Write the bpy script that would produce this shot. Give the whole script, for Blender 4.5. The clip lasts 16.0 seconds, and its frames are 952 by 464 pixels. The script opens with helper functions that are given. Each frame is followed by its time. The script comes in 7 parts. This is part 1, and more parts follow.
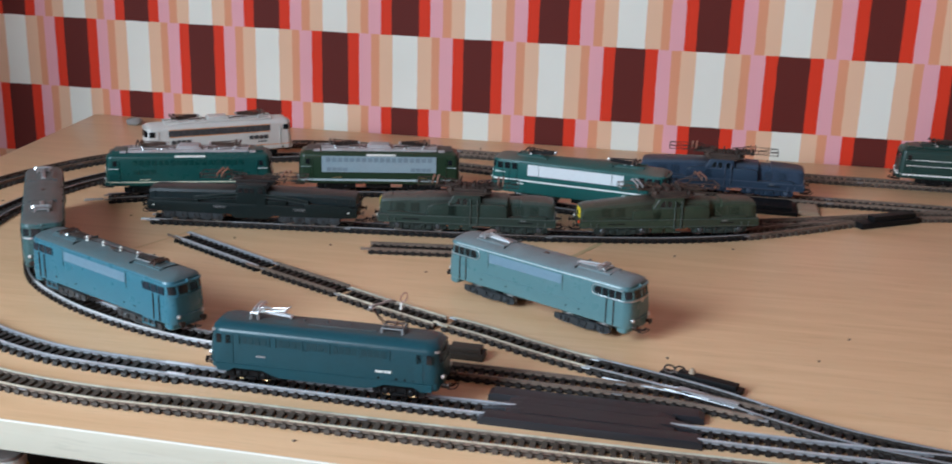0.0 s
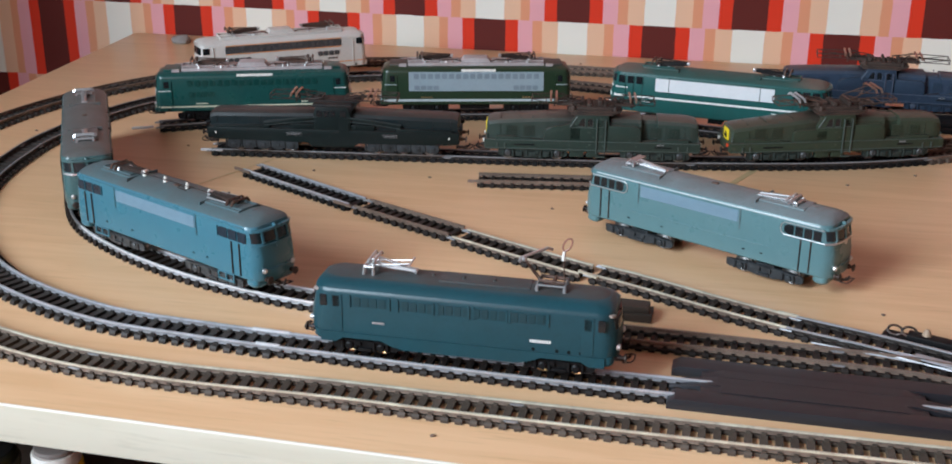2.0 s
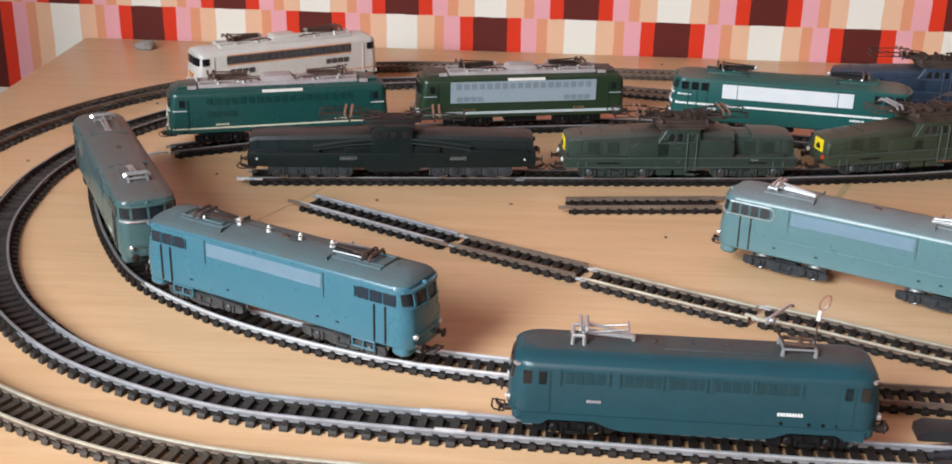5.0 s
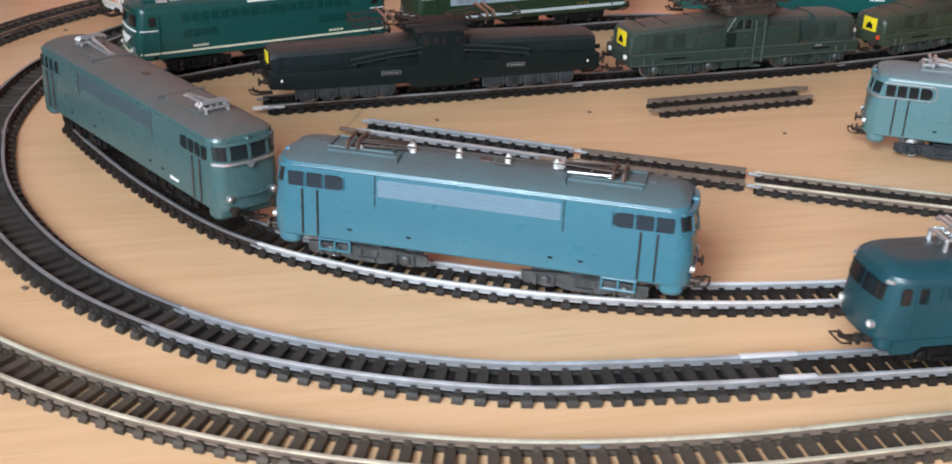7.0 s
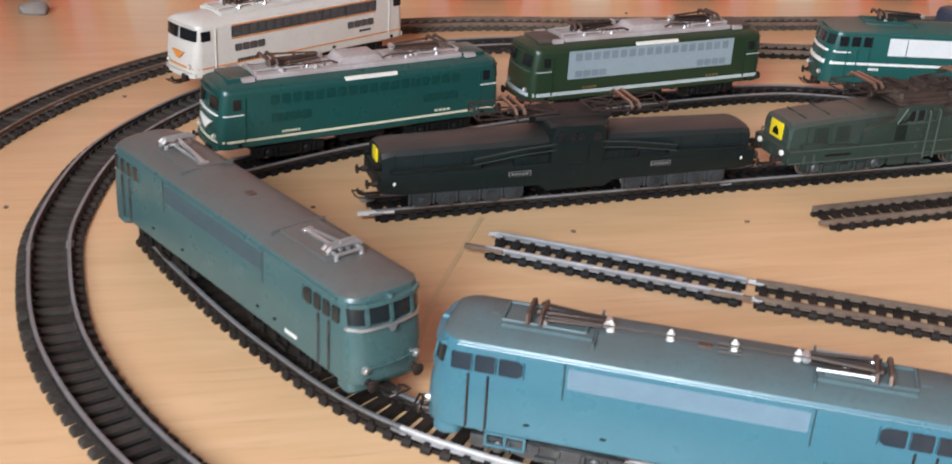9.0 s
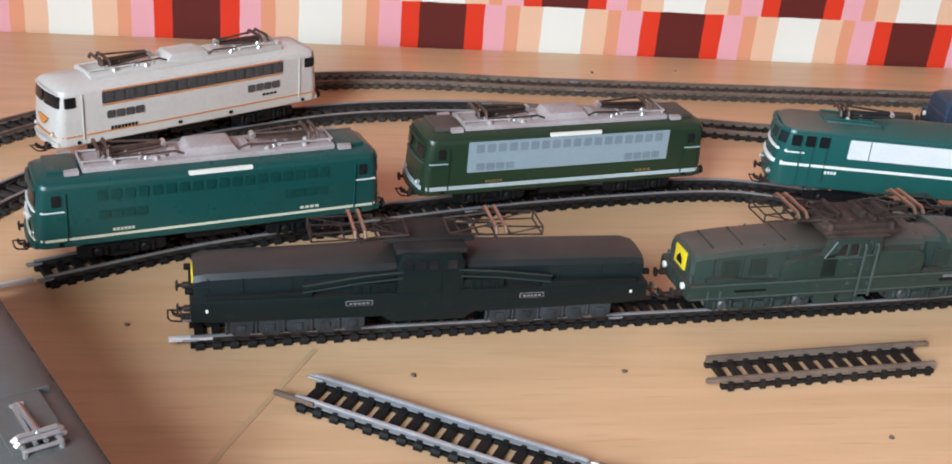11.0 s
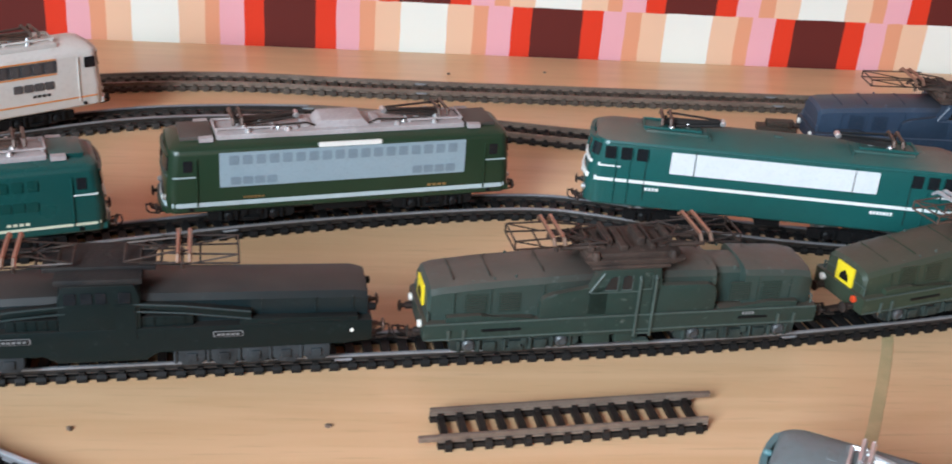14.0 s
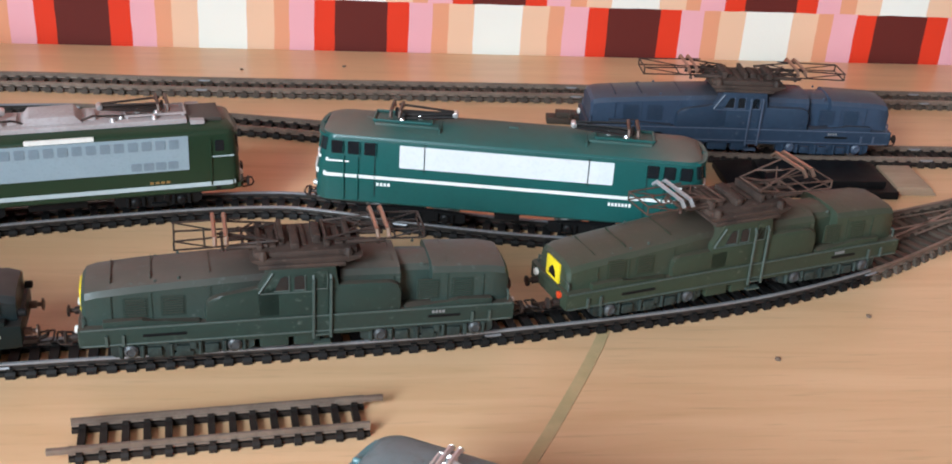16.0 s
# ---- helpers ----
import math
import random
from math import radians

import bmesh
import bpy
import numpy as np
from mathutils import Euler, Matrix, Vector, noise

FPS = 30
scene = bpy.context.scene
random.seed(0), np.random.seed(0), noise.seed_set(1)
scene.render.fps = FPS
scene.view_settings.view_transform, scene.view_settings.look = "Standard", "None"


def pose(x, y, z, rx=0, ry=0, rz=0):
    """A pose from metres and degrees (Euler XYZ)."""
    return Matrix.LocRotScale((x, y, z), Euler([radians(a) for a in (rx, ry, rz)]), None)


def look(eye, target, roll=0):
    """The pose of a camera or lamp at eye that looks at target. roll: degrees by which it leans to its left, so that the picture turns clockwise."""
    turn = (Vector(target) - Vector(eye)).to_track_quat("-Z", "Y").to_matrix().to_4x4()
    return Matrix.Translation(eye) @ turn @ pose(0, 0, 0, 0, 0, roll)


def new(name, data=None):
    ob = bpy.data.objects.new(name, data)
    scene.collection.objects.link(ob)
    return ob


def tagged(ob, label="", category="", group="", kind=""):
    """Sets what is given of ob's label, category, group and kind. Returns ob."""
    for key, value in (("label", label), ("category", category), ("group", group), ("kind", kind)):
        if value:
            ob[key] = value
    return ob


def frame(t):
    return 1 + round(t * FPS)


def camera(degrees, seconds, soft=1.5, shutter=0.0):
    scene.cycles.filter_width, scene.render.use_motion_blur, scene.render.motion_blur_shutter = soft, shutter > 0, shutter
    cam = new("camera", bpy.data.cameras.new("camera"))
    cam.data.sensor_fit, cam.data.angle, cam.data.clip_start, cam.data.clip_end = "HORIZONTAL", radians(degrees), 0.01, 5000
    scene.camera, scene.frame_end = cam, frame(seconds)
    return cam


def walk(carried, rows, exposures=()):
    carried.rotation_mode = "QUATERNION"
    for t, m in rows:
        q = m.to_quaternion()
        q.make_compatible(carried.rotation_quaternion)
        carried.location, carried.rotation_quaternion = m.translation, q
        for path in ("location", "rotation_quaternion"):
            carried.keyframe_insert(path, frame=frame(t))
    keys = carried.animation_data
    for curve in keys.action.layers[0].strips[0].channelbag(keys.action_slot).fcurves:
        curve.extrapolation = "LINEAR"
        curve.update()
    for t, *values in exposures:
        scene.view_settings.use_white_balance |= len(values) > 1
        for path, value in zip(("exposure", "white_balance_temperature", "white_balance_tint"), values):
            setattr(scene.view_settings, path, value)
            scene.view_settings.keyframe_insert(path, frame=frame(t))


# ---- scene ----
cam = camera(42.7, 16.0, soft=1.75, shutter=0.25)
PATH = [
    (0, (0.175, 0.17, 0.36), (-0.142, 2.045, -0.261), 1.6),
    (0.5, (0.15, 0.19, 0.35), (-0.239, 2.04, -0.304), 0.5),
    (1, (0.12, 0.248, 0.329), (-0.254, 2.085, -0.365), 0.4),
    (1.5, (0.088, 0.309, 0.303), (-0.286, 2.128, -0.441), 0.7),
    (2, (0.068, 0.332, 0.298), (-0.282, 2.162, -0.43), 0.4),
    (2.5, (0.04, 0.341, 0.296), (-0.194, 2.196, -0.412), 1.0),
    (3, (0.011, 0.335, 0.297), (-0.179, 2.197, -0.406), 1.7),
    (3.2, (-0.002, 0.329, 0.299), (-0.195, 2.191, -0.405), 1.7),
    (5.3, (-0.143, 0.422, 0.289), (-0.171, 2.272, -0.471), 1.2),
    (5.5, (-0.162, 0.425, 0.286), (-0.141, 2.273, -0.478), 1.2),
    (6, (-0.215, 0.448, 0.281), (-0.127, 2.288, -0.499), 0.3),
    (6.5, (-0.252, 0.49, 0.252), (-0.076, 2.318, -0.539), 1.3),
    (7, (-0.355, 0.546, 0.23), (0.084, 2.31, -0.604), 2.3),
    (7.5, (-0.413, 0.581, 0.233), (0.201, 2.325, -0.529), 2.8),
    (8, (-0.431, 0.602, 0.243), (0.193, 2.337, -0.531), 2.2),
    (8.5, (-0.429, 0.639, 0.24), (0.142, 2.374, -0.574), 3.4),
    (9, (-0.396, 0.68, 0.243), (0.046, 2.439, -0.6), 3.6),
    (9.5, (-0.35, 0.713, 0.257), (0.081, 2.48, -0.576), 4.6),
    (9.7, (-0.339, 0.723, 0.261), (0.082, 2.494, -0.566), 4.7),
    (11.8, (-0.237, 0.778, 0.284), (-0.005, 2.539, -0.634), 4.3),
    (12, (-0.229, 0.785, 0.284), (-0.007, 2.55, -0.631), 3.7),
    (12.5, (-0.215, 0.801, 0.281), (-0.025, 2.557, -0.657), 3.7),
    (13, (-0.189, 0.803, 0.276), (-0.004, 2.572, -0.639), 4.5),
    (13.5, (-0.157, 0.811, 0.268), (0.046, 2.583, -0.638), 5.0),
    (14, (-0.129, 0.818, 0.265), (0.095, 2.594, -0.627), 4.6),
    (14.5, (-0.09, 0.821, 0.265), (0.176, 2.593, -0.623), 4.1),
    (15, (-0.057, 0.821, 0.264), (0.199, 2.597, -0.62), 4.1),
    (15.5, (-0.028, 0.826, 0.265), (0.232, 2.601, -0.619), 3.8),
    (16, (-0.005, 0.825, 0.263), (0.237, 2.598, -0.63), 3.8),
]
walk(cam, [(t, look(eye, target, roll)) for t, eye, target, roll in PATH],
     [(0, -0.38, 7350, 8), (1.5, -0.37, 7700, 10), (2.5, -0.2, 7950, 13), (3.2, -0.13, 7950, 13), (5.5, -0.03, 8850, 15), (6.0, -0.03, 8450, 15), (7.0, -0.1, 8100, 12), (8.0, -0.04, 8250, 13), (8.5, -0.04, 8600, 13), (9.0, 0.06, 8700, 15), (9.5, 0.2, 9500, 14), (11.8, 0.13, 7250, 10), (12.5, 0.12, 7250, 10),
      (13.5, 0.17, 7450, 10), (14.5, 0.20, 7950, 10), (16, 0.22, 7950, 10)])

# ---------------------------------------------------------------- light
world = bpy.data.worlds.new("sky")
scene.world = world
world.use_nodes = True
wn = world.node_tree.nodes
sky = wn.new("ShaderNodeTexSky")
sky.sky_type, sky.sun_disc = "NISHITA", False
sky.sun_elevation, sky.sun_rotation = radians(38), radians(290)
wn["Background"].inputs["Strength"].default_value = 0.12
world.node_tree.links.new(sky.outputs[0], wn["Background"].inputs[0])


def area_lamp(name, eye, target, w, h, power, colour):
    lamp = bpy.data.lights.new(name, "AREA")
    lamp.shape, lamp.size, lamp.size_y, lamp.energy, lamp.color = "RECTANGLE", w, h, power, colour
    ob = new(name, lamp)
    ob.matrix_world = look(eye, target)
    return ob


area_lamp("window_daylight", (-1.28, -0.60, 1.05), (0.6, -0.45, 0.75), 1.3, 1.1, 152, (0.68, 0.92, 1.24))


# ---------------------------------------------------------------- materials
def mat(name, colour, rough=0.5, metal=0.0, second=None, scale=60.0, amount=0.5, bump=0.0, bump_scale=300.0,
        stretch=(1, 1, 1), dust=None, dust_amount=0.0, coat=0.0, spec=0.5, wear=None, patch=None):
    """Painted, metal or plastic surface: base colour broken by noise at two scales, fine relief, dust on upward faces."""
    m = bpy.data.materials.new(name)
    m.use_nodes = True
    nt = m.node_tree
    n, l = nt.nodes, nt.links
    b = n["Principled BSDF"]
    b.inputs["Roughness"].default_value, b.inputs["Metallic"].default_value = rough, metal
    b.inputs["Coat Weight"].default_value = coat
    b.inputs["Specular IOR Level"].default_value = spec
    tc = n.new("ShaderNodeTexCoord")
    mp = n.new("ShaderNodeMapping")
    mp.inputs["Scale"].default_value = stretch
    l.new(tc.outputs["Object"], mp.inputs[0])
    big, fine = n.new("ShaderNodeTexNoise"), n.new("ShaderNodeTexNoise")
    big.inputs["Scale"].default_value, big.inputs["Detail"].default_value = scale, 5
    fine.inputs["Scale"].default_value, fine.inputs["Detail"].default_value = scale * 9, 4
    l.new(mp.outputs[0], big.inputs[0]), l.new(mp.outputs[0], fine.inputs[0])
    mix, mix2 = n.new("ShaderNodeMix"), n.new("ShaderNodeMix")
    for x in (mix, mix2):
        x.data_type = "RGBA"
    second = second or tuple(c * 0.72 for c in colour)
    mix.inputs["A"].default_value, mix.inputs["B"].default_value = (*colour, 1), (*second, 1)
    ramp = n.new("ShaderNodeMapRange")
    ramp.inputs["From Min"].default_value, ramp.inputs["From Max"].default_value = 0.35, 0.7
    ramp.inputs["To Max"].default_value = amount
    l.new(big.outputs[0], ramp.inputs[0]), l.new(ramp.outputs[0], mix.inputs["Factor"])
    mix2.inputs["B"].default_value = (*(c * 0.8 for c in second), 1)
    ramp2 = n.new("ShaderNodeMapRange")
    ramp2.inputs["From Min"].default_value, ramp2.inputs["From Max"].default_value = 0.5, 0.75
    ramp2.inputs["To Max"].default_value = amount * 0.6
    l.new(fine.outputs[0], ramp2.inputs[0]), l.new(ramp2.outputs[0], mix2.inputs["Factor"])
    l.new(mix.outputs["Result"], mix2.inputs["A"])
    out = mix2.outputs["Result"]
    if dust:
        geo, sep = n.new("ShaderNodeNewGeometry"), n.new("ShaderNodeSeparateXYZ")
        l.new(geo.outputs["Normal"], sep.inputs[0])
        up, mul, mix3 = n.new("ShaderNodeMapRange"), n.new("ShaderNodeMath"), n.new("ShaderNodeMix")
        up.inputs["From Min"].default_value, up.inputs["From Max"].default_value = 0.35, 0.95
        mul.operation = "MULTIPLY"
        l.new(sep.outputs["Z"], up.inputs[0]), l.new(up.outputs[0], mul.inputs[0])
        fade = n.new("ShaderNodeMapRange")
        fade.inputs["From Min"].default_value, fade.inputs["From Max"].default_value = 0.25, 0.65
        fade.inputs["To Min"].default_value, fade.inputs["To Max"].default_value = dust_amount * 0.5, dust_amount
        l.new(big.outputs[0], fade.inputs[0]), l.new(fade.outputs[0], mul.inputs[1])
        mix3.data_type = "RGBA"
        mix3.inputs["B"].default_value = (*dust, 1)
        l.new(mul.outputs[0], mix3.inputs["Factor"]), l.new(out, mix3.inputs["A"])
        out = mix3.outputs["Result"]
    if wear:
        speck, cut, mix4 = n.new("ShaderNodeTexNoise"), n.new("ShaderNodeMapRange"), n.new("ShaderNodeMix")
        speck.inputs["Scale"].default_value, speck.inputs["Detail"].default_value, speck.inputs["Roughness"].default_value = 260, 6, 0.7
        cut.inputs["From Min"].default_value, cut.inputs["From Max"].default_value, cut.inputs["To Max"].default_value = 0.60, 0.72, 0.8
        mix4.data_type = "RGBA"
        mix4.inputs["B"].default_value = (*wear, 1)
        l.new(mp.outputs[0], speck.inputs[0]), l.new(speck.outputs[0], cut.inputs[0]), l.new(cut.outputs[0], mix4.inputs["Factor"])
        l.new(out, mix4.inputs["A"])
        out = mix4.outputs["Result"]
    if patch:
        # grime that gathers along part of the length: from x0 (none) to x1 (full), on either half
        x0, x1, grime, most = patch
        split, size, mr = n.new("ShaderNodeSeparateXYZ"), n.new("ShaderNodeMath"), n.new("ShaderNodeMapRange")
        size.operation = "ABSOLUTE"
        l.new(tc.outputs["Object"], split.inputs[0]), l.new(split.outputs["X"], size.inputs[0]), l.new(size.outputs[0], mr.inputs[0])
        mr.inputs["From Min"].default_value, mr.inputs["From Max"].default_value = x0, x1
        mr.inputs["To Max"].default_value = most
        uneven, mul, mix5 = n.new("ShaderNodeMapRange"), n.new("ShaderNodeMath"), n.new("ShaderNodeMix")
        uneven.inputs["From Min"].default_value, uneven.inputs["From Max"].default_value, uneven.inputs["To Min"].default_value = 0.3, 0.6, 0.55
        l.new(big.outputs[0], uneven.inputs[0])
        mul.operation, mix5.data_type = "MULTIPLY", "RGBA"
        l.new(mr.outputs[0], mul.inputs[0]), l.new(uneven.outputs[0], mul.inputs[1])
        mix5.inputs["B"].default_value = (*grime, 1)
        l.new(mul.outputs[0], mix5.inputs["Factor"]), l.new(out, mix5.inputs["A"])
        out = mix5.outputs["Result"]
    l.new(out, b.inputs["Base Color"])
    rr = n.new("ShaderNodeMapRange")
    rr.inputs["To Min"].default_value, rr.inputs["To Max"].default_value = max(rough - 0.1, 0.04), min(rough + 0.14, 1)
    l.new(big.outputs[0], rr.inputs[0]), l.new(rr.outputs[0], b.inputs["Roughness"])
    if bump:
        bn, bt = n.new("ShaderNodeBump"), n.new("ShaderNodeTexNoise")
        bt.inputs["Scale"].default_value = bump_scale
        l.new(mp.outputs[0], bt.inputs[0]), l.new(bt.outputs[0], bn.inputs["Height"])
        bn.inputs["Strength"].default_value, bn.inputs["Distance"].default_value = bump, 0.0006
        l.new(bn.outputs[0], b.inputs["Normal"])
    return m


def wood_laminate(name, light, dark, rough):
    """Beech-look laminate: long grain along x, short dark pores, broad tone bands."""
    m = bpy.data.materials.new(name)
    m.use_nodes = True
    n, l = m.node_tree.nodes, m.node_tree.links
    b = n["Principled BSDF"]
    tc = n.new("ShaderNodeTexCoord")
    mp, mp2 = n.new("ShaderNodeMapping"), n.new("ShaderNodeMapping")
    mp.inputs["Scale"].default_value, mp2.inputs["Scale"].default_value = (1.2, 14, 14), (30, 420, 420)
    l.new(tc.outputs["Object"], mp.inputs[0]), l.new(tc.outputs["Object"], mp2.inputs[0])
    grain, pore, cloud = n.new("ShaderNodeTexNoise"), n.new("ShaderNodeTexNoise"), n.new("ShaderNodeTexNoise")
    grain.inputs["Scale"].default_value, grain.inputs["Detail"].default_value, grain.inputs["Distortion"].default_value = 6, 7, 0.9
    pore.inputs["Scale"].default_value, pore.inputs["Detail"].default_value = 1.0, 3
    cloud.inputs["Scale"].default_value, cloud.inputs["Detail"].default_value = 3.0, 4
    l.new(mp.outputs[0], grain.inputs[0]), l.new(mp2.outputs[0], pore.inputs[0]), l.new(tc.outputs["Object"], cloud.inputs[0])
    r1 = n.new("ShaderNodeMapRange")
    r1.inputs["From Min"].default_value, r1.inputs["From Max"].default_value = 0.36, 0.68
    l.new(grain.outputs[0], r1.inputs[0])
    mix, mix2, mix3 = (n.new("ShaderNodeMix") for _ in range(3))
    for x in (mix, mix2, mix3):
        x.data_type = "RGBA"
    mix.inputs["A"].default_value, mix.inputs["B"].default_value = (*light, 1), (*dark, 1)
    l.new(r1.outputs[0], mix.inputs["Factor"])
    r2 = n.new("ShaderNodeMapRange")
    r2.inputs["From Min"].default_value, r2.inputs["From Max"].default_value, r2.inputs["To Max"].default_value = 0.58, 0.72, 0.3
    l.new(pore.outputs[0], r2.inputs[0]), l.new(r2.outputs[0], mix2.inputs["Factor"])
    l.new(mix.outputs["Result"], mix2.inputs["A"])
    mix2.inputs["B"].default_value = (*(c * 0.6 for c in dark), 1)
    r3 = n.new("ShaderNodeMapRange")
    r3.inputs["From Min"].default_value, r3.inputs["From Max"].default_value, r3.inputs["To Max"].default_value = 0.4, 0.7, 0.25
    l.new(cloud.outputs[0], r3.inputs[0]), l.new(r3.outputs[0], mix3.inputs["Factor"])
    l.new(mix2.outputs["Result"], mix3.inputs["A"])
    mix3.inputs["B"].default_value = (light[0], light[1] * 0.86, light[2] * 0.75, 1)
    l.new(mix3.outputs["Result"], b.inputs["Base Color"])
    rr = n.new("ShaderNodeMapRange")
    rr.inputs["To Min"].default_value, rr.inputs["To Max"].default_value = rough - 0.07, rough + 0.1
    l.new(cloud.outputs[0], rr.inputs[0]), l.new(rr.outputs[0], b.inputs["Roughness"])
    bn = n.new("ShaderNodeBump")
    bn.inputs["Strength"].default_value, bn.inputs["Distance"].default_value = 0.08, 0.0004
    l.new(pore.outputs[0], bn.inputs["Height"]), l.new(bn.outputs[0], b.inputs["Normal"])
    return m


WALL_Y, PERIOD, ROW = 1.622, 0.1814, 0.0900


def wallpaper():
    """Seventies print: staggered rows of maroon-and-red and white-and-peach blocks between pink bands."""
    m = bpy.data.materials.new("wallpaper_print")
    m.use_nodes = True
    n, l = m.node_tree.nodes, m.node_tree.links
    b = n["Principled BSDF"]
    tc, sep = n.new("ShaderNodeTexCoord"), n.new("ShaderNodeSeparateXYZ")
    l.new(tc.outputs["Object"], sep.inputs[0])

    def op(kind, a, c=None):
        node = n.new("ShaderNodeMath")
        node.operation = kind
        for i, v in enumerate((a, c)):
            if v is None:
                continue
            if isinstance(v, (int, float)):
                node.inputs[i].default_value = v
            else:
                l.new(v, node.inputs[i])
        return node.outputs[0]

    wob = n.new("ShaderNodeTexNoise")
    wob.inputs["Scale"].default_value = 55
    l.new(tc.outputs["Object"], wob.inputs[0])
    jit = op("MULTIPLY", op("SUBTRACT", wob.outputs[0], 0.5), 0.0016)
    row = op("FLOOR", op("DIVIDE", op("ADD", op("SUBTRACT", sep.outputs["Z"], 0.0335), jit), ROW))
    odd = op("FLOORED_MODULO", row, 2.0)
    # the paper was hung a little stretched: the repeat widens from left to right
    wide = op("MULTIPLY", op("MULTIPLY", sep.outputs["X"], sep.outputs["X"]), -0.4302)
    along = op("ADD", op("MULTIPLY", op("ADD", sep.outputs["X"], jit), 5.4424), op("ADD", wide, 3.5800))
    u = op("ADD", along, op("MULTIPLY", odd, 0.5))
    u = op("FRACT", op("ADD", u, 20.0))
    ramp = n.new("ShaderNodeValToRGB")
    cr = ramp.color_ramp
    cr.interpolation = "CONSTANT"
    red, maroon, pink = (0.69, 0.042, 0.018), (0.115, 0.019, 0.015), (0.74, 0.35, 0.375)
    orange, peach, white = (0.70, 0.29, 0.165), (0.74, 0.45, 0.30), (0.74, 0.72, 0.64)
    stops = [(0, red), (0.0132, maroon), (0.0480, red), (0.0622, pink), (0.0775, orange), (0.0885, peach), (0.1050, white),
             (0.1374, peach), (0.1547, orange), (0.1651, pink)]
    while len(cr.elements) < len(stops):
        cr.elements.new(0.5)
    for e, (p, c) in zip(cr.elements, stops):
        e.position, e.color = p / PERIOD, (*c, 1)
    l.new(u, ramp.inputs[0])
    stain = n.new("ShaderNodeTexNoise")
    stain.inputs["Scale"].default_value, stain.inputs["Detail"].default_value = 9, 6
    l.new(tc.outputs["Object"], stain.inputs[0])
    mix = n.new("ShaderNodeMix")
    mix.data_type, mix.blend_type = "RGBA", "MULTIPLY"
    mr = n.new("ShaderNodeMapRange")
    mr.inputs["From Min"].default_value, mr.inputs["From Max"].default_value, mr.inputs["To Max"].default_value = 0.35, 0.75, 0.3
    l.new(stain.outputs[0], mr.inputs[0]), l.new(mr.outputs[0], mix.inputs["Factor"])
    l.new(ramp.outputs[0], mix.inputs["A"])
    mix.inputs["B"].default_value = (0.86, 0.80, 0.76, 1)
    l.new(mix.outputs["Result"], b.inputs["Base Color"])
    b.inputs["Roughness"].default_value = 0.62
    b.inputs["Specular IOR Level"].default_value = 0.15
    grain, bn = n.new("ShaderNodeTexNoise"), n.new("ShaderNodeBump")
    grain.inputs["Scale"].default_value = 700
    l.new(tc.outputs["Object"], grain.inputs[0]), l.new(grain.outputs[0], bn.inputs["Height"])
    bn.inputs["Strength"].default_value, bn.inputs["Distance"].default_value = 0.15, 0.0005
    l.new(bn.outputs[0], b.inputs["Normal"])
    return m


def sleeper_plastic(name, a, c):
    """Moulded plastic, its tone a little different from sleeper to sleeper."""
    m = mat(name, a, 0.55, second=c, scale=160, amount=0.6, spec=0.24)
    n, l = m.node_tree.nodes, m.node_tree.links
    b = n["Principled BSDF"]
    src = b.inputs["Base Color"].links[0].from_socket
    info, hsv, mr = n.new("ShaderNodeObjectInfo"), n.new("ShaderNodeHueSaturation"), n.new("ShaderNodeMapRange")
    mr.inputs["To Min"].default_value, mr.inputs["To Max"].default_value = 0.72, 1.3
    l.new(info.outputs["Random"], mr.inputs[0]), l.new(mr.outputs[0], hsv.inputs["Value"])
    l.new(src, hsv.inputs["Color"]), l.new(hsv.outputs[0], b.inputs["Base Color"])
    return m


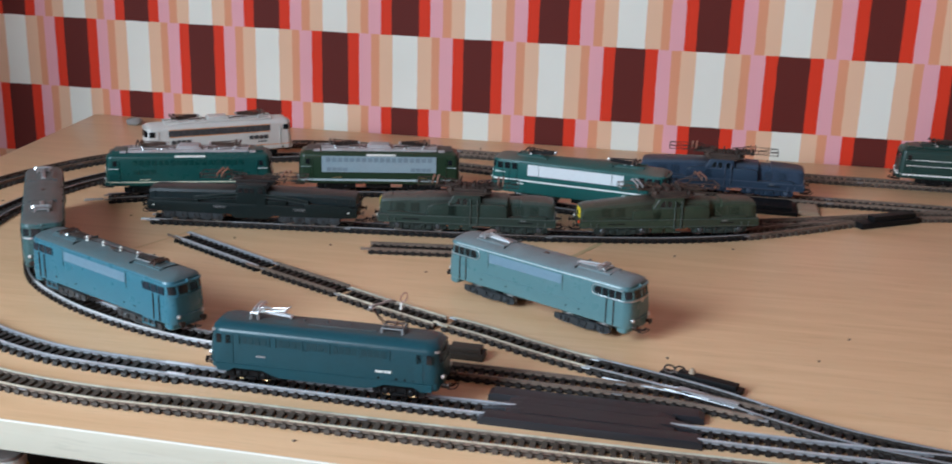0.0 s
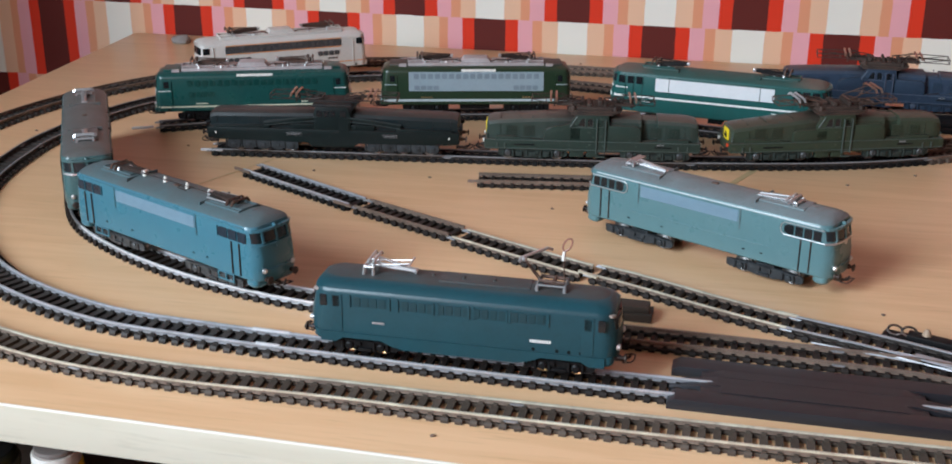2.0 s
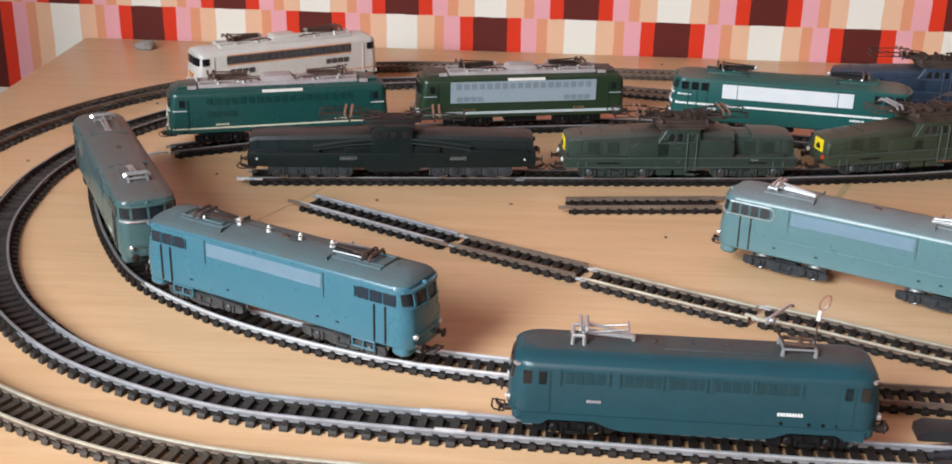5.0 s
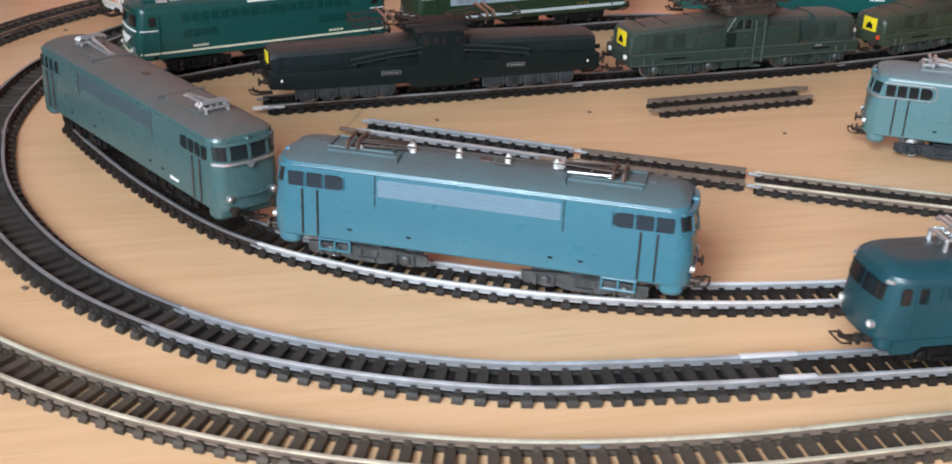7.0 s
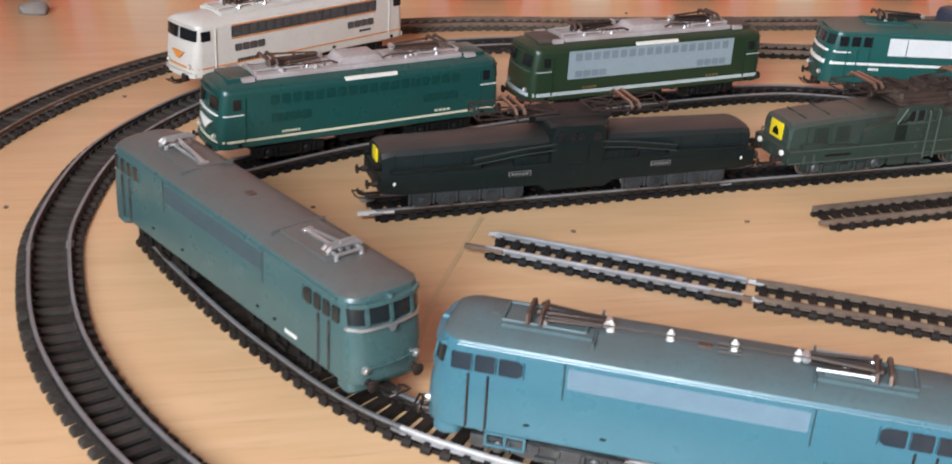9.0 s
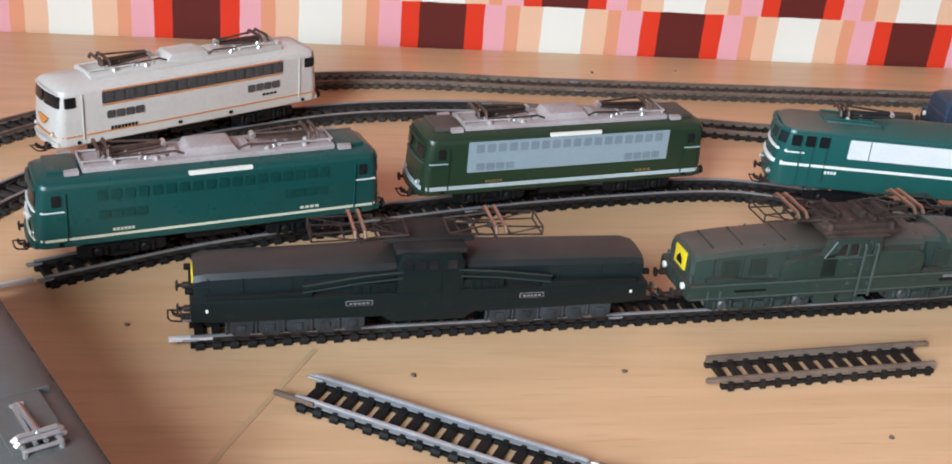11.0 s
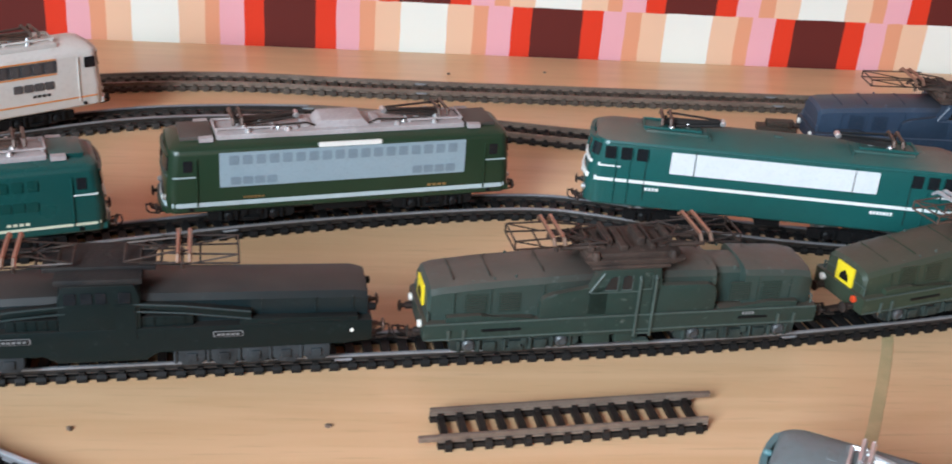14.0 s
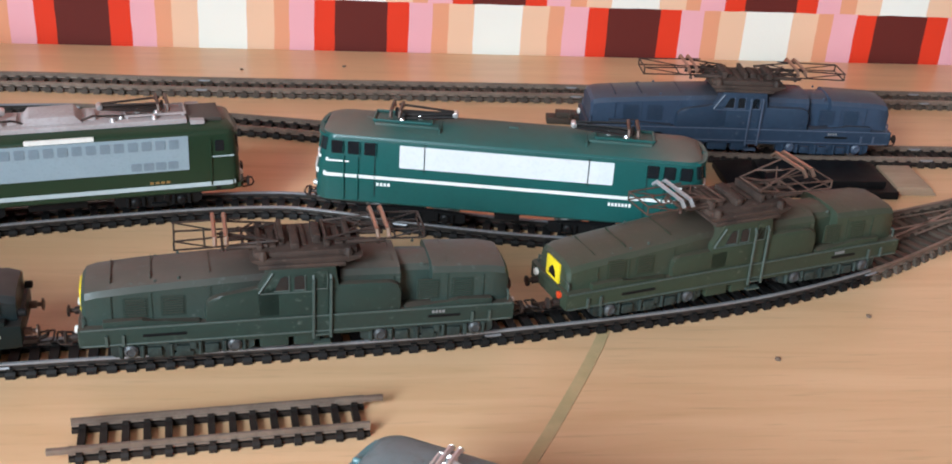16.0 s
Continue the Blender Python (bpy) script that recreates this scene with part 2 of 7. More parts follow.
M = {
    "table": wood_laminate("beech_laminate", (0.735, 0.452, 0.260), (0.658, 0.385, 0.209), 0.33),
    "edge": wood_laminate("pale_edge_band", (0.60, 0.555, 0.45), (0.55, 0.50, 0.395), 0.45),
    "edge_highlight": mat("white_edge_highlight", (0.78, 0.72, 0.62), 0.4, scale=40, amount=0.3),
    "wallpaper": wallpaper(),
    "room_red": mat("muted_red_bounce", (0.40, 0.19, 0.14), 0.7, second=(0.34, 0.13, 0.10), scale=6, amount=0.5),
    "pale_wood": mat("pale_brown_wood", (0.36, 0.25, 0.17), 0.55, second=(0.26, 0.17, 0.11), scale=40, amount=0.6, stretch=(1, 6, 6)),
    "plaster": mat("plaster", (0.10, 0.094, 0.088), 0.85, scale=4, amount=0.25),
    "floor": mat("floor_boards", (0.09, 0.052, 0.03), 0.5, scale=5, stretch=(1, 9, 1)),
    "dark_wood": mat("dark_wood", (0.035, 0.022, 0.016), 0.5, scale=12, stretch=(1, 10, 1)),
    "sleeper": sleeper_plastic("sleeper_plastic", (0.023, 0.017, 0.0145), (0.012, 0.009, 0.0078)),
    "sleeper_grey": sleeper_plastic("sleeper_plastic_grey", (0.044, 0.038, 0.034), (0.024, 0.020, 0.018)),
    "sleeper_brown": sleeper_plastic("sleeper_plastic_brown", (0.085, 0.064, 0.050), (0.048, 0.035, 0.028)),
    "sleeper_black": sleeper_plastic("sleeper_plastic_black", (0.010, 0.0093, 0.009), (0.006, 0.0056, 0.0056)),
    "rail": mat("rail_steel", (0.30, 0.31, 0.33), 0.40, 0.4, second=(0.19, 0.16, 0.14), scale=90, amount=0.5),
    # bright and warm rails: reflected glint is put into a pale, barely metallic colour
    "rail_bright": mat("rail_bright_glint_steel", (0.84, 0.85, 0.86), 0.36, 0.3, second=(0.5, 0.48, 0.45), scale=90, amount=0.35),
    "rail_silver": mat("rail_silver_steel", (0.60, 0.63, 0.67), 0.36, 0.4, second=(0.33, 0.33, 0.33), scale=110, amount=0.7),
    "rail_warm": mat("rail_worn_glint_steel", (0.74, 0.70, 0.55), 0.34, 0.25, second=(0.36, 0.29, 0.22), scale=60, amount=0.75),
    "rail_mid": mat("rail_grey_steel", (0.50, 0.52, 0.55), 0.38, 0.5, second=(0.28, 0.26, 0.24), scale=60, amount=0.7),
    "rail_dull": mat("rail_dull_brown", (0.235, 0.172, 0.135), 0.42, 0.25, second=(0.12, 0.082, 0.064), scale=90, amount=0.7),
}

DUST = (0.17, 0.13, 0.11)
M.update({
    # lighter edge paints: scuffed wear together with painted edge highlights
    "moss_edge": mat("worn_lit_green_edges", (0.060, 0.086, 0.075), 0.45, second=(0.034, 0.046, 0.038), scale=90, amount=0.6),
    "navy_edge": mat("worn_lit_blue_edges", (0.060, 0.085, 0.125), 0.45, second=(0.04, 0.055, 0.085), scale=90, amount=0.6),
    "blue_grille_dark": mat("grille_opening", (0.215, 0.29, 0.335), 0.4, 0.2, scale=90, amount=0.5),
    "rail_side": mat("rail_web_dark", (0.05, 0.044, 0.040), 0.5, 0.6, second=(0.05, 0.035, 0.028), scale=90, amount=0.7),
    "cyan_paint": mat("cyan_blue_paint", (0.036, 0.162, 0.210), 0.28, second=(0.039, 0.138, 0.193), scale=70, amount=0.35, dust=(0.07, 0.12, 0.14), dust_amount=0.5),
    "cyan_roof": mat("cyan_roof_grey_blue", (0.064, 0.128, 0.143), 0.5, second=(0.053, 0.083, 0.090), scale=60, amount=0.7, dust=(0.13, 0.13, 0.12), dust_amount=0.35),
    "grille_pale": mat("pale_grille", (0.165, 0.270, 0.335), 0.48, 0.05, scale=120, amount=0.3),
    "sage_paint": mat("grey_green_paint", (0.052, 0.120, 0.122), 0.28, second=(0.042, 0.092, 0.092), scale=60, amount=0.5, wear=(0.085, 0.15, 0.15)),
    "sage_roof": mat("sage_roof_dusty", (0.102, 0.110, 0.107), 0.42, second=(0.100, 0.086, 0.075), scale=40, amount=0.6),
    "sage_grille": mat("sage_grille", (0.095, 0.147, 0.164), 0.4, 0.3, scale=120, amount=0.3),
    "steel_paint": mat("steel_green_paint", (0.082, 0.186, 0.200), 0.28, second=(0.075, 0.165, 0.173), scale=60, amount=0.4),
    "steel_roof": mat("steel_roof_grey", (0.155, 0.208, 0.218), 0.36, second=(0.112, 0.120, 0.120), scale=50, amount=0.6),
    "teal_dark": mat("dark_teal_paint", (0.007, 0.057, 0.073), 0.34, second=(0.006, 0.042, 0.052), scale=50, amount=0.5),
    "teal_dark_roof": mat("dark_teal_roof_dusty", (0.032, 0.056, 0.062), 0.45, second=(0.060, 0.042, 0.036), scale=45, amount=0.75, wear=(0.09, 0.07, 0.06)),
    "green_paint": mat("bottle_green_paint", (0.004, 0.064, 0.058), 0.28, second=(0.003, 0.048, 0.044), scale=60, amount=0.4),
    "olive_paint": mat("olive_green_paint", (0.013, 0.036, 0.018), 0.32, second=(0.010, 0.027, 0.014), scale=60, amount=0.4),
    "emerald_paint": mat("emerald_teal_paint", (0.004, 0.086, 0.079), 0.30, second=(0.003, 0.062, 0.057), scale=60, amount=0.4),
    "emerald_roof": mat("emerald_roof_dusty", (0.010, 0.078, 0.070), 0.5, second=(0.040, 0.070, 0.058), scale=45, amount=0.6, patch=(0.052, 0.074, (0.135, 0.100, 0.080), 0.85)),
    "screen_glass": mat("grey_cab_glass", (0.018, 0.025, 0.028), 0.12, second=(0.011, 0.015, 0.018), scale=90, amount=0.6),
    "hood_moss": mat("moss_green_bonnet", (0.030, 0.052, 0.044), 0.38, second=(0.036, 0.047, 0.040), scale=45, amount=0.7, dust=(0.105, 0.082, 0.068), dust_amount=0.95, bump=0.15, spec=0.3, wear=(0.10, 0.12, 0.108), patch=(0.038, 0.014, (0.022, 0.016, 0.014), 0.75)),
    "hood_olive": mat("olive_green_bonnet", (0.034, 0.052, 0.034), 0.38, second=(0.042, 0.046, 0.034), scale=45, amount=0.6, dust=(0.075, 0.060, 0.045), dust_amount=0.8, bump=0.15, spec=0.3, wear=(0.1, 0.11, 0.085), patch=(0.036, 0.014, (0.030, 0.020, 0.016), 0.75)),
    "hood_navy": mat("steel_blue_bonnet", (0.030, 0.054, 0.088), 0.42, second=(0.021, 0.038, 0.066), scale=45, amount=0.6, dust=(0.066, 0.060, 0.066), dust_amount=0.8, spec=0.25, wear=(0.075, 0.09, 0.115), patch=(0.030, 0.014, (0.020, 0.018, 0.020), 0.7)),
    "hood_black": mat("black_green_bonnet", (0.007, 0.016, 0.018), 0.38, second=(0.009, 0.013, 0.013), scale=50, amount=0.6, dust=(0.050, 0.041, 0.037), dust_amount=0.9, spec=0.3, wear=(0.028, 0.036, 0.036), patch=(0.034, 0.012, (0.012, 0.009, 0.008), 0.6)),
    # lighter tone for painted duct highlights, also used for seams
    "black_edge": mat("black_green_edge_light_and_seams", (0.026, 0.042, 0.042), 0.42, second=(0.014, 0.022, 0.022), scale=90, amount=0.6),
    "roof_end_brown": mat("sooty_brown_roof_end", (0.055, 0.045, 0.038), 0.55, second=(0.095, 0.075, 0.064), scale=70, amount=0.7),
    "pale_blue_line": mat("pale_grey_blue_line", (0.42, 0.50, 0.52), 0.4, second=(0.34, 0.40, 0.40), scale=160, amount=0.5),
    "grey_roof": mat("light_grey_roof", (0.42, 0.38, 0.38), 0.55, second=(0.30, 0.23, 0.21), scale=60, amount=0.7, wear=(0.52, 0.44, 0.42)),
    "white_paint": mat("ivory_white_paint", (0.60, 0.57, 0.53), 0.36, second=(0.54, 0.49, 0.44), scale=50, amount=0.5),
    "white_line": mat("white_line", (0.80, 0.80, 0.76), 0.4, scale=200, amount=0.35),
    "silver_panel": mat("silver_white_panel", (0.74, 0.77, 0.78), 0.36, 0.15, second=(0.64, 0.68, 0.69), scale=70, amount=0.4),
    "blue_grille": mat("grey_blue_grille", (0.295, 0.395, 0.445), 0.42, 0.2, second=(0.25, 0.335, 0.38), scale=90, amount=0.5),
    "orange_line": mat("orange_line", (0.72, 0.24, 0.05), 0.4, scale=200, amount=0.3),
    "cream_line": mat("cream_line", (0.62, 0.60, 0.45), 0.4, scale=200, amount=0.4),
    "black_green": mat("black_green_paint", (0.0045, 0.0115, 0.0115), 0.40, second=(0.0065, 0.0100, 0.0100), scale=50, amount=0.6, dust=(0.026, 0.022, 0.020), dust_amount=0.8, spec=0.2, wear=(0.020, 0.030, 0.030)),
    "moss_paint": mat("weathered_moss_green", (0.022, 0.041, 0.033), 0.38, second=(0.030, 0.039, 0.032), scale=45, amount=0.7, dust=(0.075, 0.055, 0.043), dust_amount=0.85, bump=0.15, spec=0.2, wear=(0.11, 0.13, 0.115)),
    "moss_paint_b": mat("weathered_olive_green", (0.030, 0.047, 0.030), 0.38, second=(0.038, 0.041, 0.029), scale=45, amount=0.6, dust=(0.072, 0.058, 0.042), dust_amount=0.75, bump=0.15, spec=0.2, wear=(0.1, 0.11, 0.08)),
    "navy_paint": mat("matt_steel_blue", (0.022, 0.043, 0.070), 0.43, second=(0.016, 0.030, 0.052), scale=45, amount=0.6, dust=(0.058, 0.050, 0.055), dust_amount=0.75, spec=0.2, wear=(0.075, 0.09, 0.115)),
    "soot_roof": mat("soot_brown_roof", (0.030, 0.022, 0.019), 0.62, second=(0.085, 0.054, 0.042), scale=90, amount=0.8, bump=0.5, bump_scale=500, spec=0.2, wear=(0.12, 0.085, 0.07)),
    "soot_black": mat("soot_black_roof", (0.012, 0.013, 0.014), 0.6, second=(0.032, 0.026, 0.023), scale=90, amount=0.8, bump=0.5, bump_scale=500, spec=0.2),
    "bogie_slate": mat("slate_grey_bogie", (0.036, 0.042, 0.046), 0.5, second=(0.014, 0.015, 0.016), scale=140, amount=0.8, spec=0.2, wear=(0.09, 0.095, 0.1)),
    "bogie_grey": mat("worn_grey_bogie", (0.10, 0.105, 0.108), 0.42, 0.4, second=(0.03, 0.03, 0.03), scale=140, amount=0.8, spec=0.2),
    "bogie_moss": mat("grey_green_bogie", (0.034, 0.050, 0.045), 0.5, second=(0.012, 0.015, 0.014), scale=140, amount=0.9, spec=0.2, wear=(0.1, 0.115, 0.105)),
    "plate_grey": mat("plate_grey", (0.20, 0.20, 0.20), 0.4, scale=120, amount=0.4),
    "train_green": mat("train_dark_green", (0.008, 0.040, 0.034), 0.34, second=(0.006, 0.028, 0.024), scale=60, amount=0.4),
    "black_plastic": mat("black_plastic", (0.009, 0.009, 0.0095), 0.42, scale=90, amount=0.6, spec=0.12),
    "grey_plastic": mat("dark_grey_plastic", (0.065, 0.068, 0.072), 0.5, second=(0.03, 0.03, 0.032), scale=110, amount=0.7, spec=0.2),
    "ramp_plastic": mat("black_ramp_plastic", (0.012, 0.013, 0.017), 0.42, second=(0.021, 0.021, 0.024), scale=25, amount=0.5, stretch=(1, 8, 8)),
    "brown_plastic": mat("dark_brown_plastic", (0.060, 0.045, 0.036), 0.5, scale=60, amount=0.5, spec=0.2),
    "chrome": mat("nickel", (0.66, 0.66, 0.66), 0.32, 0.8, scale=80, amount=0.25),
    "brass": mat("brass", (0.66, 0.50, 0.26), 0.3, 0.95, scale=80, amount=0.3),
    "copper": mat("copper_strip", (0.49, 0.315, 0.24), 0.34, 0.85, second=(0.36, 0.2, 0.14), scale=120, amount=0.5),
    "rust_metal": mat("brown_metal", (0.14, 0.085, 0.065), 0.5, 0.4, second=(0.05, 0.034, 0.03), scale=150, amount=0.7),
    "dark_metal": mat("blackened_metal", (0.045, 0.038, 0.036), 0.42, 0.5, second=(0.10, 0.06, 0.045), scale=150, amount=0.6, spec=0.2),
    "wheel": mat("wheel_steel", (0.32, 0.31, 0.30), 0.34, 0.9, second=(0.12, 0.11, 0.10), scale=150, amount=0.6),
    "glass_teal": mat("dark_teal_glass", (0.005, 0.040, 0.050), 0.42, scale=60, amount=0.4),
    "glass_green": mat("dark_green_glass", (0.003, 0.050, 0.044), 0.25, scale=60, amount=0.4),
    "window_grey": mat("smoky_window", (0.085, 0.080, 0.080), 0.25, second=(0.05, 0.045, 0.045), scale=120, amount=0.6),
    "glass_dark": mat("dark_cab_glass", (0.012, 0.014, 0.016), 0.10, scale=40, amount=0.3),
    "glass_cyan": mat("grey_blue_glass", (0.022, 0.034, 0.046), 0.15, second=(0.014, 0.022, 0.030), scale=120, amount=0.6),
    "ceramic": mat("white_ceramic", (0.80, 0.78, 0.72), 0.28, scale=90, amount=0.3),
    "yellow": mat("yellow_plate", (0.80, 0.60, 0.03), 0.4, second=(0.72, 0.50, 0.03), scale=80, amount=0.4),
    "red": mat("red_lamp", (0.62, 0.06, 0.02), 0.3, scale=80, amount=0.3),
    "red_dull": mat("dull_red_lamp", (0.34, 0.15, 0.11), 0.4, scale=80, amount=0.4),
    "pencil": mat("faded_green_line", (0.44, 0.335, 0.175), 0.4, second=(0.60, 0.41, 0.225), scale=90, amount=0.9),
    "scratch": mat("thin_pencil_line", (0.60, 0.385, 0.21), 0.34, second=(0.68, 0.44, 0.255), scale=120, amount=0.9),
    "crumb": mat("crumb", (0.17, 0.11, 0.08), 0.8, scale=300, amount=0.5),
    "lump": mat("grey_lump", (0.26, 0.23, 0.21), 0.7, scale=100, amount=0.6),
    "paper_red": mat("red_label", (0.50, 0.05, 0.03), 0.4, scale=80, amount=0.4),
    "paper_yellow": mat("yellow_label", (0.85, 0.60, 0.06), 0.4, scale=80, amount=0.3),
})


# ---------------------------------------------------------------- mesh helpers
def mesh_of(bm, name, smooth=True):
    me = bpy.data.meshes.new(name)
    bmesh.ops.recalc_face_normals(bm, faces=bm.faces)
    bm.to_mesh(me)
    bm.free()
    if smooth:
        for p in me.polygons:
            p.use_smooth = True
        me.set_sharp_from_angle(angle=radians(32))
    return me


def part(name, bm, material, parent, label="", smooth=True):
    me = bm if isinstance(bm, bpy.types.Mesh) else mesh_of(bm, name, smooth)
    if not me.materials:
        me.materials.append(M[material])
    ob = new(name, me)
    ob.parent = parent
    return tagged(ob, label)


def thing(name, m, label, category, group="", kind=""):
    ob = new(name)
    ob.empty_display_size = 0.01
    ob.matrix_world = m
    return tagged(ob, label, category, group, kind)


def box(bm, x0, x1, y0, y1, z0, z1, bevel=0.0):
    v = [bm.verts.new(p) for p in ((x0, y0, z0), (x1, y0, z0), (x1, y1, z0), (x0, y1, z0),
                                   (x0, y0, z1), (x1, y0, z1), (x1, y1, z1), (x0, y1, z1))]
    fs = [bm.faces.new([v[i] for i in f]) for f in ((3, 2, 1, 0), (4, 5, 6, 7), (0, 1, 5, 4), (1, 2, 6, 5), (2, 3, 7, 6), (3, 0, 4, 7))]
    if bevel:
        edges = list({e for f in fs for e in f.edges})
        bmesh.ops.bevel(bm, geom=edges, offset=bevel, segments=2, affect="EDGES", profile=0.6)
    return bm


def prism(bm, profile, y0, y1, bevel=0.0):
    """A side outline in x and z, drawn out across y."""
    a = [bm.verts.new((x, y0, z)) for x, z in profile]
    b = [bm.verts.new((x, y1, z)) for x, z in profile]
    n = len(profile)
    fs = [bm.faces.new(a), bm.faces.new(b[::-1])]
    fs += [bm.faces.new((a[i], b[i], b[(i + 1) % n], a[(i + 1) % n])) for i in range(n)]
    if bevel:
        edges = list({e for f in fs for e in f.edges})
        bmesh.ops.bevel(bm, geom=edges, offset=bevel, segments=2, affect="EDGES", profile=0.6)
    return bm


def rod(bm, a, b, r, n=6, r2=None):
    a, b = Vector(a), Vector(b)
    d = (b - a).normalized()
    s = d.cross(Vector((0, 0, 1)) if abs(d.z) < 0.9 else Vector((1, 0, 0))).normalized()
    t = d.cross(s)
    r2 = r if r2 is None else r2
    ra = [bm.verts.new(a + r * (math.cos(k) * s + math.sin(k) * t)) for k in (2 * math.pi * i / n for i in range(n))]
    rb = [bm.verts.new(b + r2 * (math.cos(k) * s + math.sin(k) * t)) for k in (2 * math.pi * i / n for i in range(n))]
    for i in range(n):
        bm.faces.new((ra[i], ra[(i + 1) % n], rb[(i + 1) % n], rb[i]))
    bm.faces.new(ra[::-1]), bm.faces.new(rb)
    return bm


def lathe(bm, profile, n=16, centre=(0, 0, 0), axis="z"):
    rings = []
    for r, h in profile:
        ring = []
        for i in range(n):
            a = 2 * math.pi * i / n
            p = (r * math.cos(a), r * math.sin(a), h)
            if axis == "x":
                p = (h, p[0], p[1])
            elif axis == "y":
                p = (p[0], h, p[1])
            ring.append(bm.verts.new([p[k] + centre[k] for k in range(3)]))
        rings.append(ring)
    for a, b in zip(rings, rings[1:]):
        for i in range(n):
            bm.faces.new((a[i], a[(i + 1) % n], b[(i + 1) % n], b[i]))
    bm.faces.new(rings[0][::-1]), bm.faces.new(rings[-1])
    return bm


def plan_ring(z, x0, x1, hw, r, n=4, bow=0.0):
    """A rounded rectangle in plan at height z; bow rounds its two ends outwards."""
    pts = []
    for cx, cy, a0 in ((x1 - r, hw - r, 0), (x0 + r, hw - r, 90), (x0 + r, -hw + r, 180), (x1 - r, -hw + r, 270)):
        for i in range(n + 1):
            a = radians(a0 + 90 * i / n)
            x, y = cx + r * math.cos(a), cy + r * math.sin(a)
            f = (1 - (y / hw) ** 2) * bow
            pts.append((x + (f if a0 in (0, 270) else -f), y, z))
    return pts


def loft(bm, rings, cap=(True, True)):
    vs = [[bm.verts.new(p) for p in ring] for ring in rings]
    n = len(vs[0])
    for a, b in zip(vs, vs[1:]):
        for i in range(n):
            bm.faces.new((a[i], a[(i + 1) % n], b[(i + 1) % n], b[i]))
    if cap[0]:
        bm.faces.new(vs[0][::-1])
    if cap[1]:
        bm.faces.new(vs[-1])
    return bm


# ---------------------------------------------------------------- room
def slab(name, x0, x1, y0, y1, z0, z1, material, label, category, bevel=0.0):
    bm = box(bmesh.new(), x0, x1, y0, y1, z0, z1, bevel)
    me = mesh_of(bm, name, smooth=False)
    me.materials.append(M[material])
    return tagged(new(name, me), label, category, kind="structure")


slab("wall_north", -1.32, 2.6, WALL_Y, WALL_Y + 0.12, -0.75, 1.75, "wallpaper", "wall with red, maroon, peach and white block wallpaper", "wall")
# unseen south and east walls, coloured to throw warm bounce light
slab("wall_south", -1.32, 2.6, -1.6, -1.5, -0.75, 1.75, "wallpaper", "wall with red, maroon, peach and white block wallpaper", "wall")
slab("wall_east", 2.6, 2.7, -1.6, WALL_Y + 0.12, -0.75, 1.75, "room_red", "unseen wall in muted red that warms the bounce light", "wall")
slab("floor", -1.42, 2.7, -1.6, WALL_Y + 0.12, -0.85, -0.75, "floor", "dark brown boarded room floor", "floor")
slab("ceiling", -1.42, 2.7, -1.6, WALL_Y + 0.12, 1.75, 1.85, "plaster", "plain dim room ceiling", "ceiling")
# west wall with the window opening
WY0, WY1, WZ0, WZ1 = -1.28, 0.08, 0.45, 1.65
bm = bmesh.new()
box(bm, -1.42, -1.32, -1.6, WY0, -0.75, 1.75)
box(bm, -1.42, -1.32, WY1, WALL_Y + 0.12, -0.75, 1.75)
box(bm, -1.42, -1.32, WY0, WY1, -0.75, WZ0)
box(bm, -1.42, -1.32, WY0, WY1, WZ1, 1.75)
box(bm, -1.32, -0.92, 0.80, WALL_Y, -0.75, 1.75)  # added unseen block, shades the left of the north wall
me = mesh_of(bm, "wall_west", False)
me.materials.append(M["plaster"])
tagged(new("wall_west", me), "plain plaster wall with a window opening and an added shading block", "wall", kind="structure")

# ---------------------------------------------------------------- table
FRONT, LEFT, THICK = 0.807, -0.578, 0.021
table = thing("table", pose(0, 0, 0), "wide beech-look laminate table top against the wall", "table")
def front(x):
    return FRONT - 0.039 * (x + 0.30)


def slab_plan(pts, z0, z1, bevel=0.0):
    bm = bmesh.new()
    a, c = ([bm.verts.new((x, y, z)) for x, y in pts] for z in (z0, z1))
    fs = [bm.faces.new(a[::-1]), bm.faces.new(c)] + [bm.faces.new((a[i], a[(i + 1) % 4], c[(i + 1) % 4], c[i])) for i in range(4)]
    if bevel:
        bmesh.ops.bevel(bm, geom=list({e for f in fs for e in f.edges}), offset=bevel, segments=2, affect="EDGES", profile=0.6)
    return bm


part("table_top", slab_plan([(LEFT, front(LEFT)), (1.25, front(1.25)), (1.25, WALL_Y - 0.004), (LEFT, WALL_Y - 0.004)], -THICK, 0.0, 0.0008), "table", table)
part("edge_band", slab_plan([(LEFT, front(LEFT) - 0.0012), (1.25, front(1.25) - 0.0012), (1.25, front(1.25) - 0.0002), (LEFT, front(LEFT) - 0.0002)], -THICK, -0.0004, 0.0003), "edge", table, "pale front edge band")
# thin white bead that paints the highlight along the front edge
part("edge_highlight", rod(bmesh.new(), (LEFT, front(LEFT) - 0.0004, -0.0003), (1.25, front(1.25) - 0.0004, -0.0003), 0.0009, 8), "edge_highlight", table, "front edge highlight painted as a white bead")
for x, y in ((LEFT + 0.03, FRONT + 0.25), (1.2, FRONT + 0.25), (LEFT + 0.03, WALL_Y - 0.06), (1.2, WALL_Y - 0.06)):
    part("leg", box(bmesh.new(), x - 0.025, x + 0.025, y - 0.025, y + 0.025, -0.75, -THICK, 0.002), "dark_wood", table)


# ---------------------------------------------------------------- track
GAUGE, RAIL_TOP, SLEEPER_TOP = 0.0165, 0.0056, 0.0028
PITCH = 0.0072


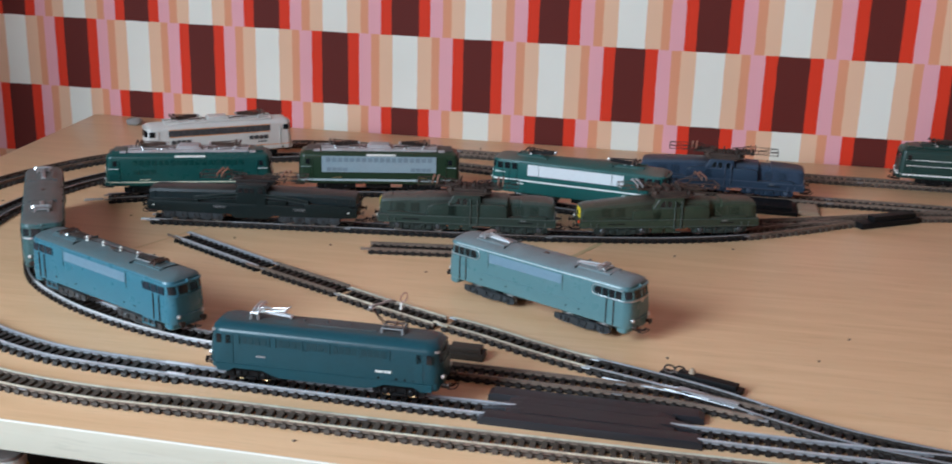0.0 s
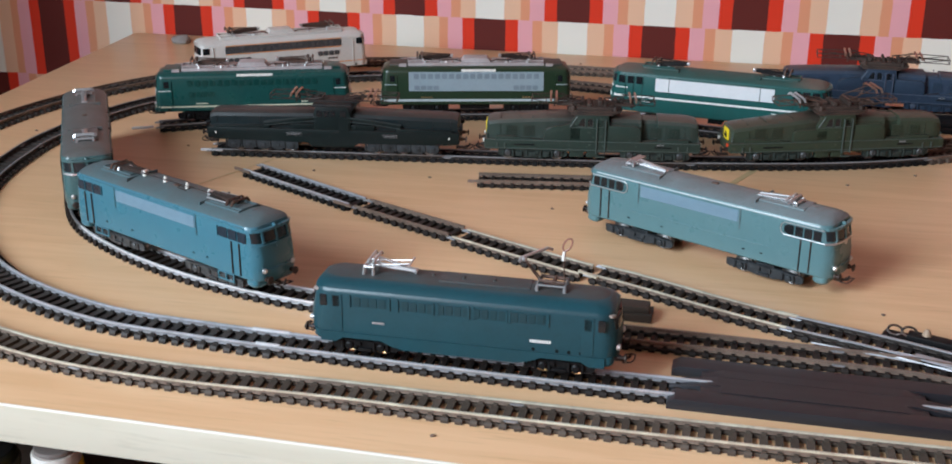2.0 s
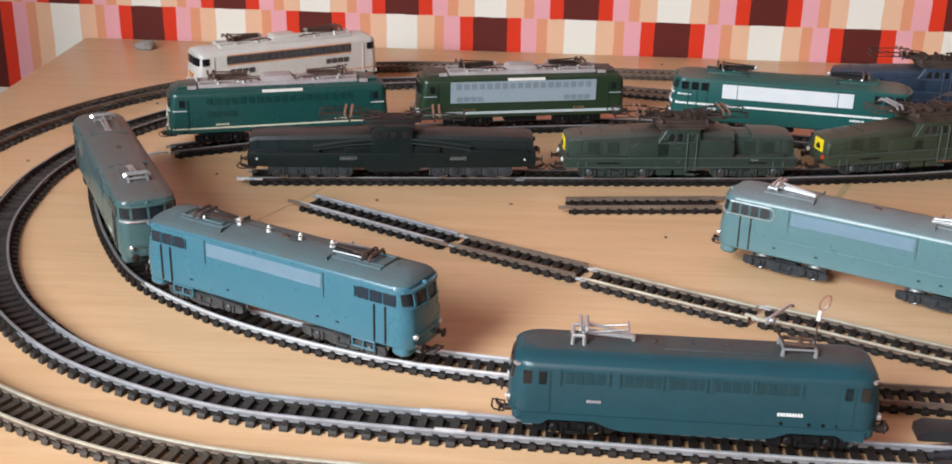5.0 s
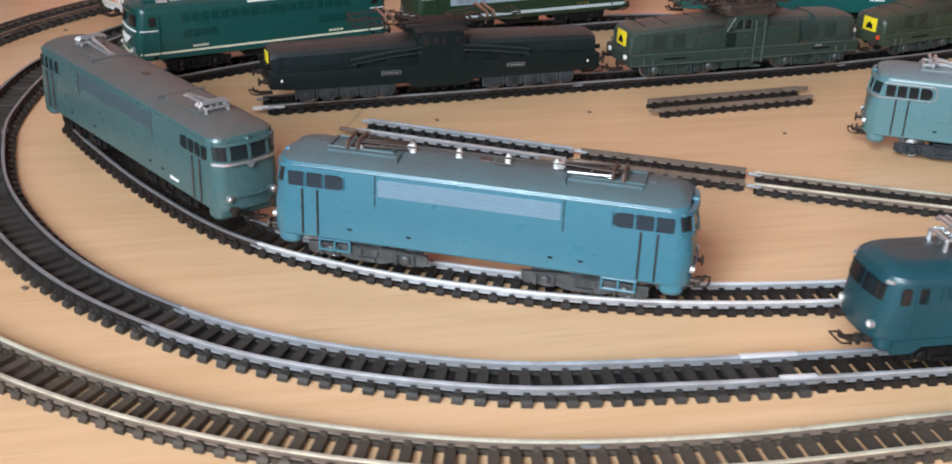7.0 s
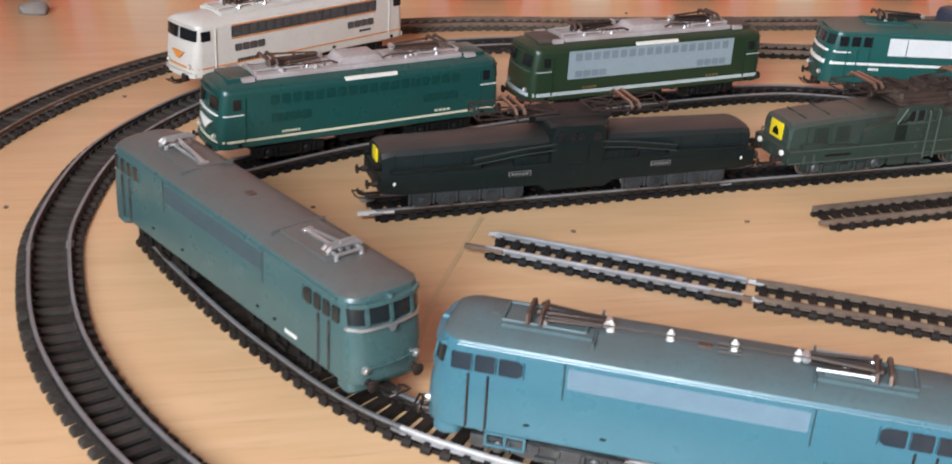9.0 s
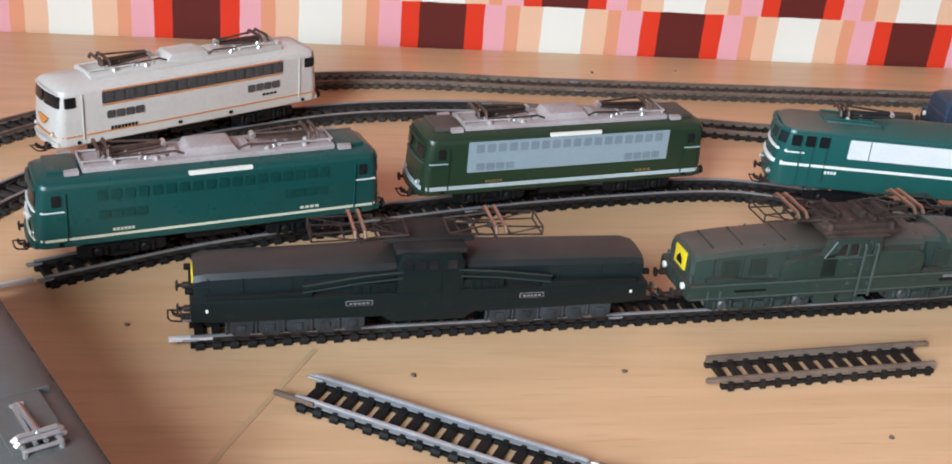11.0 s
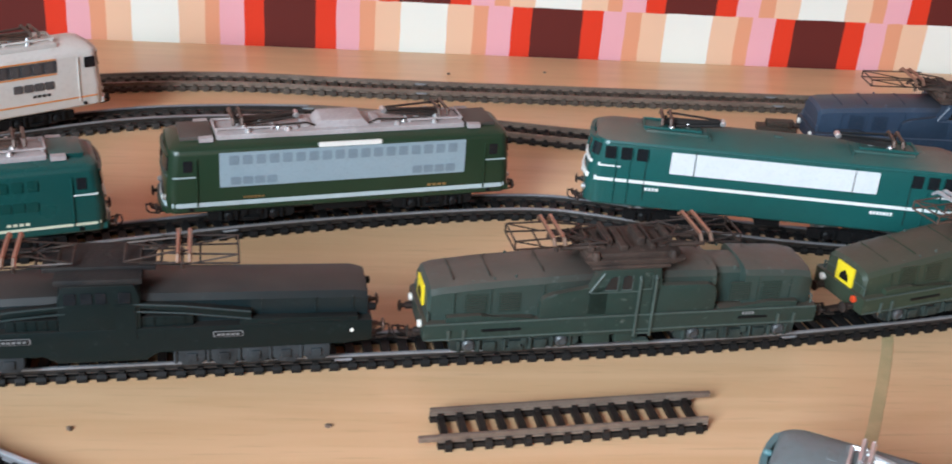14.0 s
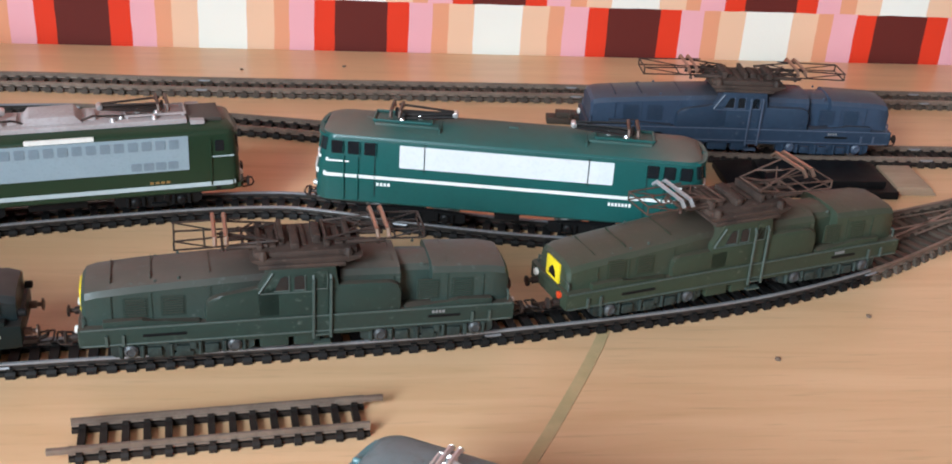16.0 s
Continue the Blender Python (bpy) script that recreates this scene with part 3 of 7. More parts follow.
def curve_through(points, step=0.003):
    """Evenly spaced plan points with headings along a smooth line through the given ones."""
    p = [Vector((*q, 0)) for q in points]
    p = [2 * p[0] - p[1], *p, 2 * p[-1] - p[-2]]
    dense = []
    for i in range(1, len(p) - 2):
        a, b, c, d = p[i - 1:i + 3]
        n = max(4, int((c - b).length / 0.002))
        for k in range(n):
            t = k / n
            dense.append(0.5 * ((2 * b) + (c - a) * t + (2 * a - 5 * b + 4 * c - d) * t * t + (3 * b - a - 3 * c + d) * t ** 3))
    dense.append(p[-2])
    out, need = [dense[0]], step
    for a, b in zip(dense, dense[1:]):
        seg = (b - a).length
        while seg >= need:
            a = a + (b - a) * (need / seg)
            seg = (b - a).length
            out.append(a.copy())
            need = step
        need -= seg
    if len(out) > 2 and (dense[-1] - out[-1]).length > step * 0.3:
        out.append(dense[-1])
    res = []
    for i, q in enumerate(out):
        d = out[min(i + 1, len(out) - 1)] - out[max(i - 1, 0)]
        res.append((q, math.atan2(d.y, d.x)))
    return res


def arc(cx, cy, r, a0, a1, n=14):
    return [(cx + r * math.cos(radians(a0 + (a1 - a0) * i / n)), cy + r * math.sin(radians(a0 + (a1 - a0) * i / n))) for i in range(n + 1)]


def rail_bar(line, side, z0=SLEEPER_TOP, z1=RAIL_TOP, cut=(0.0, 0.0)):
    """One rail: foot, web and head swept along the line."""
    prof = [(-0.0011, z0), (0.0011, z0), (0.0010, z0 + 0.0005), (0.0004, z0 + 0.0008), (0.0004, z1 - 0.0010), (0.00075, z1 - 0.0008),
            (0.00075, z1 - 0.0001), (0.0006, z1), (-0.0006, z1), (-0.00075, z1 - 0.0001), (-0.00075, z1 - 0.0008), (-0.0004, z1 - 0.0010),
            (-0.0004, z0 + 0.0008), (-0.0010, z0 + 0.0005)]
    bm = bmesh.new()
    rings = []
    for q, h in line:
        nx, ny = -math.sin(h), math.cos(h)
        rings.append([(q.x + nx * (side + u), q.y + ny * (side + u), z) for u, z in prof])
    return loft(bm, rings)


def sleeper_mesh(name, material, hw=0.00185, hl=0.0114):
    """A moulded sleeper with rounded ends and the chairs that grip the rails."""
    bm = bmesh.new()
    h = SLEEPER_TOP
    prof = [(-hl, 0.0), (-hl, h * 0.55), (-hl + 0.0009, h - 0.0002), (hl - 0.0009, h - 0.0002), (hl, h * 0.55), (hl, 0.0)]
    a = [bm.verts.new((-hw, y, z)) for y, z in prof]
    b = [bm.verts.new((hw, y, z)) for y, z in prof]
    n = len(prof)
    bm.faces.new(a[::-1]), bm.faces.new(b)
    for i in range(n):
        bm.faces.new((a[i], a[(i + 1) % n], b[(i + 1) % n], b[i]))
    for y in (-GAUGE / 2, GAUGE / 2):
        for s in (-1, 1):
            y0 = y + s * 0.0009
            y1 = y + s * 0.0021
            box(bm, -0.0011, 0.0011, min(y0, y1), max(y0, y1), h - 0.0004, h + 0.0009)
    me = mesh_of(bm, name, False)
    me.materials.append(M[material])
    return me


SLEEPERS = {k: sleeper_mesh("sleeper", k) for k in ("sleeper", "sleeper_black")}
SLEEPERS["sleeper_brown"] = sleeper_mesh("sleeper", "sleeper_brown")
SLEEPERS["sleeper_narrow"] = sleeper_mesh("sleeper", "sleeper", 0.0013, 0.0112)
SLEEPERS["sleeper_wide"] = sleeper_mesh("sleeper", "sleeper_grey", 0.0020, 0.0136)


def strip(line, y0, y1, z0, z1):
    """A flat band swept along the line between two offsets."""
    rings = []
    for q, h in line:
        nx, ny = -math.sin(h), math.cos(h)
        rings.append([(q.x + nx * y, q.y + ny * y, z) for y, z in ((y0, z0), (y0, z1), (y1, z1), (y1, z0))])
    return loft(bmesh.new(), rings)



def joiner(bm, q, h, side):
    nx, ny = -math.sin(h), math.cos(h)
    c = Vector((q.x + nx * side, q.y + ny * side, 0))
    d = Vector((math.cos(h), math.sin(h), 0))
    for s in (-1, 1):
        o = Vector((nx, ny, 0)) * (0.0010 * s)
        a, b = c + o - d * 0.0034, c + o + d * 0.0034
        rod(bm, a + Vector((0, 0, SLEEPER_TOP + 0.0010)), b + Vector((0, 0, SLEEPER_TOP + 0.0010)), 0.0006, 5)
    return bm


RAIL_SIDES = {"rail_dull": "rail_dull", "rail_warm": "rail_dull", "rail_bright": "rail_mid", "rail_silver": "rail"}


def track_section(line, rail, sleeper, label, group="track on the table", joint=True, pitch=PITCH, trim=(0, 0), name="track_section"):
    q0 = line[0][0]
    ob = thing(name, pose(0, 0, 0), label, "model track", group)
    for side in (-GAUGE / 2, GAUGE / 2):
        me = mesh_of(rail_bar(line, side), "rail")
        me.materials.append(M[RAIL_SIDES.get(rail, "rail_side")]), me.materials.append(M[rail])
        for p in me.polygons:
            p.material_index = int(p.center.z > RAIL_TOP - 0.00075)
        part("rail", me, "", ob)
    plastic = {"sleeper_wide": "sleeper_grey", "sleeper_narrow": "sleeper"}.get(sleeper, sleeper)
    for side in (-GAUGE / 2, GAUGE / 2):
        part("sleeper_web", strip(line, side - 0.0013, side + 0.0013, 0.0, 0.0019), plastic, ob)
    if sleeper == "sleeper_wide":
        part("bed", strip(line[1:-1], -GAUGE / 2 + 0.0014, GAUGE / 2 - 0.0014, 0.0, 0.0009), "sleeper_black", ob, "thin dark strip between the rails")
    length = sum((b[0] - a[0]).length for a, b in zip(line, line[1:]))
    pitch *= 1.06 if sleeper == "sleeper_wide" else 1.0
    count = max(2, round(length / pitch))
    acc, k, nxt = 0.0, 0, (0.5 + trim[0]) * length / count
    for a, b in zip(line, line[1:]):
        seg = (b[0] - a[0]).length
        while nxt <= acc + seg and k < count - trim[1]:
            f = (nxt - acc) / seg
            q = a[0].lerp(b[0], f)
            s = part("sleeper", SLEEPERS[sleeper], "", ob)
            s.matrix_basis = pose(q.x, q.y, 0, 0, 0, math.degrees(a[1]) + random.uniform(-0.8, 0.8))
            k += 1
            nxt += length / count
        acc += seg
    if joint:
        for side in (-GAUGE / 2, GAUGE / 2):
            part("rail_joiner", joiner(bmesh.new(), line[0][0], line[0][1], side), "rail", ob, "steel rail joiner")
    return ob


def lay(points, rails, sleeper, label, piece=0.215, first=0.0, **more):
    """Set-track: the line is cut into pieces of equal length that butt end to end."""
    line = curve_through(points)
    step = 0.003
    per = int(piece / step)
    i = int(first / step)
    cuts = ([0] if i else []) + list(range(i, len(line) - 1, per))
    if len(line) - 1 - cuts[-1] < per * 0.3 and len(cuts) > 1:
        cuts.pop()
    cuts.append(len(line) - 1)
    for k, (a, b) in enumerate(zip(cuts, cuts[1:])):
        r = rails[k % len(rails)] if isinstance(rails, (list, tuple)) else rails
        track_section(line[a:b + 1], r, sleeper[min(k, len(sleeper) - 1)] if isinstance(sleeper, (list, tuple)) else sleeper, label, **more)


OUTER = [(1.1, 0.838), (0.6, 0.838), (0.25, 0.838), (0.0, 0.841), (-0.1, 0.844)] + arc(-0.184, 1.192, 0.347, -92, -268) + \
        [(-0.1, 1.536), (0.1, 1.536), (0.4, 1.536), (1.1, 1.536)]
INNER_FRONT = [(1.1, 0.872), (0.5, 0.872), (0.36, 0.872), (0.28, 0.873), (0.2, 0.876), (0.1, 0.880), (0.0, 0.883), (-0.1, 0.888)]
INNER = INNER_FRONT + [(-0.19, 0.894), (-0.261, 0.9045), (-0.3350, 0.9372), (-0.3870, 0.9828), (-0.4218, 1.0335), (-0.4475, 1.097), (-0.458, 1.160), (-0.4585, 1.215), (-0.442, 1.295),
                        (-0.405, 1.362), (-0.355, 1.415), (-0.300, 1.450), (-0.235, 1.477), (-0.155, 1.487)] + [(-0.1, 1.482), (-0.04, 1.473), (0.015, 1.463), (0.1, 1.453), (0.2, 1.447), (0.35, 1.442), (1.1, 1.44)]
SIDING = [(0.245, 0.914), (0.19, 0.928), (0.128, 0.933), (0.05, 0.937), (-0.05, 0.940), (-0.135, 0.947), (-0.19, 0.958), (-0.242, 0.977), (-0.29, 1.003),
          (-0.335, 1.040), (-0.37, 1.095), (-0.397, 1.152), (-0.414, 1.195)]
BACK_A = [(-0.385, 1.262), (-0.314, 1.298), (-0.23, 1.327), (-0.156, 1.349), (-0.077, 1.366), (-0.03, 1.371), (0.0, 1.366), (0.043, 1.353), (0.1, 1.341),
          (0.18, 1.335), (0.25, 1.343), (0.32, 1.368), (0.38, 1.395)]
BACK_B = [(-0.315, 1.2125), (-0.21, 1.2243), (-0.107, 1.2352), (0.0, 1.2465), (0.072, 1.257), (0.168, 1.278), (0.24, 1.306), (0.298, 1.341), (0.36, 1.383), (0.45, 1.42),
          (0.6, 1.437)]
DIAG_A = [(-0.266, 1.168), (-0.216, 1.139), (-0.166, 1.110)]
DIAG_B = [(-0.162, 1.108), (-0.125, 1.089), (-0.086, 1.069)]
DIAG_C = [(-0.083, 1.0645), (-0.050, 1.0475), (-0.004, 1.0248), (0.006, 1.0200)]
DIAG_D = [(0.011, 1.0215), (0.035, 1.0115), (0.0555, 1.0015), (0.085, 0.9868), (0.1235, 0.9702), (0.165, 0.9555), (0.210, 0.9365), (0.255, 0.9125), (0.30, 0.892), (0.36, 0.876)]
# paler steel on the front pieces also paints in their glint
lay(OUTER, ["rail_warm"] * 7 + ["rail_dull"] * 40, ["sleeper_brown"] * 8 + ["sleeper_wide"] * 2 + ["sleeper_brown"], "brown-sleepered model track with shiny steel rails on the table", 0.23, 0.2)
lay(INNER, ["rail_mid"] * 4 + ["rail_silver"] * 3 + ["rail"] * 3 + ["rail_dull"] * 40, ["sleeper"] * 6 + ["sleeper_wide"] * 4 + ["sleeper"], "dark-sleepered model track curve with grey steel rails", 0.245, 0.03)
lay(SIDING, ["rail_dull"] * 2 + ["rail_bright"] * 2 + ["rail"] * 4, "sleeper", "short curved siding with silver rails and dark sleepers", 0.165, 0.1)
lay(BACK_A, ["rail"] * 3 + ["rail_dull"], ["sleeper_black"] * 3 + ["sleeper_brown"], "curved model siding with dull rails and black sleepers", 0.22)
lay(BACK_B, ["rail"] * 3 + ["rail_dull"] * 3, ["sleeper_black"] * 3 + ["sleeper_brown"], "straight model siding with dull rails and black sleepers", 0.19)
lay(DIAG_A, "rail_silver", "sleeper_black", "straight track piece with silver rails and black sleepers", 0.2)
lay(DIAG_B, "rail_dull", "sleeper", "straight track piece with dull brown rails", 0.2)
lay(DIAG_C, "rail_warm", "sleeper", "straight track piece with bright rails and dark sleepers", 0.2)
lay(DIAG_D, ["rail_warm", "rail_mid"] + ["rail"] * 3, "sleeper", "diagonal track with bright rails leading to the front switch", 0.126)
SHORT = [(-0.093, 1.1805), (0.0095, 1.193)]
track_section(curve_through(SHORT), "rail_dull", "sleeper_narrow", "single loose straight track piece with dull brown rails", "", False)


# ---------------------------------------------------------------- locomotive parts
def wheelset(parent, x, y, r, material="wheel"):
    s = 1 if y > 0 else -1
    bm = bmesh.new()
    lathe(bm, [(r * 0.3, y + s * 0.0014), (r * 0.34, y + s * 0.0017), (r * 0.72, y + s * 0.0011), (r * 0.9, y + s * 0.0015), (r, y + s * 0.0013), (r, y - s * 0.0008),
               (r * 1.12, y - s * 0.0011), (r * 1.10, y - s * 0.0017)], 20, (x, 0, r), "y")
    return part("wheel", bm, material, parent)


def bogie(parent, xc, axles, r, frame_mat, half=0.0152, z1=0.0092, length=None, wheel="wheel", label="dark side-framed bogie"):
    """Two sculpted side frames with axle boxes and springs, a cross beam, and the wheels."""
    bm = bmesh.new()
    e = (max(axles) - min(axles)) / 2 + 0.0075 if length is None else length / 2
    for s in (-1, 1):
        y0, y1 = sorted((s * (half - 0.0026), s * (half - 0.0008)))
        prof = [(-e, z1 - 0.001), (-e, 0.0046), (-e + 0.0018, 0.0034), (-e * 0.42, 0.0036), (-e * 0.26, 0.0024), (e * 0.26, 0.0024), (e * 0.42, 0.0036),
                (e - 0.0018, 0.0034), (e, 0.0046), (e, z1 - 0.001), (e * 0.5, z1), (-e * 0.5, z1)]
        prism(bm, [(xc + x, z) for x, z in prof], y0, y1)
        for ax in axles:
            lathe(bm, [(0.0023, s * (half - 0.0010)), (0.0023, s * (half + 0.0002)), (0.0014, s * (half + 0.0008))], 10, (xc + ax, 0, 0.0054), "y")
            for k in (-0.0036, 0.0036):
                rod(bm, (xc + ax + k, s * (half - 0.0002), 0.0036), (xc + ax + k, s * (half - 0.0002), 0.0084), 0.0009, 7)
        y4, y5 = sorted((s * (half - 0.0012), s * (half + 0.0004)))
        box(bm, xc - 0.0036, xc + 0.0036, y4, y5, 0.0028, 0.0046, 0.0003)
        box(bm, xc - 0.0048, xc - 0.0022, y4, y5, 0.0056, z1 - 0.0006, 0.0003)
        box(bm, xc + 0.0022, xc + 0.0048, y4, y5, 0.0056, z1 - 0.0006, 0.0003)
        box(bm, xc - e + 0.0004, xc + e - 0.0004, *sorted((s * (half - 0.0012), s * (half - 0.0001))), z1 - 0.0014, z1 - 0.0004)
    box(bm, xc - 0.006, xc + 0.006, -half + 0.002, half - 0.002, 0.0045, z1 + 0.001)
    ob = part("bogie", bm, frame_mat, parent, label)
    for ax in axles:
        for s in (-1, 1):
            wheelset(ob, xc + ax, s * GAUGE / 2, r, wheel)
    return ob


def coupler(parent, x, s, material="dark_metal"):
    """Hook and wire loop of a model coupling; s is the end it sits on."""
    bm = bmesh.new()
    box(bm, *sorted((x - s * 0.004, x + s * 0.0035)), -0.0016, 0.0016, 0.0035, 0.0052, 0.0003)
    loop = [(0.0035, -0.0045, 0.0046), (0.0078, -0.0045, 0.0052), (0.0090, -0.0030, 0.0060), (0.0090, 0.0030, 0.0060), (0.0078, 0.0045, 0.0052), (0.0035, 0.0045, 0.0046)]
    for a, b in zip(loop, loop[1:]):
        rod(bm, (x + s * a[0], a[1], a[2]), (x + s * b[0], b[1], b[2]), 0.00042, 5)
    rod(bm, (x + s * 0.0035, -0.0045, 0.0046), (x + s * 0.0035, 0.0045, 0.0046), 0.0004, 5)
    rod(bm, (x + s * 0.0035, 0, 0.0046), (x + s * 0.0066, 0, 0.0058), 0.0008, 6)
    rod(bm, (x + s * 0.0066, 0, 0.0058), (x + s * 0.0070, 0, 0.0080), 0.0007, 6)
    return part("coupler", bm, material, parent, "wire loop coupling")


def buffers(parent, x, s, z=0.0098, material="dark_metal", gap=0.0098):
    for y in (-gap, gap):
        bm = bmesh.new()
        lathe(bm, [(0.0015, -s * 0.0008), (0.0015, s * 0.0022), (0.0009, s * 0.0023), (0.0009, s * 0.0040), (0.0023, s * 0.0041), (0.0024, s * 0.0047), (0.0016, s * 0.0051)], 12, (x, y, z), "x")
        part("buffer", bm, material, parent)


def plate(x0, x1, z0, z1, y, s, t=0.0005, round_left=0.0, round_right=0.0, r=0.0004):
    """A thin raised panel on a side wall, with rounded corners."""
    pts = []
    for cx, cz, a0, rr in ((x1, z1, 0, max(round_right, r)), (x0, z1, 90, max(round_left, r)), (x0, z0, 180, max(round_left, r)), (x1, z0, 270, max(round_right, r))):
        sx, sz = (1 if cx == x1 else -1), (1 if cz == z1 else -1)
        n = 4 if rr > r else 1
        for i in range(n + 1):
            a = radians(a0 + 90 * i / n)
            pts.append((cx - sx * rr + rr * math.cos(a), cz - sz * rr + rr * math.sin(a)))
    bm = bmesh.new()
    prism(bm, pts, *sorted((s * (y - 0.0004), s * (y + t))))
    return bm


def both(parent, name, material, x0, x1, z0, z1, y, label="", **more):
    for s in (-1, 1):
        part(name, plate(x0, x1, z0, z1, y, s, **more), material, parent, label, smooth=False)


def grille(parent, material, x0, x1, z0, z1, y, rows=7, label="slatted metal grille panel", mullions=()):
    for s in (-1, 1):
        bm = plate(x0, x1, z0, z1, y, s, 0.0002)
        h = (z1 - z0) / rows
        for i in range(rows):
            box(bm, x0 + 0.0004, x1 - 0.0004, *sorted((s * y, s * (y + 0.0006))), z0 + i * h + h * 0.15, z0 + i * h + h * 0.7)
        for m in mullions:
            box(bm, m - 0.0003, m + 0.0003, *sorted((s * y, s * (y + 0.0008))), z0, z1)
        part("grille", bm, material, parent, label, smooth=False)


def pantograph(parent, x, z, s, arms, shoe, length=0.030, width=0.020, lift=0.0045, posts="", spread=0.0042, reach=None, r=0.0005):
    """Folded pantograph: base on four feet, hinged lower and upper arms on each side, twin contact strips; s is the way it opens."""
    bl, bw = 0.0075, 0.0058
    bm = bmesh.new()
    for a in (-bl, bl):
        for b in (-bw, bw):
            rod(bm, (x + a, b, z - 0.0008), (x + a, b, z + 0.0014), 0.0009, 6, 0.0006)
    for b in (-bw, bw):
        rod(bm, (x - bl, b, z + 0.0014), (x + bl, b, z + 0.0014), r, 5)
    for a in (-bl, 0.0, bl):
        rod(bm, (x + a, -bw, z + 0.0014), (x + a, bw, z + 0.0014), r * 1.2, 5)
    ob = part("pantograph", bm, arms, parent, posts or "folded lattice pantograph")
    k, top, mid = length * 0.5, length * 0.42 if reach is None else reach / 0.9, z + 0.0014 + lift * 0.3
    for b in (-1, 1):
        bm = bmesh.new()
        rod(bm, (x - s * bl * 0.3, b * bw, z + 0.0016), (x + s * k, b * bw * 1.3, mid), r, 5)
        rod(bm, (x + s * k, b * bw * 1.3, mid), (x + s * k, 0, mid), r, 5)
        part("lower_arm", bm, arms, ob)
        bm = bmesh.new()
        rod(bm, (x + s * k, b * bw * 1.3, mid), (x - s * top * 0.9, b * bw * 0.9, z + lift), r * 0.9, 5)
        rod(bm, (x + s * k * 0.4, b * bw * 1.2, mid + lift * 0.2), (x - s * top * 0.2, -b * bw * 0.3, z + lift * 0.85), r * 0.8, 5)
        rod(bm, (x - s * top * 0.9, b * bw * 0.9, z + lift), (x - s * (top * 0.9 + spread), b * bw * 0.9, z + lift), r, 5)
        part("upper_arm", bm, arms, ob)
    w, thick = width / 2, 0.0009 if shoe in ("copper", "rail_mid") else 0.0006
    pts = [(-w, -0.0020), (-w * 0.8, 0.0002), (w * 0.8, 0.0002), (w, -0.0020)]
    for d in (0, spread):
        bm = bmesh.new()
        xx = x - s * (top * 0.9 + d)
        for a, b in zip(pts, pts[1:]):
            rod(bm, (xx, a[0], z + lift + 0.0006 + a[1]), (xx, b[0], z + lift + 0.0006 + b[1]), thick, 5)
        part("contact_strip", bm, shoe, ob)
    return ob


def half_pantograph(parent, x, z, s, metal, shoe, length=0.024, width=0.014, lift=0.0044, tilt=0.0):
    """Folded single-arm pantograph: a four-legged stand, one cranked arm laid inwards along s, twin strips on the stand."""
    bm = bmesh.new()
    w, d = width * 0.36, 0.0026
    for a in (-d, d):
        for b in (-w, w):
            rod(bm, (x + a, b, z - 0.0006), (x + a * 0.9, b, z + lift * 0.62), 0.0010, 6, 0.0008)
        rod(bm, (x + a * 0.9, -w, z + lift * 0.62), (x + a * 0.9, w, z + lift * 0.62), 0.0008, 5)
    for b in (-w, w):
        rod(bm, (x - d, b, z + lift * 0.62), (x + d, b, z + lift * 0.62), 0.0008, 5)
    ob = part("pantograph", bm, metal, parent, "folded single-arm pantograph on a small stand")
    bm = bmesh.new()
    knee = (x + s * length, 0.0, z + lift * 0.30)
    for b in (-0.0016, 0.0016):
        rod(bm, (x, b, z + lift * 0.62), (knee[0], b * 0.6, knee[2]), 0.0008, 5)
    rod(bm, (knee[0], -0.0022, knee[2]), (knee[0], 0.0022, knee[2]), 0.0008, 6)
    rod(bm, (knee[0], -0.0012, knee[2] - 0.0012), (knee[0], -0.0012, knee[2]), 0.0008, 6)
    part("lower_arm", bm, metal, ob)
    bm = bmesh.new()
    rod(bm, (knee[0], 0, knee[2] + 0.0006), (x + s * 0.002, 0.0, z + lift + tilt), 0.0008, 5)
    part("upper_arm", bm, metal, ob)
    for k in (-0.0014, 0.0014):
        bm = bmesh.new()
        pts = [(-width / 2, -0.0012), (-width * 0.4, 0), (width * 0.4, 0), (width / 2, -0.0012)]
        for a, b in zip(pts, pts[1:]):
            rod(bm, (x + s * 0.002 + k, a[0], z + lift + tilt + a[1]), (x + s * 0.002 + k, b[0], z + lift + tilt + b[1]), 0.0009, 5)
        part("contact_strip", bm, shoe, ob)
    return ob


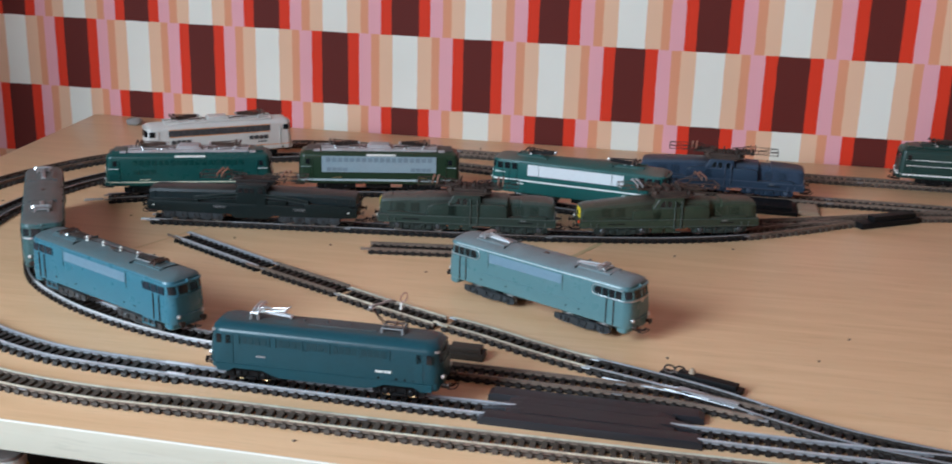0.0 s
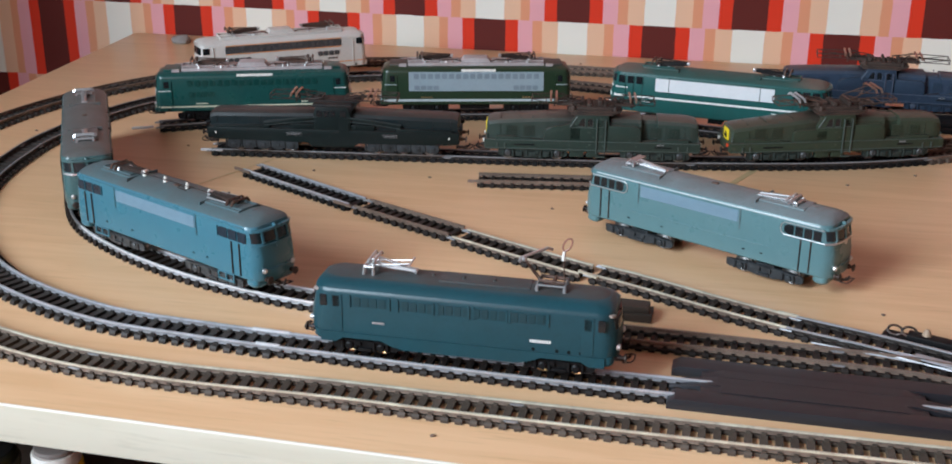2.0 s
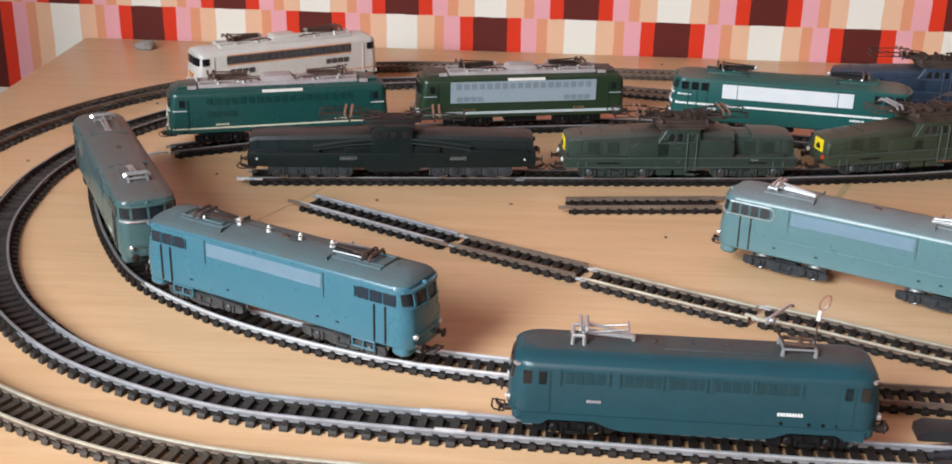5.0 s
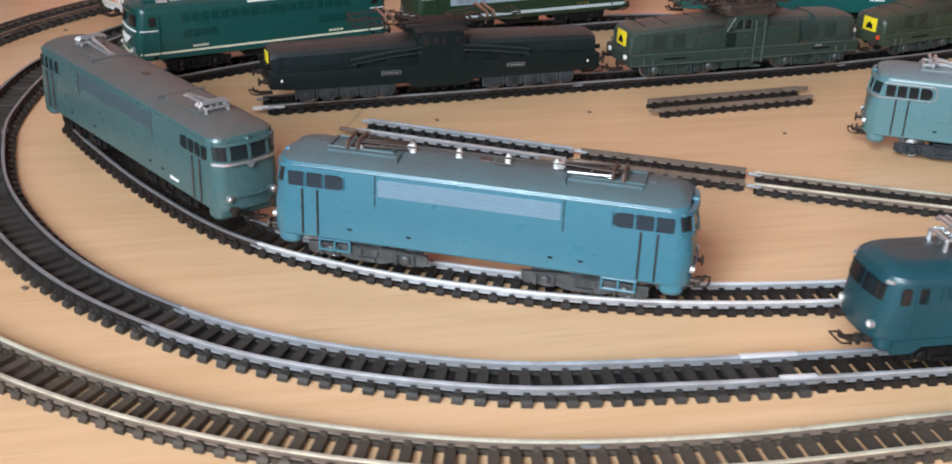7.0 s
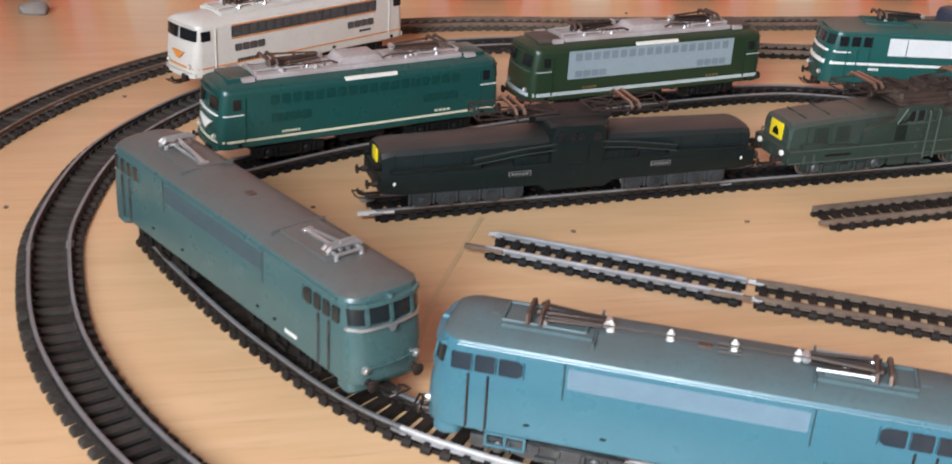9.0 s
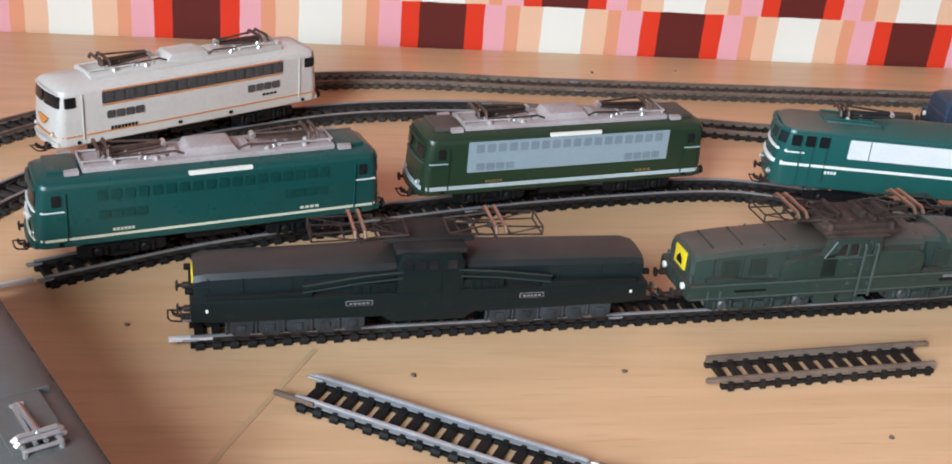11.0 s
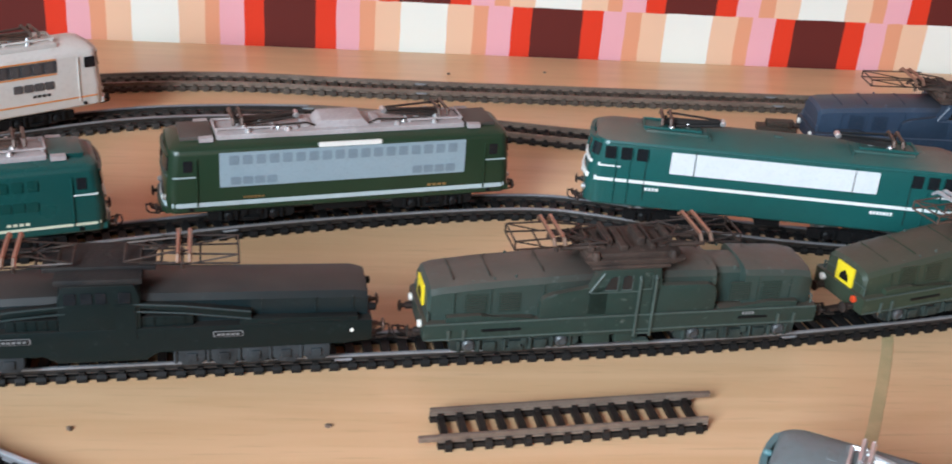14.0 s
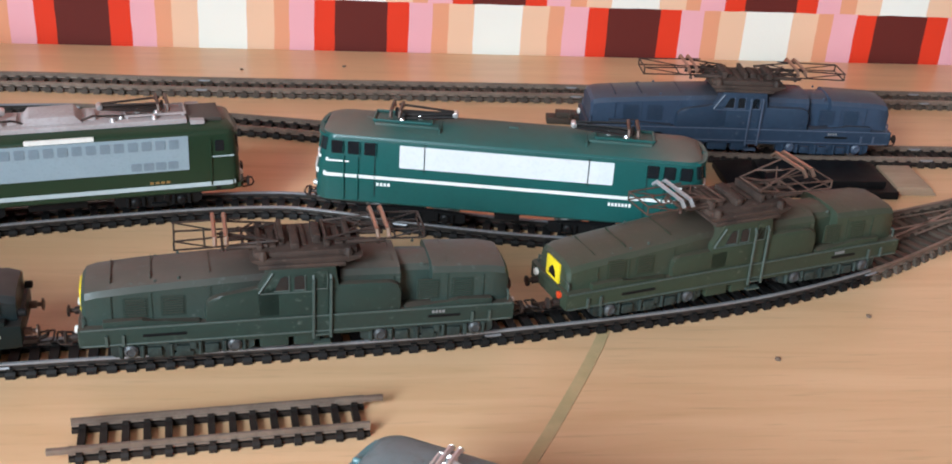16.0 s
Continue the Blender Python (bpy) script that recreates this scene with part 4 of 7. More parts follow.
def arm_pantograph(parent, x, z, s, metal, shoe, base, length=0.0245, width=0.0165, lift=0.0055):
    """Folded single-arm pantograph at the roof end s: base rails on bright studs, a stout arm laid inwards to its knee, twin strips over the outer end."""
    bm = bmesh.new()
    for b in (-0.0062, 0.0062):
        rod(bm, (x + s * 0.013, b, z + 0.0010), (x - s * 0.014, b, z + 0.0010), 0.0006, 5)
        for a in (0.012, -0.001, -0.013):
            rod(bm, (x + s * a, b, z - 0.0006), (x + s * a, b, z + 0.0010), 0.0009, 6, 0.0006)
    for a in (0.013, 0.002, -0.014):
        rod(bm, (x + s * a, -0.0062, z + 0.0010), (x + s * a, 0.0062, z + 0.0010), 0.0006, 5)
    ob = part("pantograph", bm, base, parent, "folded single-arm pantograph")
    for a, b in ((0.0, -0.0045), (0.0, 0.0045), (-0.008, 0.0)):
        part("stud", lathe(bmesh.new(), [(0.0013, z), (0.0015, z + 0.0012), (0.0008, z + 0.0026)], 9, (x + s * a, b, 0)), "chrome", ob, "bright nickel stud")
    knee = (x - s * length, 0.0, z + lift * 0.80)
    bm = bmesh.new()
    rod(bm, (x + s * 0.003, 0.0004, z + 0.0020), (knee[0], 0.0004, knee[2]), 0.0017, 7, 0.0011)
    rod(bm, (x - s * 0.001, -0.0030, z + 0.0016), (knee[0], -0.0014, knee[2] - 0.0010), 0.0007, 5)
    part("lower_arm", bm, metal, ob)
    part("knee", lathe(bmesh.new(), [(0.0007, -0.0022), (0.0014, -0.0020), (0.0014, 0.0020), (0.0007, 0.0022)], 10, knee, "y"), "chrome", ob)
    bm = bmesh.new()
    for b in (-1, 1):
        rod(bm, (knee[0], b * 0.0012, knee[2] + 0.0006), (x + s * 0.0025, b * 0.0040, z + lift + 0.0002), 0.0006, 5)
    rod(bm, (x + s * 0.0030, 0, z + 0.0016), (x + s * 0.0030, 0, z + lift), 0.0011, 6, 0.0008)
    part("upper_arm", bm, metal, ob)
    w = width / 2
    pts = [(-w, -0.0022), (-w * 0.78, 0.0004), (w * 0.78, 0.0004), (w, -0.0022)]
    for d in (0.0008, 0.0050):
        bm = bmesh.new()
        for a, b in zip(pts, pts[1:]):
            rod(bm, (x + s * d, a[0], z + lift + a[1]), (x + s * d, b[0], z + lift + b[1]), 0.0009, 5)
        part("contact_strip", bm, shoe, ob)
    return ob


def writing(parent, x0, x1, z0, z1, y, material="white_line", bars=6, sides=(-1, 1)):
    """Lettering too small to read: a row of short upright bars."""
    for s in sides:
        bm = bmesh.new()
        w = (x1 - x0) / bars
        for i in range(bars):
            box(bm, x0 + i * w + w * 0.12, x0 + (i + 1) * w - w * 0.18, *sorted((s * (y - 0.0003), s * (y + 0.00025))), z0, z1)
        part("lettering", bm, material, parent, smooth=False)


class Shell:
    """The outer form of a box-shaped body: how far its ends lean in, and how they bow, at each height."""

    def __init__(self, L, hw, h, zb, rake=0.004, bow=0.0022, belt=0.022, r=0.0045, crown=0.0078):
        self.L, self.hw, self.h, self.zb, self.rake, self.bow, self.belt, self.r = L, hw, h, zb, rake, bow, belt, r
        self.eave, self.crown = h - crown, crown

    def inset(self, z):
        return self.rake * min(max((z - self.belt) / (self.eave - self.belt), 0), 1.3)

    def ring(self, z, dw=0.0, extra=0.0):
        i = self.inset(z) + extra
        return plan_ring(z, -self.L / 2 + i, self.L / 2 - i, self.hw - dw, self.r, 5, self.bow)

    def body(self, foot=True):
        bm = bmesh.new()
        e = self.eave
        loft(bm, [self.ring(z, d) for z, d in ((self.zb, 0.0006), (self.zb + 0.0008, 0.0), (self.belt, 0.0), (e, 0.0), (e + 0.0016, 0.0003), (e + 0.0026, 0.0011))])
        for s in (-1, 1) if foot else ():
            x0, x1 = sorted((s * (self.L / 2 - 0.0005), s * (self.L / 2 - 0.010)))
            loft(bm, [plan_ring(z, x0 + 0.001 * (k == 0), x1 - 0.001 * (k == 0), self.hw - 0.0008 - 0.001 * (k == 0), 0.003, 4) for k, z in enumerate((self.zb - 0.0045, self.zb - 0.003, self.zb + 0.001))])
        return bm

    def roof(self, lo=0, hi=6):
        bm = bmesh.new()
        e = self.eave
        rows = ((e + 0.0024, 0.0008, 0.0), (e + 0.0036, 0.0020, 0.0008), (e + 0.0050, 0.0042, 0.0022), (e + 0.0064, 0.0076, 0.0045), (e + 0.0074, 0.0112, 0.0075), (e + 0.0078, 0.0145, 0.0100))
        k = (self.crown - 0.0024) / 0.0054
        rows = [(e + 0.0024 + (z - e - 0.0024) * k, d, i) for z, d, i in rows]
        return loft(bm, [plan_ring(z, -self.L / 2 + self.inset(e) + 0.0004 + i, self.L / 2 - self.inset(e) - 0.0004 - i, self.hw - d, min(self.r, (self.hw - d) * 0.8), 5, self.bow) for z, d, i in rows[lo:hi]])

    def end_x(self, y, z, s):
        k = min(max(abs(y) - (self.hw - self.r), 0), self.r * 0.995)
        return s * (self.L / 2 - self.inset(z) + self.bow * (1 - (y / self.hw) ** 2) - self.r + math.sqrt(self.r ** 2 - k ** 2))

    def end_plate(self, s, y0, y1, z0, z1, t=0.0005, taper=1.0):
        """A panel laid on the bowed end."""
        bm = bmesh.new()
        nu, nv = 9, 3
        front, back = [], []
        for j in range(nv + 1):
            z = z0 + (z1 - z0) * j / nv
            k = taper + (1 - taper) * j / nv
            m = (y0 + y1) / 2
            for i in range(nu + 1):
                y = m + (y0 + (y1 - y0) * i / nu - m) * k
                x = self.end_x(y, z, s)
                front.append(bm.verts.new((x + s * t, y, z)))
                back.append(bm.verts.new((x - s * 0.0005, y, z)))
        w = nu + 1
        for vs in (front, back):
            for j in range(nv):
                for i in range(nu):
                    bm.faces.new((vs[j * w + i], vs[j * w + i + 1], vs[(j + 1) * w + i + 1], vs[(j + 1) * w + i]))
        rim = [i for i in range(nu)] + [j * w + nu for j in range(nv)] + [nv * w + i for i in range(nu, 0, -1)] + [j * w for j in range(nv, 0, -1)]
        for a, b in zip(rim, rim[1:] + rim[:1]):
            bm.faces.new((front[a], front[b], back[b], back[a]))
        return bm


def lamp(parent, sh, s, y, z, r=0.0016, rim="chrome", lens="ceramic"):
    bm = bmesh.new()
    x = sh.end_x(y, z, s)
    lathe(bm, [(r * 0.8, -s * 0.0012), (r, -s * 0.0008), (r, s * 0.0008), (r * 0.75, s * 0.0010)], 14, (x, y, z), "x")
    ob = part("headlight", bm, rim, parent, "small round headlight")
    bm = bmesh.new()
    lathe(bm, [(r * 0.7, 0), (r * 0.7, s * 0.0010), (r * 0.45, s * 0.0014)], 12, (x, y, z), "x")
    part("lens", bm, lens, ob)


def running_gear(ob, L, centre, spread, r=0.0060, frame="black_plastic", tank=True, half=0.0152, wheel="wheel", ends=(-1, 1), axle3=False, drop=0.0):
    axles = (-spread, 0, spread) if axle3 else (-spread, spread)
    for c in (-centre, centre):
        bogie(ob, c, axles, r, frame, half, length=2 * spread + 0.019, wheel=wheel).location.z -= drop
    bm = bmesh.new()
    box(bm, -L / 2 + 0.006, L / 2 - 0.006, -0.0105, 0.0105, 0.0085, 0.0115)
    if tank:
        box(bm, -0.014, 0.012, -0.0125, 0.0125, 0.0042, 0.0095, 0.0006)
    part("underframe", bm, frame, ob)
    for s in ends:
        coupler(ob, s * L / 2, s)
        buffers(ob, s * (L / 2 + 0.0006), s)


def roof_rods(ob, pts, material, r=0.00045):
    bm = bmesh.new()
    for a, b in zip(pts, pts[1:]):
        rod(bm, a, b, r, 5)
    part("roof_conductor", bm, material, ob)


def insulator(ob, x, y, z, h=0.0042):
    bm = bmesh.new()
    prof = [(0.0009, 0)]
    for i in range(3):
        prof += [(0.0014, h * (0.15 + 0.26 * i)), (0.0008, h * (0.28 + 0.26 * i))]
    lathe(bm, prof + [(0.0006, h)], 12, (x, y, z))
    part("insulator", bm, "ceramic", ob, "white ceramic insulator")


def loco_at(x, y, a, label, group="parked model locomotives", z=RAIL_TOP, name="model_locomotive"):
    return thing(name, pose(x, y, z, 0, 0, a), label, "model locomotive", group)


# ---------------------------------------------------------------- streamlined four-axle locomotives
def cab_windows(ob, sh, frame, surround="", panes=3, pitch=0.0058, glass="glass_dark", gap=0.0010, square=False):
    """Rounded rear pane and square panes on each cab side, windscreens on both ends."""
    z0, z1, hw = sh.eave - 0.0074, sh.eave - 0.0014, sh.hw
    if square:
        z0, z1 = z0 + 0.0010, z1 + 0.0012
    for e in (-1, 1):
        xe = e * (sh.L / 2 - 0.0062)
        if surround:
            a, b = sorted((xe + e * 0.0014, xe - e * (panes * pitch + 0.0026)))
            for s in (-1, 1):
                bm = bmesh.new()
                m = (z0 + z1) / 2
                outline = [(xe + e * 0.0014, z1 + 0.0009), (a + 0.0026 if e > 0 else b - 0.0026, z1 + 0.0009), (a + 0.0006 if e > 0 else b - 0.0006, z1 - 0.0004), (a if e > 0 else b, m),
                           (a + 0.0006 if e > 0 else b - 0.0006, z0 + 0.0004), (a + 0.0026 if e > 0 else b - 0.0026, z0 - 0.0009), (xe + e * 0.0030, z0 - 0.0009)]
                for p, q in zip(outline, outline[1:]):
                    rod(bm, (p[0], s * (hw + 0.0002), p[1]), (q[0], s * (hw + 0.0002), q[1]), 0.0004, 5)
                part("window_surround", bm, surround, ob, "bright metal window surround")
        for i in range(panes):
            a, b = sorted((xe - e * i * pitch, xe - e * (i * pitch + pitch - gap)))
            last = i == panes - 1
            if last and not square:
                a, b = (a - 0.0012, b) if e > 0 else (a, b + 0.0012)
            for s in (-1, 1):
                w = part("cab_window", plate(a, b, z0, z1, hw, s, 0.0005, 0.0027 if last and e > 0 and not square else 0, 0.0027 if last and e < 0 and not square else 0), glass, ob, smooth=False)
                bm = plate(a - 0.0003, a + 0.0002, z0, z1, hw, s, 0.0007) if e > 0 else plate(b - 0.0002, b + 0.0003, z0, z1, hw, s, 0.0007)
                part("window_bar", bm, frame, w, smooth=False)
        for y0, y1 in ((-0.0152, -0.0104), (-0.0088, -0.0009), (0.0009, 0.0088), (0.0104, 0.0152)):
            part("windscreen", sh.end_plate(e, y0, y1, z0 + 0.0004, z1 + 0.0004, 0.0003), "screen_glass", ob)
        for yy in (-0.0096, 0.0, 0.0096):
            part("window_pillar", sh.end_plate(e, yy - 0.0007, yy + 0.0007, z0 - 0.0004, z1 + 0.0012, 0.0008), frame, ob)
        part("visor", sh.end_plate(e, -0.0150, 0.0150, z1 + 0.0008, z1 + 0.0022, 0.0016), frame, ob)
        for k in (0.0120, 0.0185):
            for s in (-1, 1):
                bm = bmesh.new()
                x = e * (sh.L / 2 - k)
                rod(bm, (x, s * (hw + 0.0005), sh.zb + 0.0015), (x, s * (hw + 0.0005), z0 - 0.0012), 0.00045, 5)
                part("handrail", bm, "bogie_grey" if glass == "screen_glass" else frame if square else "dark_metal", ob)


def streamliner(x, y, a, label, paint, roof, grille_mat, L=0.170, surround="", gx=(-0.040, 0.034), z=RAIL_TOP, pan=("chrome", "chrome"), style="plain", bogie_mat="black_plastic", panes=4, pitch=0.0058, glass="glass_dark", gap=0.0010, stands=(-0.060, 0.055),
                h=0.0455, lens="ceramic", drop=0.0):
    ob = loco_at(x, y, a, label, z=z)
    sh = Shell(L, 0.0165, h, 0.0090, rake=0.0030, bow=0.0032, r=0.0056, crown=0.0066)
    hw = sh.hw
    part("body", sh.body(style != "striped"), paint, ob)
    part("roof", sh.roof(), roof, ob)
    for s in (-1, 1):
        bm = bmesh.new()
        rod(bm, (-L / 2 + 0.008, s * (hw - 0.0001), sh.eave + 0.0012), (L / 2 - 0.008, s * (hw - 0.0001), sh.eave + 0.0012), 0.0005, 6)
        # with a surround, the rounded edge's highlight is painted on as a pale colour
        part("gutter", bm, "pale_blue_line" if surround else paint, ob, "gutter with its highlight painted pale" if surround else "")
    cab_windows(ob, sh, paint, surround, panes, pitch, glass, gap, style == "striped")
    if style == "striped":
        both(ob, "silver_panel", "silver_panel", gx[0], gx[1], 0.0282, 0.0393, hw, "long silver-white side panel", t=0.0004)
        for m in (gx[0] + 0.0115, gx[1] - 0.0115):
            both(ob, "panel_joint", "black_edge", m - 0.00016, m + 0.00016, 0.0270, sh.eave + 0.001, hw, t=0.0006)
        both(ob, "white_band", "white_line", -L / 2 + 0.003, L / 2 - 0.003, 0.0215, 0.0231, hw, "narrow white waist band", t=0.0003)
        for e in (-1, 1):
            part("nose_band", sh.end_plate(e, -0.0160, 0.0160, 0.0212, 0.0236, 0.0004), "white_line", ob)
            part("nose_moustache", sh.end_plate(e, -0.0160, 0.0160, 0.0290, 0.0304, 0.0004), "white_line", ob, "white moustache line")
            a0, b0 = sorted((e * (L / 2 - 0.0035), e * (L / 2 - 0.0145)))
            both(ob, "cab_line", "white_line", a0, b0, 0.0290, 0.0298, hw, t=0.0003)
        writing(ob, -0.062, -0.055, 0.0182, 0.0198, hw, bars=4)
        writing(ob, 0.046, 0.057, 0.0178, 0.0194, hw, bars=7)
        for e in (-1, 1):
            both(ob, "door_seam", "black_edge", *sorted((e * (L / 2 - 0.0262), e * (L / 2 - 0.0266))), 0.0130, sh.eave - 0.0010, hw, t=0.0003)
    else:
        grille(ob, grille_mat, gx[0], gx[1], sh.eave - 0.0080, sh.eave - 0.0008, hw)
        for m in (gx[0] - 0.0012, gx[1] + 0.0012):
            both(ob, "panel_joint", roof, m - 0.00012, m + 0.00012, sh.eave - 0.0125, sh.eave + 0.001, hw, t=0.0003)
        for s in (-1, 1) if surround else ():
            bm = bmesh.new()
            rod(bm, (-0.052, s * (hw + 0.0001), 0.0200), (0.048, s * (hw + 0.0001), 0.0200), 0.00035, 5)
            part("waist_rib", bm, paint, ob)
        writing(ob, 0.050, 0.058, 0.0125, 0.0140, hw, bars=6) if style == "lettered" else None
        for xx in (-0.053, -0.028, 0.030, 0.042):
            both(ob, "vent", "black_plastic", xx, xx + 0.0022, 0.0142, 0.0150, hw, t=0.0003)
    for e in (-1, 1):
        for yy in (-0.0108, 0.0108):
            lamp(ob, sh, e, yy, 0.0150, 0.0016, lens=lens)
        lamp(ob, sh, e, 0.0, sh.eave + 0.0012, 0.0011, rim=paint, lens=paint)
        if style != "striped":
            bm = sh.end_plate(e, -0.0158, 0.0158, sh.eave - 0.0092, sh.eave - 0.0081, 0.0008)
            part("nose_trim", bm, "chrome" if surround or style == "lettered" else paint, ob)
            part("nose_badge", sh.end_plate(e, -0.0026, 0.0026, sh.eave - 0.0112, sh.eave - 0.0084, 0.0007, 0.3), "chrome" if surround or style == "lettered" else paint, ob)
            part("nose_seam", sh.end_plate(e, -0.0142, 0.0142, 0.0152, 0.0157, 0.0004), paint, ob)
    running_gear(ob, L, 0.0450, 0.0160, frame=bogie_mat, drop=drop, tank=False)
    if style == "striped":
        part("battery_box", box(bmesh.new(), -0.006, 0.006, -0.0125, 0.0125, 0.0040, 0.0095, 0.0006), "black_plastic", ob)
    if style == "plain" and not surround:
        # footstep frames under the doors
        for e in (-1, 1):
            for s in (-1, 1):
                bm = bmesh.new()
                for k in (0.0520, 0.0585, 0.0650):
                    rod(bm, (e * k, s * (hw - 0.0004), 0.0040), (e * k, s * (hw - 0.0004), 0.0092), 0.0006, 5)
                for zz in (0.0042, 0.0088):
                    rod(bm, (e * 0.0515, s * (hw - 0.0004), zz), (e * 0.0655, s * (hw - 0.0004), zz), 0.0006, 5)
                part("footstep", bm, paint, ob)
    zt = h
    for s in (-1, 1):
        if style == "striped":
            arm_pantograph(ob, s * 0.052, zt - 0.0004, s, pan[0], pan[1], paint)
        elif not surround and style == "plain":
            arm_pantograph(ob, s * 0.051, zt - 0.0006, s, pan[0], pan[1], roof, 0.0200, 0.0140, 0.0034)
            part("roof_plate", box(bmesh.new(), *sorted((s * 0.0650, s * 0.0725)), -0.0070, 0.0070, zt - 0.0040, zt - 0.0006, 0.0004), paint, ob)
        else:
            half_pantograph(ob, stands[s > 0], zt - 0.0012, -s, pan[0], pan[1], 0.024, 0.015, 0.0044, 0.0012 if s < 0 else 0.0)
        part("roof_panel", box(bmesh.new(), *sorted((s * 0.0345, s * 0.0640)), -0.0085, 0.0085, zt - 0.0020, zt + 0.0001, 0.0003), roof, ob)
        part("roof_lid", box(bmesh.new(), *sorted((s * 0.0655, s * 0.0690)), -0.0025, 0.0025, zt - 0.0030, zt + 0.0002, 0.0005), roof, ob)
    part("roof_hatch", box(bmesh.new(), -0.0022, 0.0022, -0.0016, 0.0016, zt - 0.0008, zt + 0.0006, 0.0004), "rust_metal" if style != "striped" else roof, ob)
    for s in (-1, 1):
        part("roof_seam", box(bmesh.new(), *sorted((s * 0.0335, s * 0.0342)), -0.0118, 0.0118, zt - 0.0025, zt + 0.0002), roof, ob)
    return ob, sh


cyan, sh = streamliner(-0.2425, 0.9863, -26.7, "cyan-blue model electric locomotive with pale side grille on curved track", "cyan_paint", "cyan_roof", "grille_pale", L=0.168, pan=("dark_metal", "rust_metal"), panes=3, pitch=0.0078, glass="glass_cyan", bogie_mat="bogie_grey", z=RAIL_TOP + 0.0022, drop=0.0022)
for k, xx in enumerate((-0.0285, -0.0095, 0.0105, 0.0300)):
    insulator(cyan, xx - 0.0015, -0.0010 + 0.0006 * k, sh.h - 0.0006)
roof_rods(cyan, [(-0.052, -0.0045, sh.h + 0.0030), (-0.0285, -0.0045, sh.h + 0.0034), (0.0300, -0.003, sh.h + 0.0034), (0.052, -0.004, sh.h + 0.0030)], "dark_metal", 0.0003)
roof_rods(cyan, [(0.034, -0.006, sh.h + 0.0016), (0.052, -0.006, sh.h + 0.0020), (0.052, 0.006, sh.h + 0.0020), (0.034, 0.006, sh.h + 0.0016)], "chrome", 0.0005)
bm = bmesh.new()
for k in (-0.003, 0.0, 0.003):
    rod(bm, (0.004, k, sh.h + 0.0002), (0.0115, k, sh.h + 0.0002), 0.0005, 5)
part("roof_resistor", bm, "dark_metal", cyan)
streamliner(-0.376, 1.124, -62.0, "grey-green dusty model electric locomotive on curved siding", "sage_paint", "sage_roof", "sage_grille", L=0.181, pan=("chrome", "chrome"), style="lettered", glass="screen_glass", lens="chrome", pitch=0.0056, gap=0.0017, stands=(-0.061, 0.064))
streamliner(0.0795, 1.0715, -28.5, "steel-green model electric locomotive standing on the bare table", "steel_paint", "steel_roof", "grille_pale", L=0.172, surround="chrome", gx=(-0.044, 0.026), z=0.0035, drop=0.0032, pan=("chrome", "chrome"), bogie_mat="bogie_slate")
streamliner(0.081, 1.3482, -10.0, "emerald-green model locomotive with silver side panel and white band", "emerald_paint", "emerald_roof", "", L=0.178, gx=(-0.0512, 0.0472), pan=("soot_black", "rust_metal"), style="striped", panes=3, pitch=0.0076, gap=0.0021, h=0.0463, z=RAIL_TOP + 0.0024, drop=0.0024)


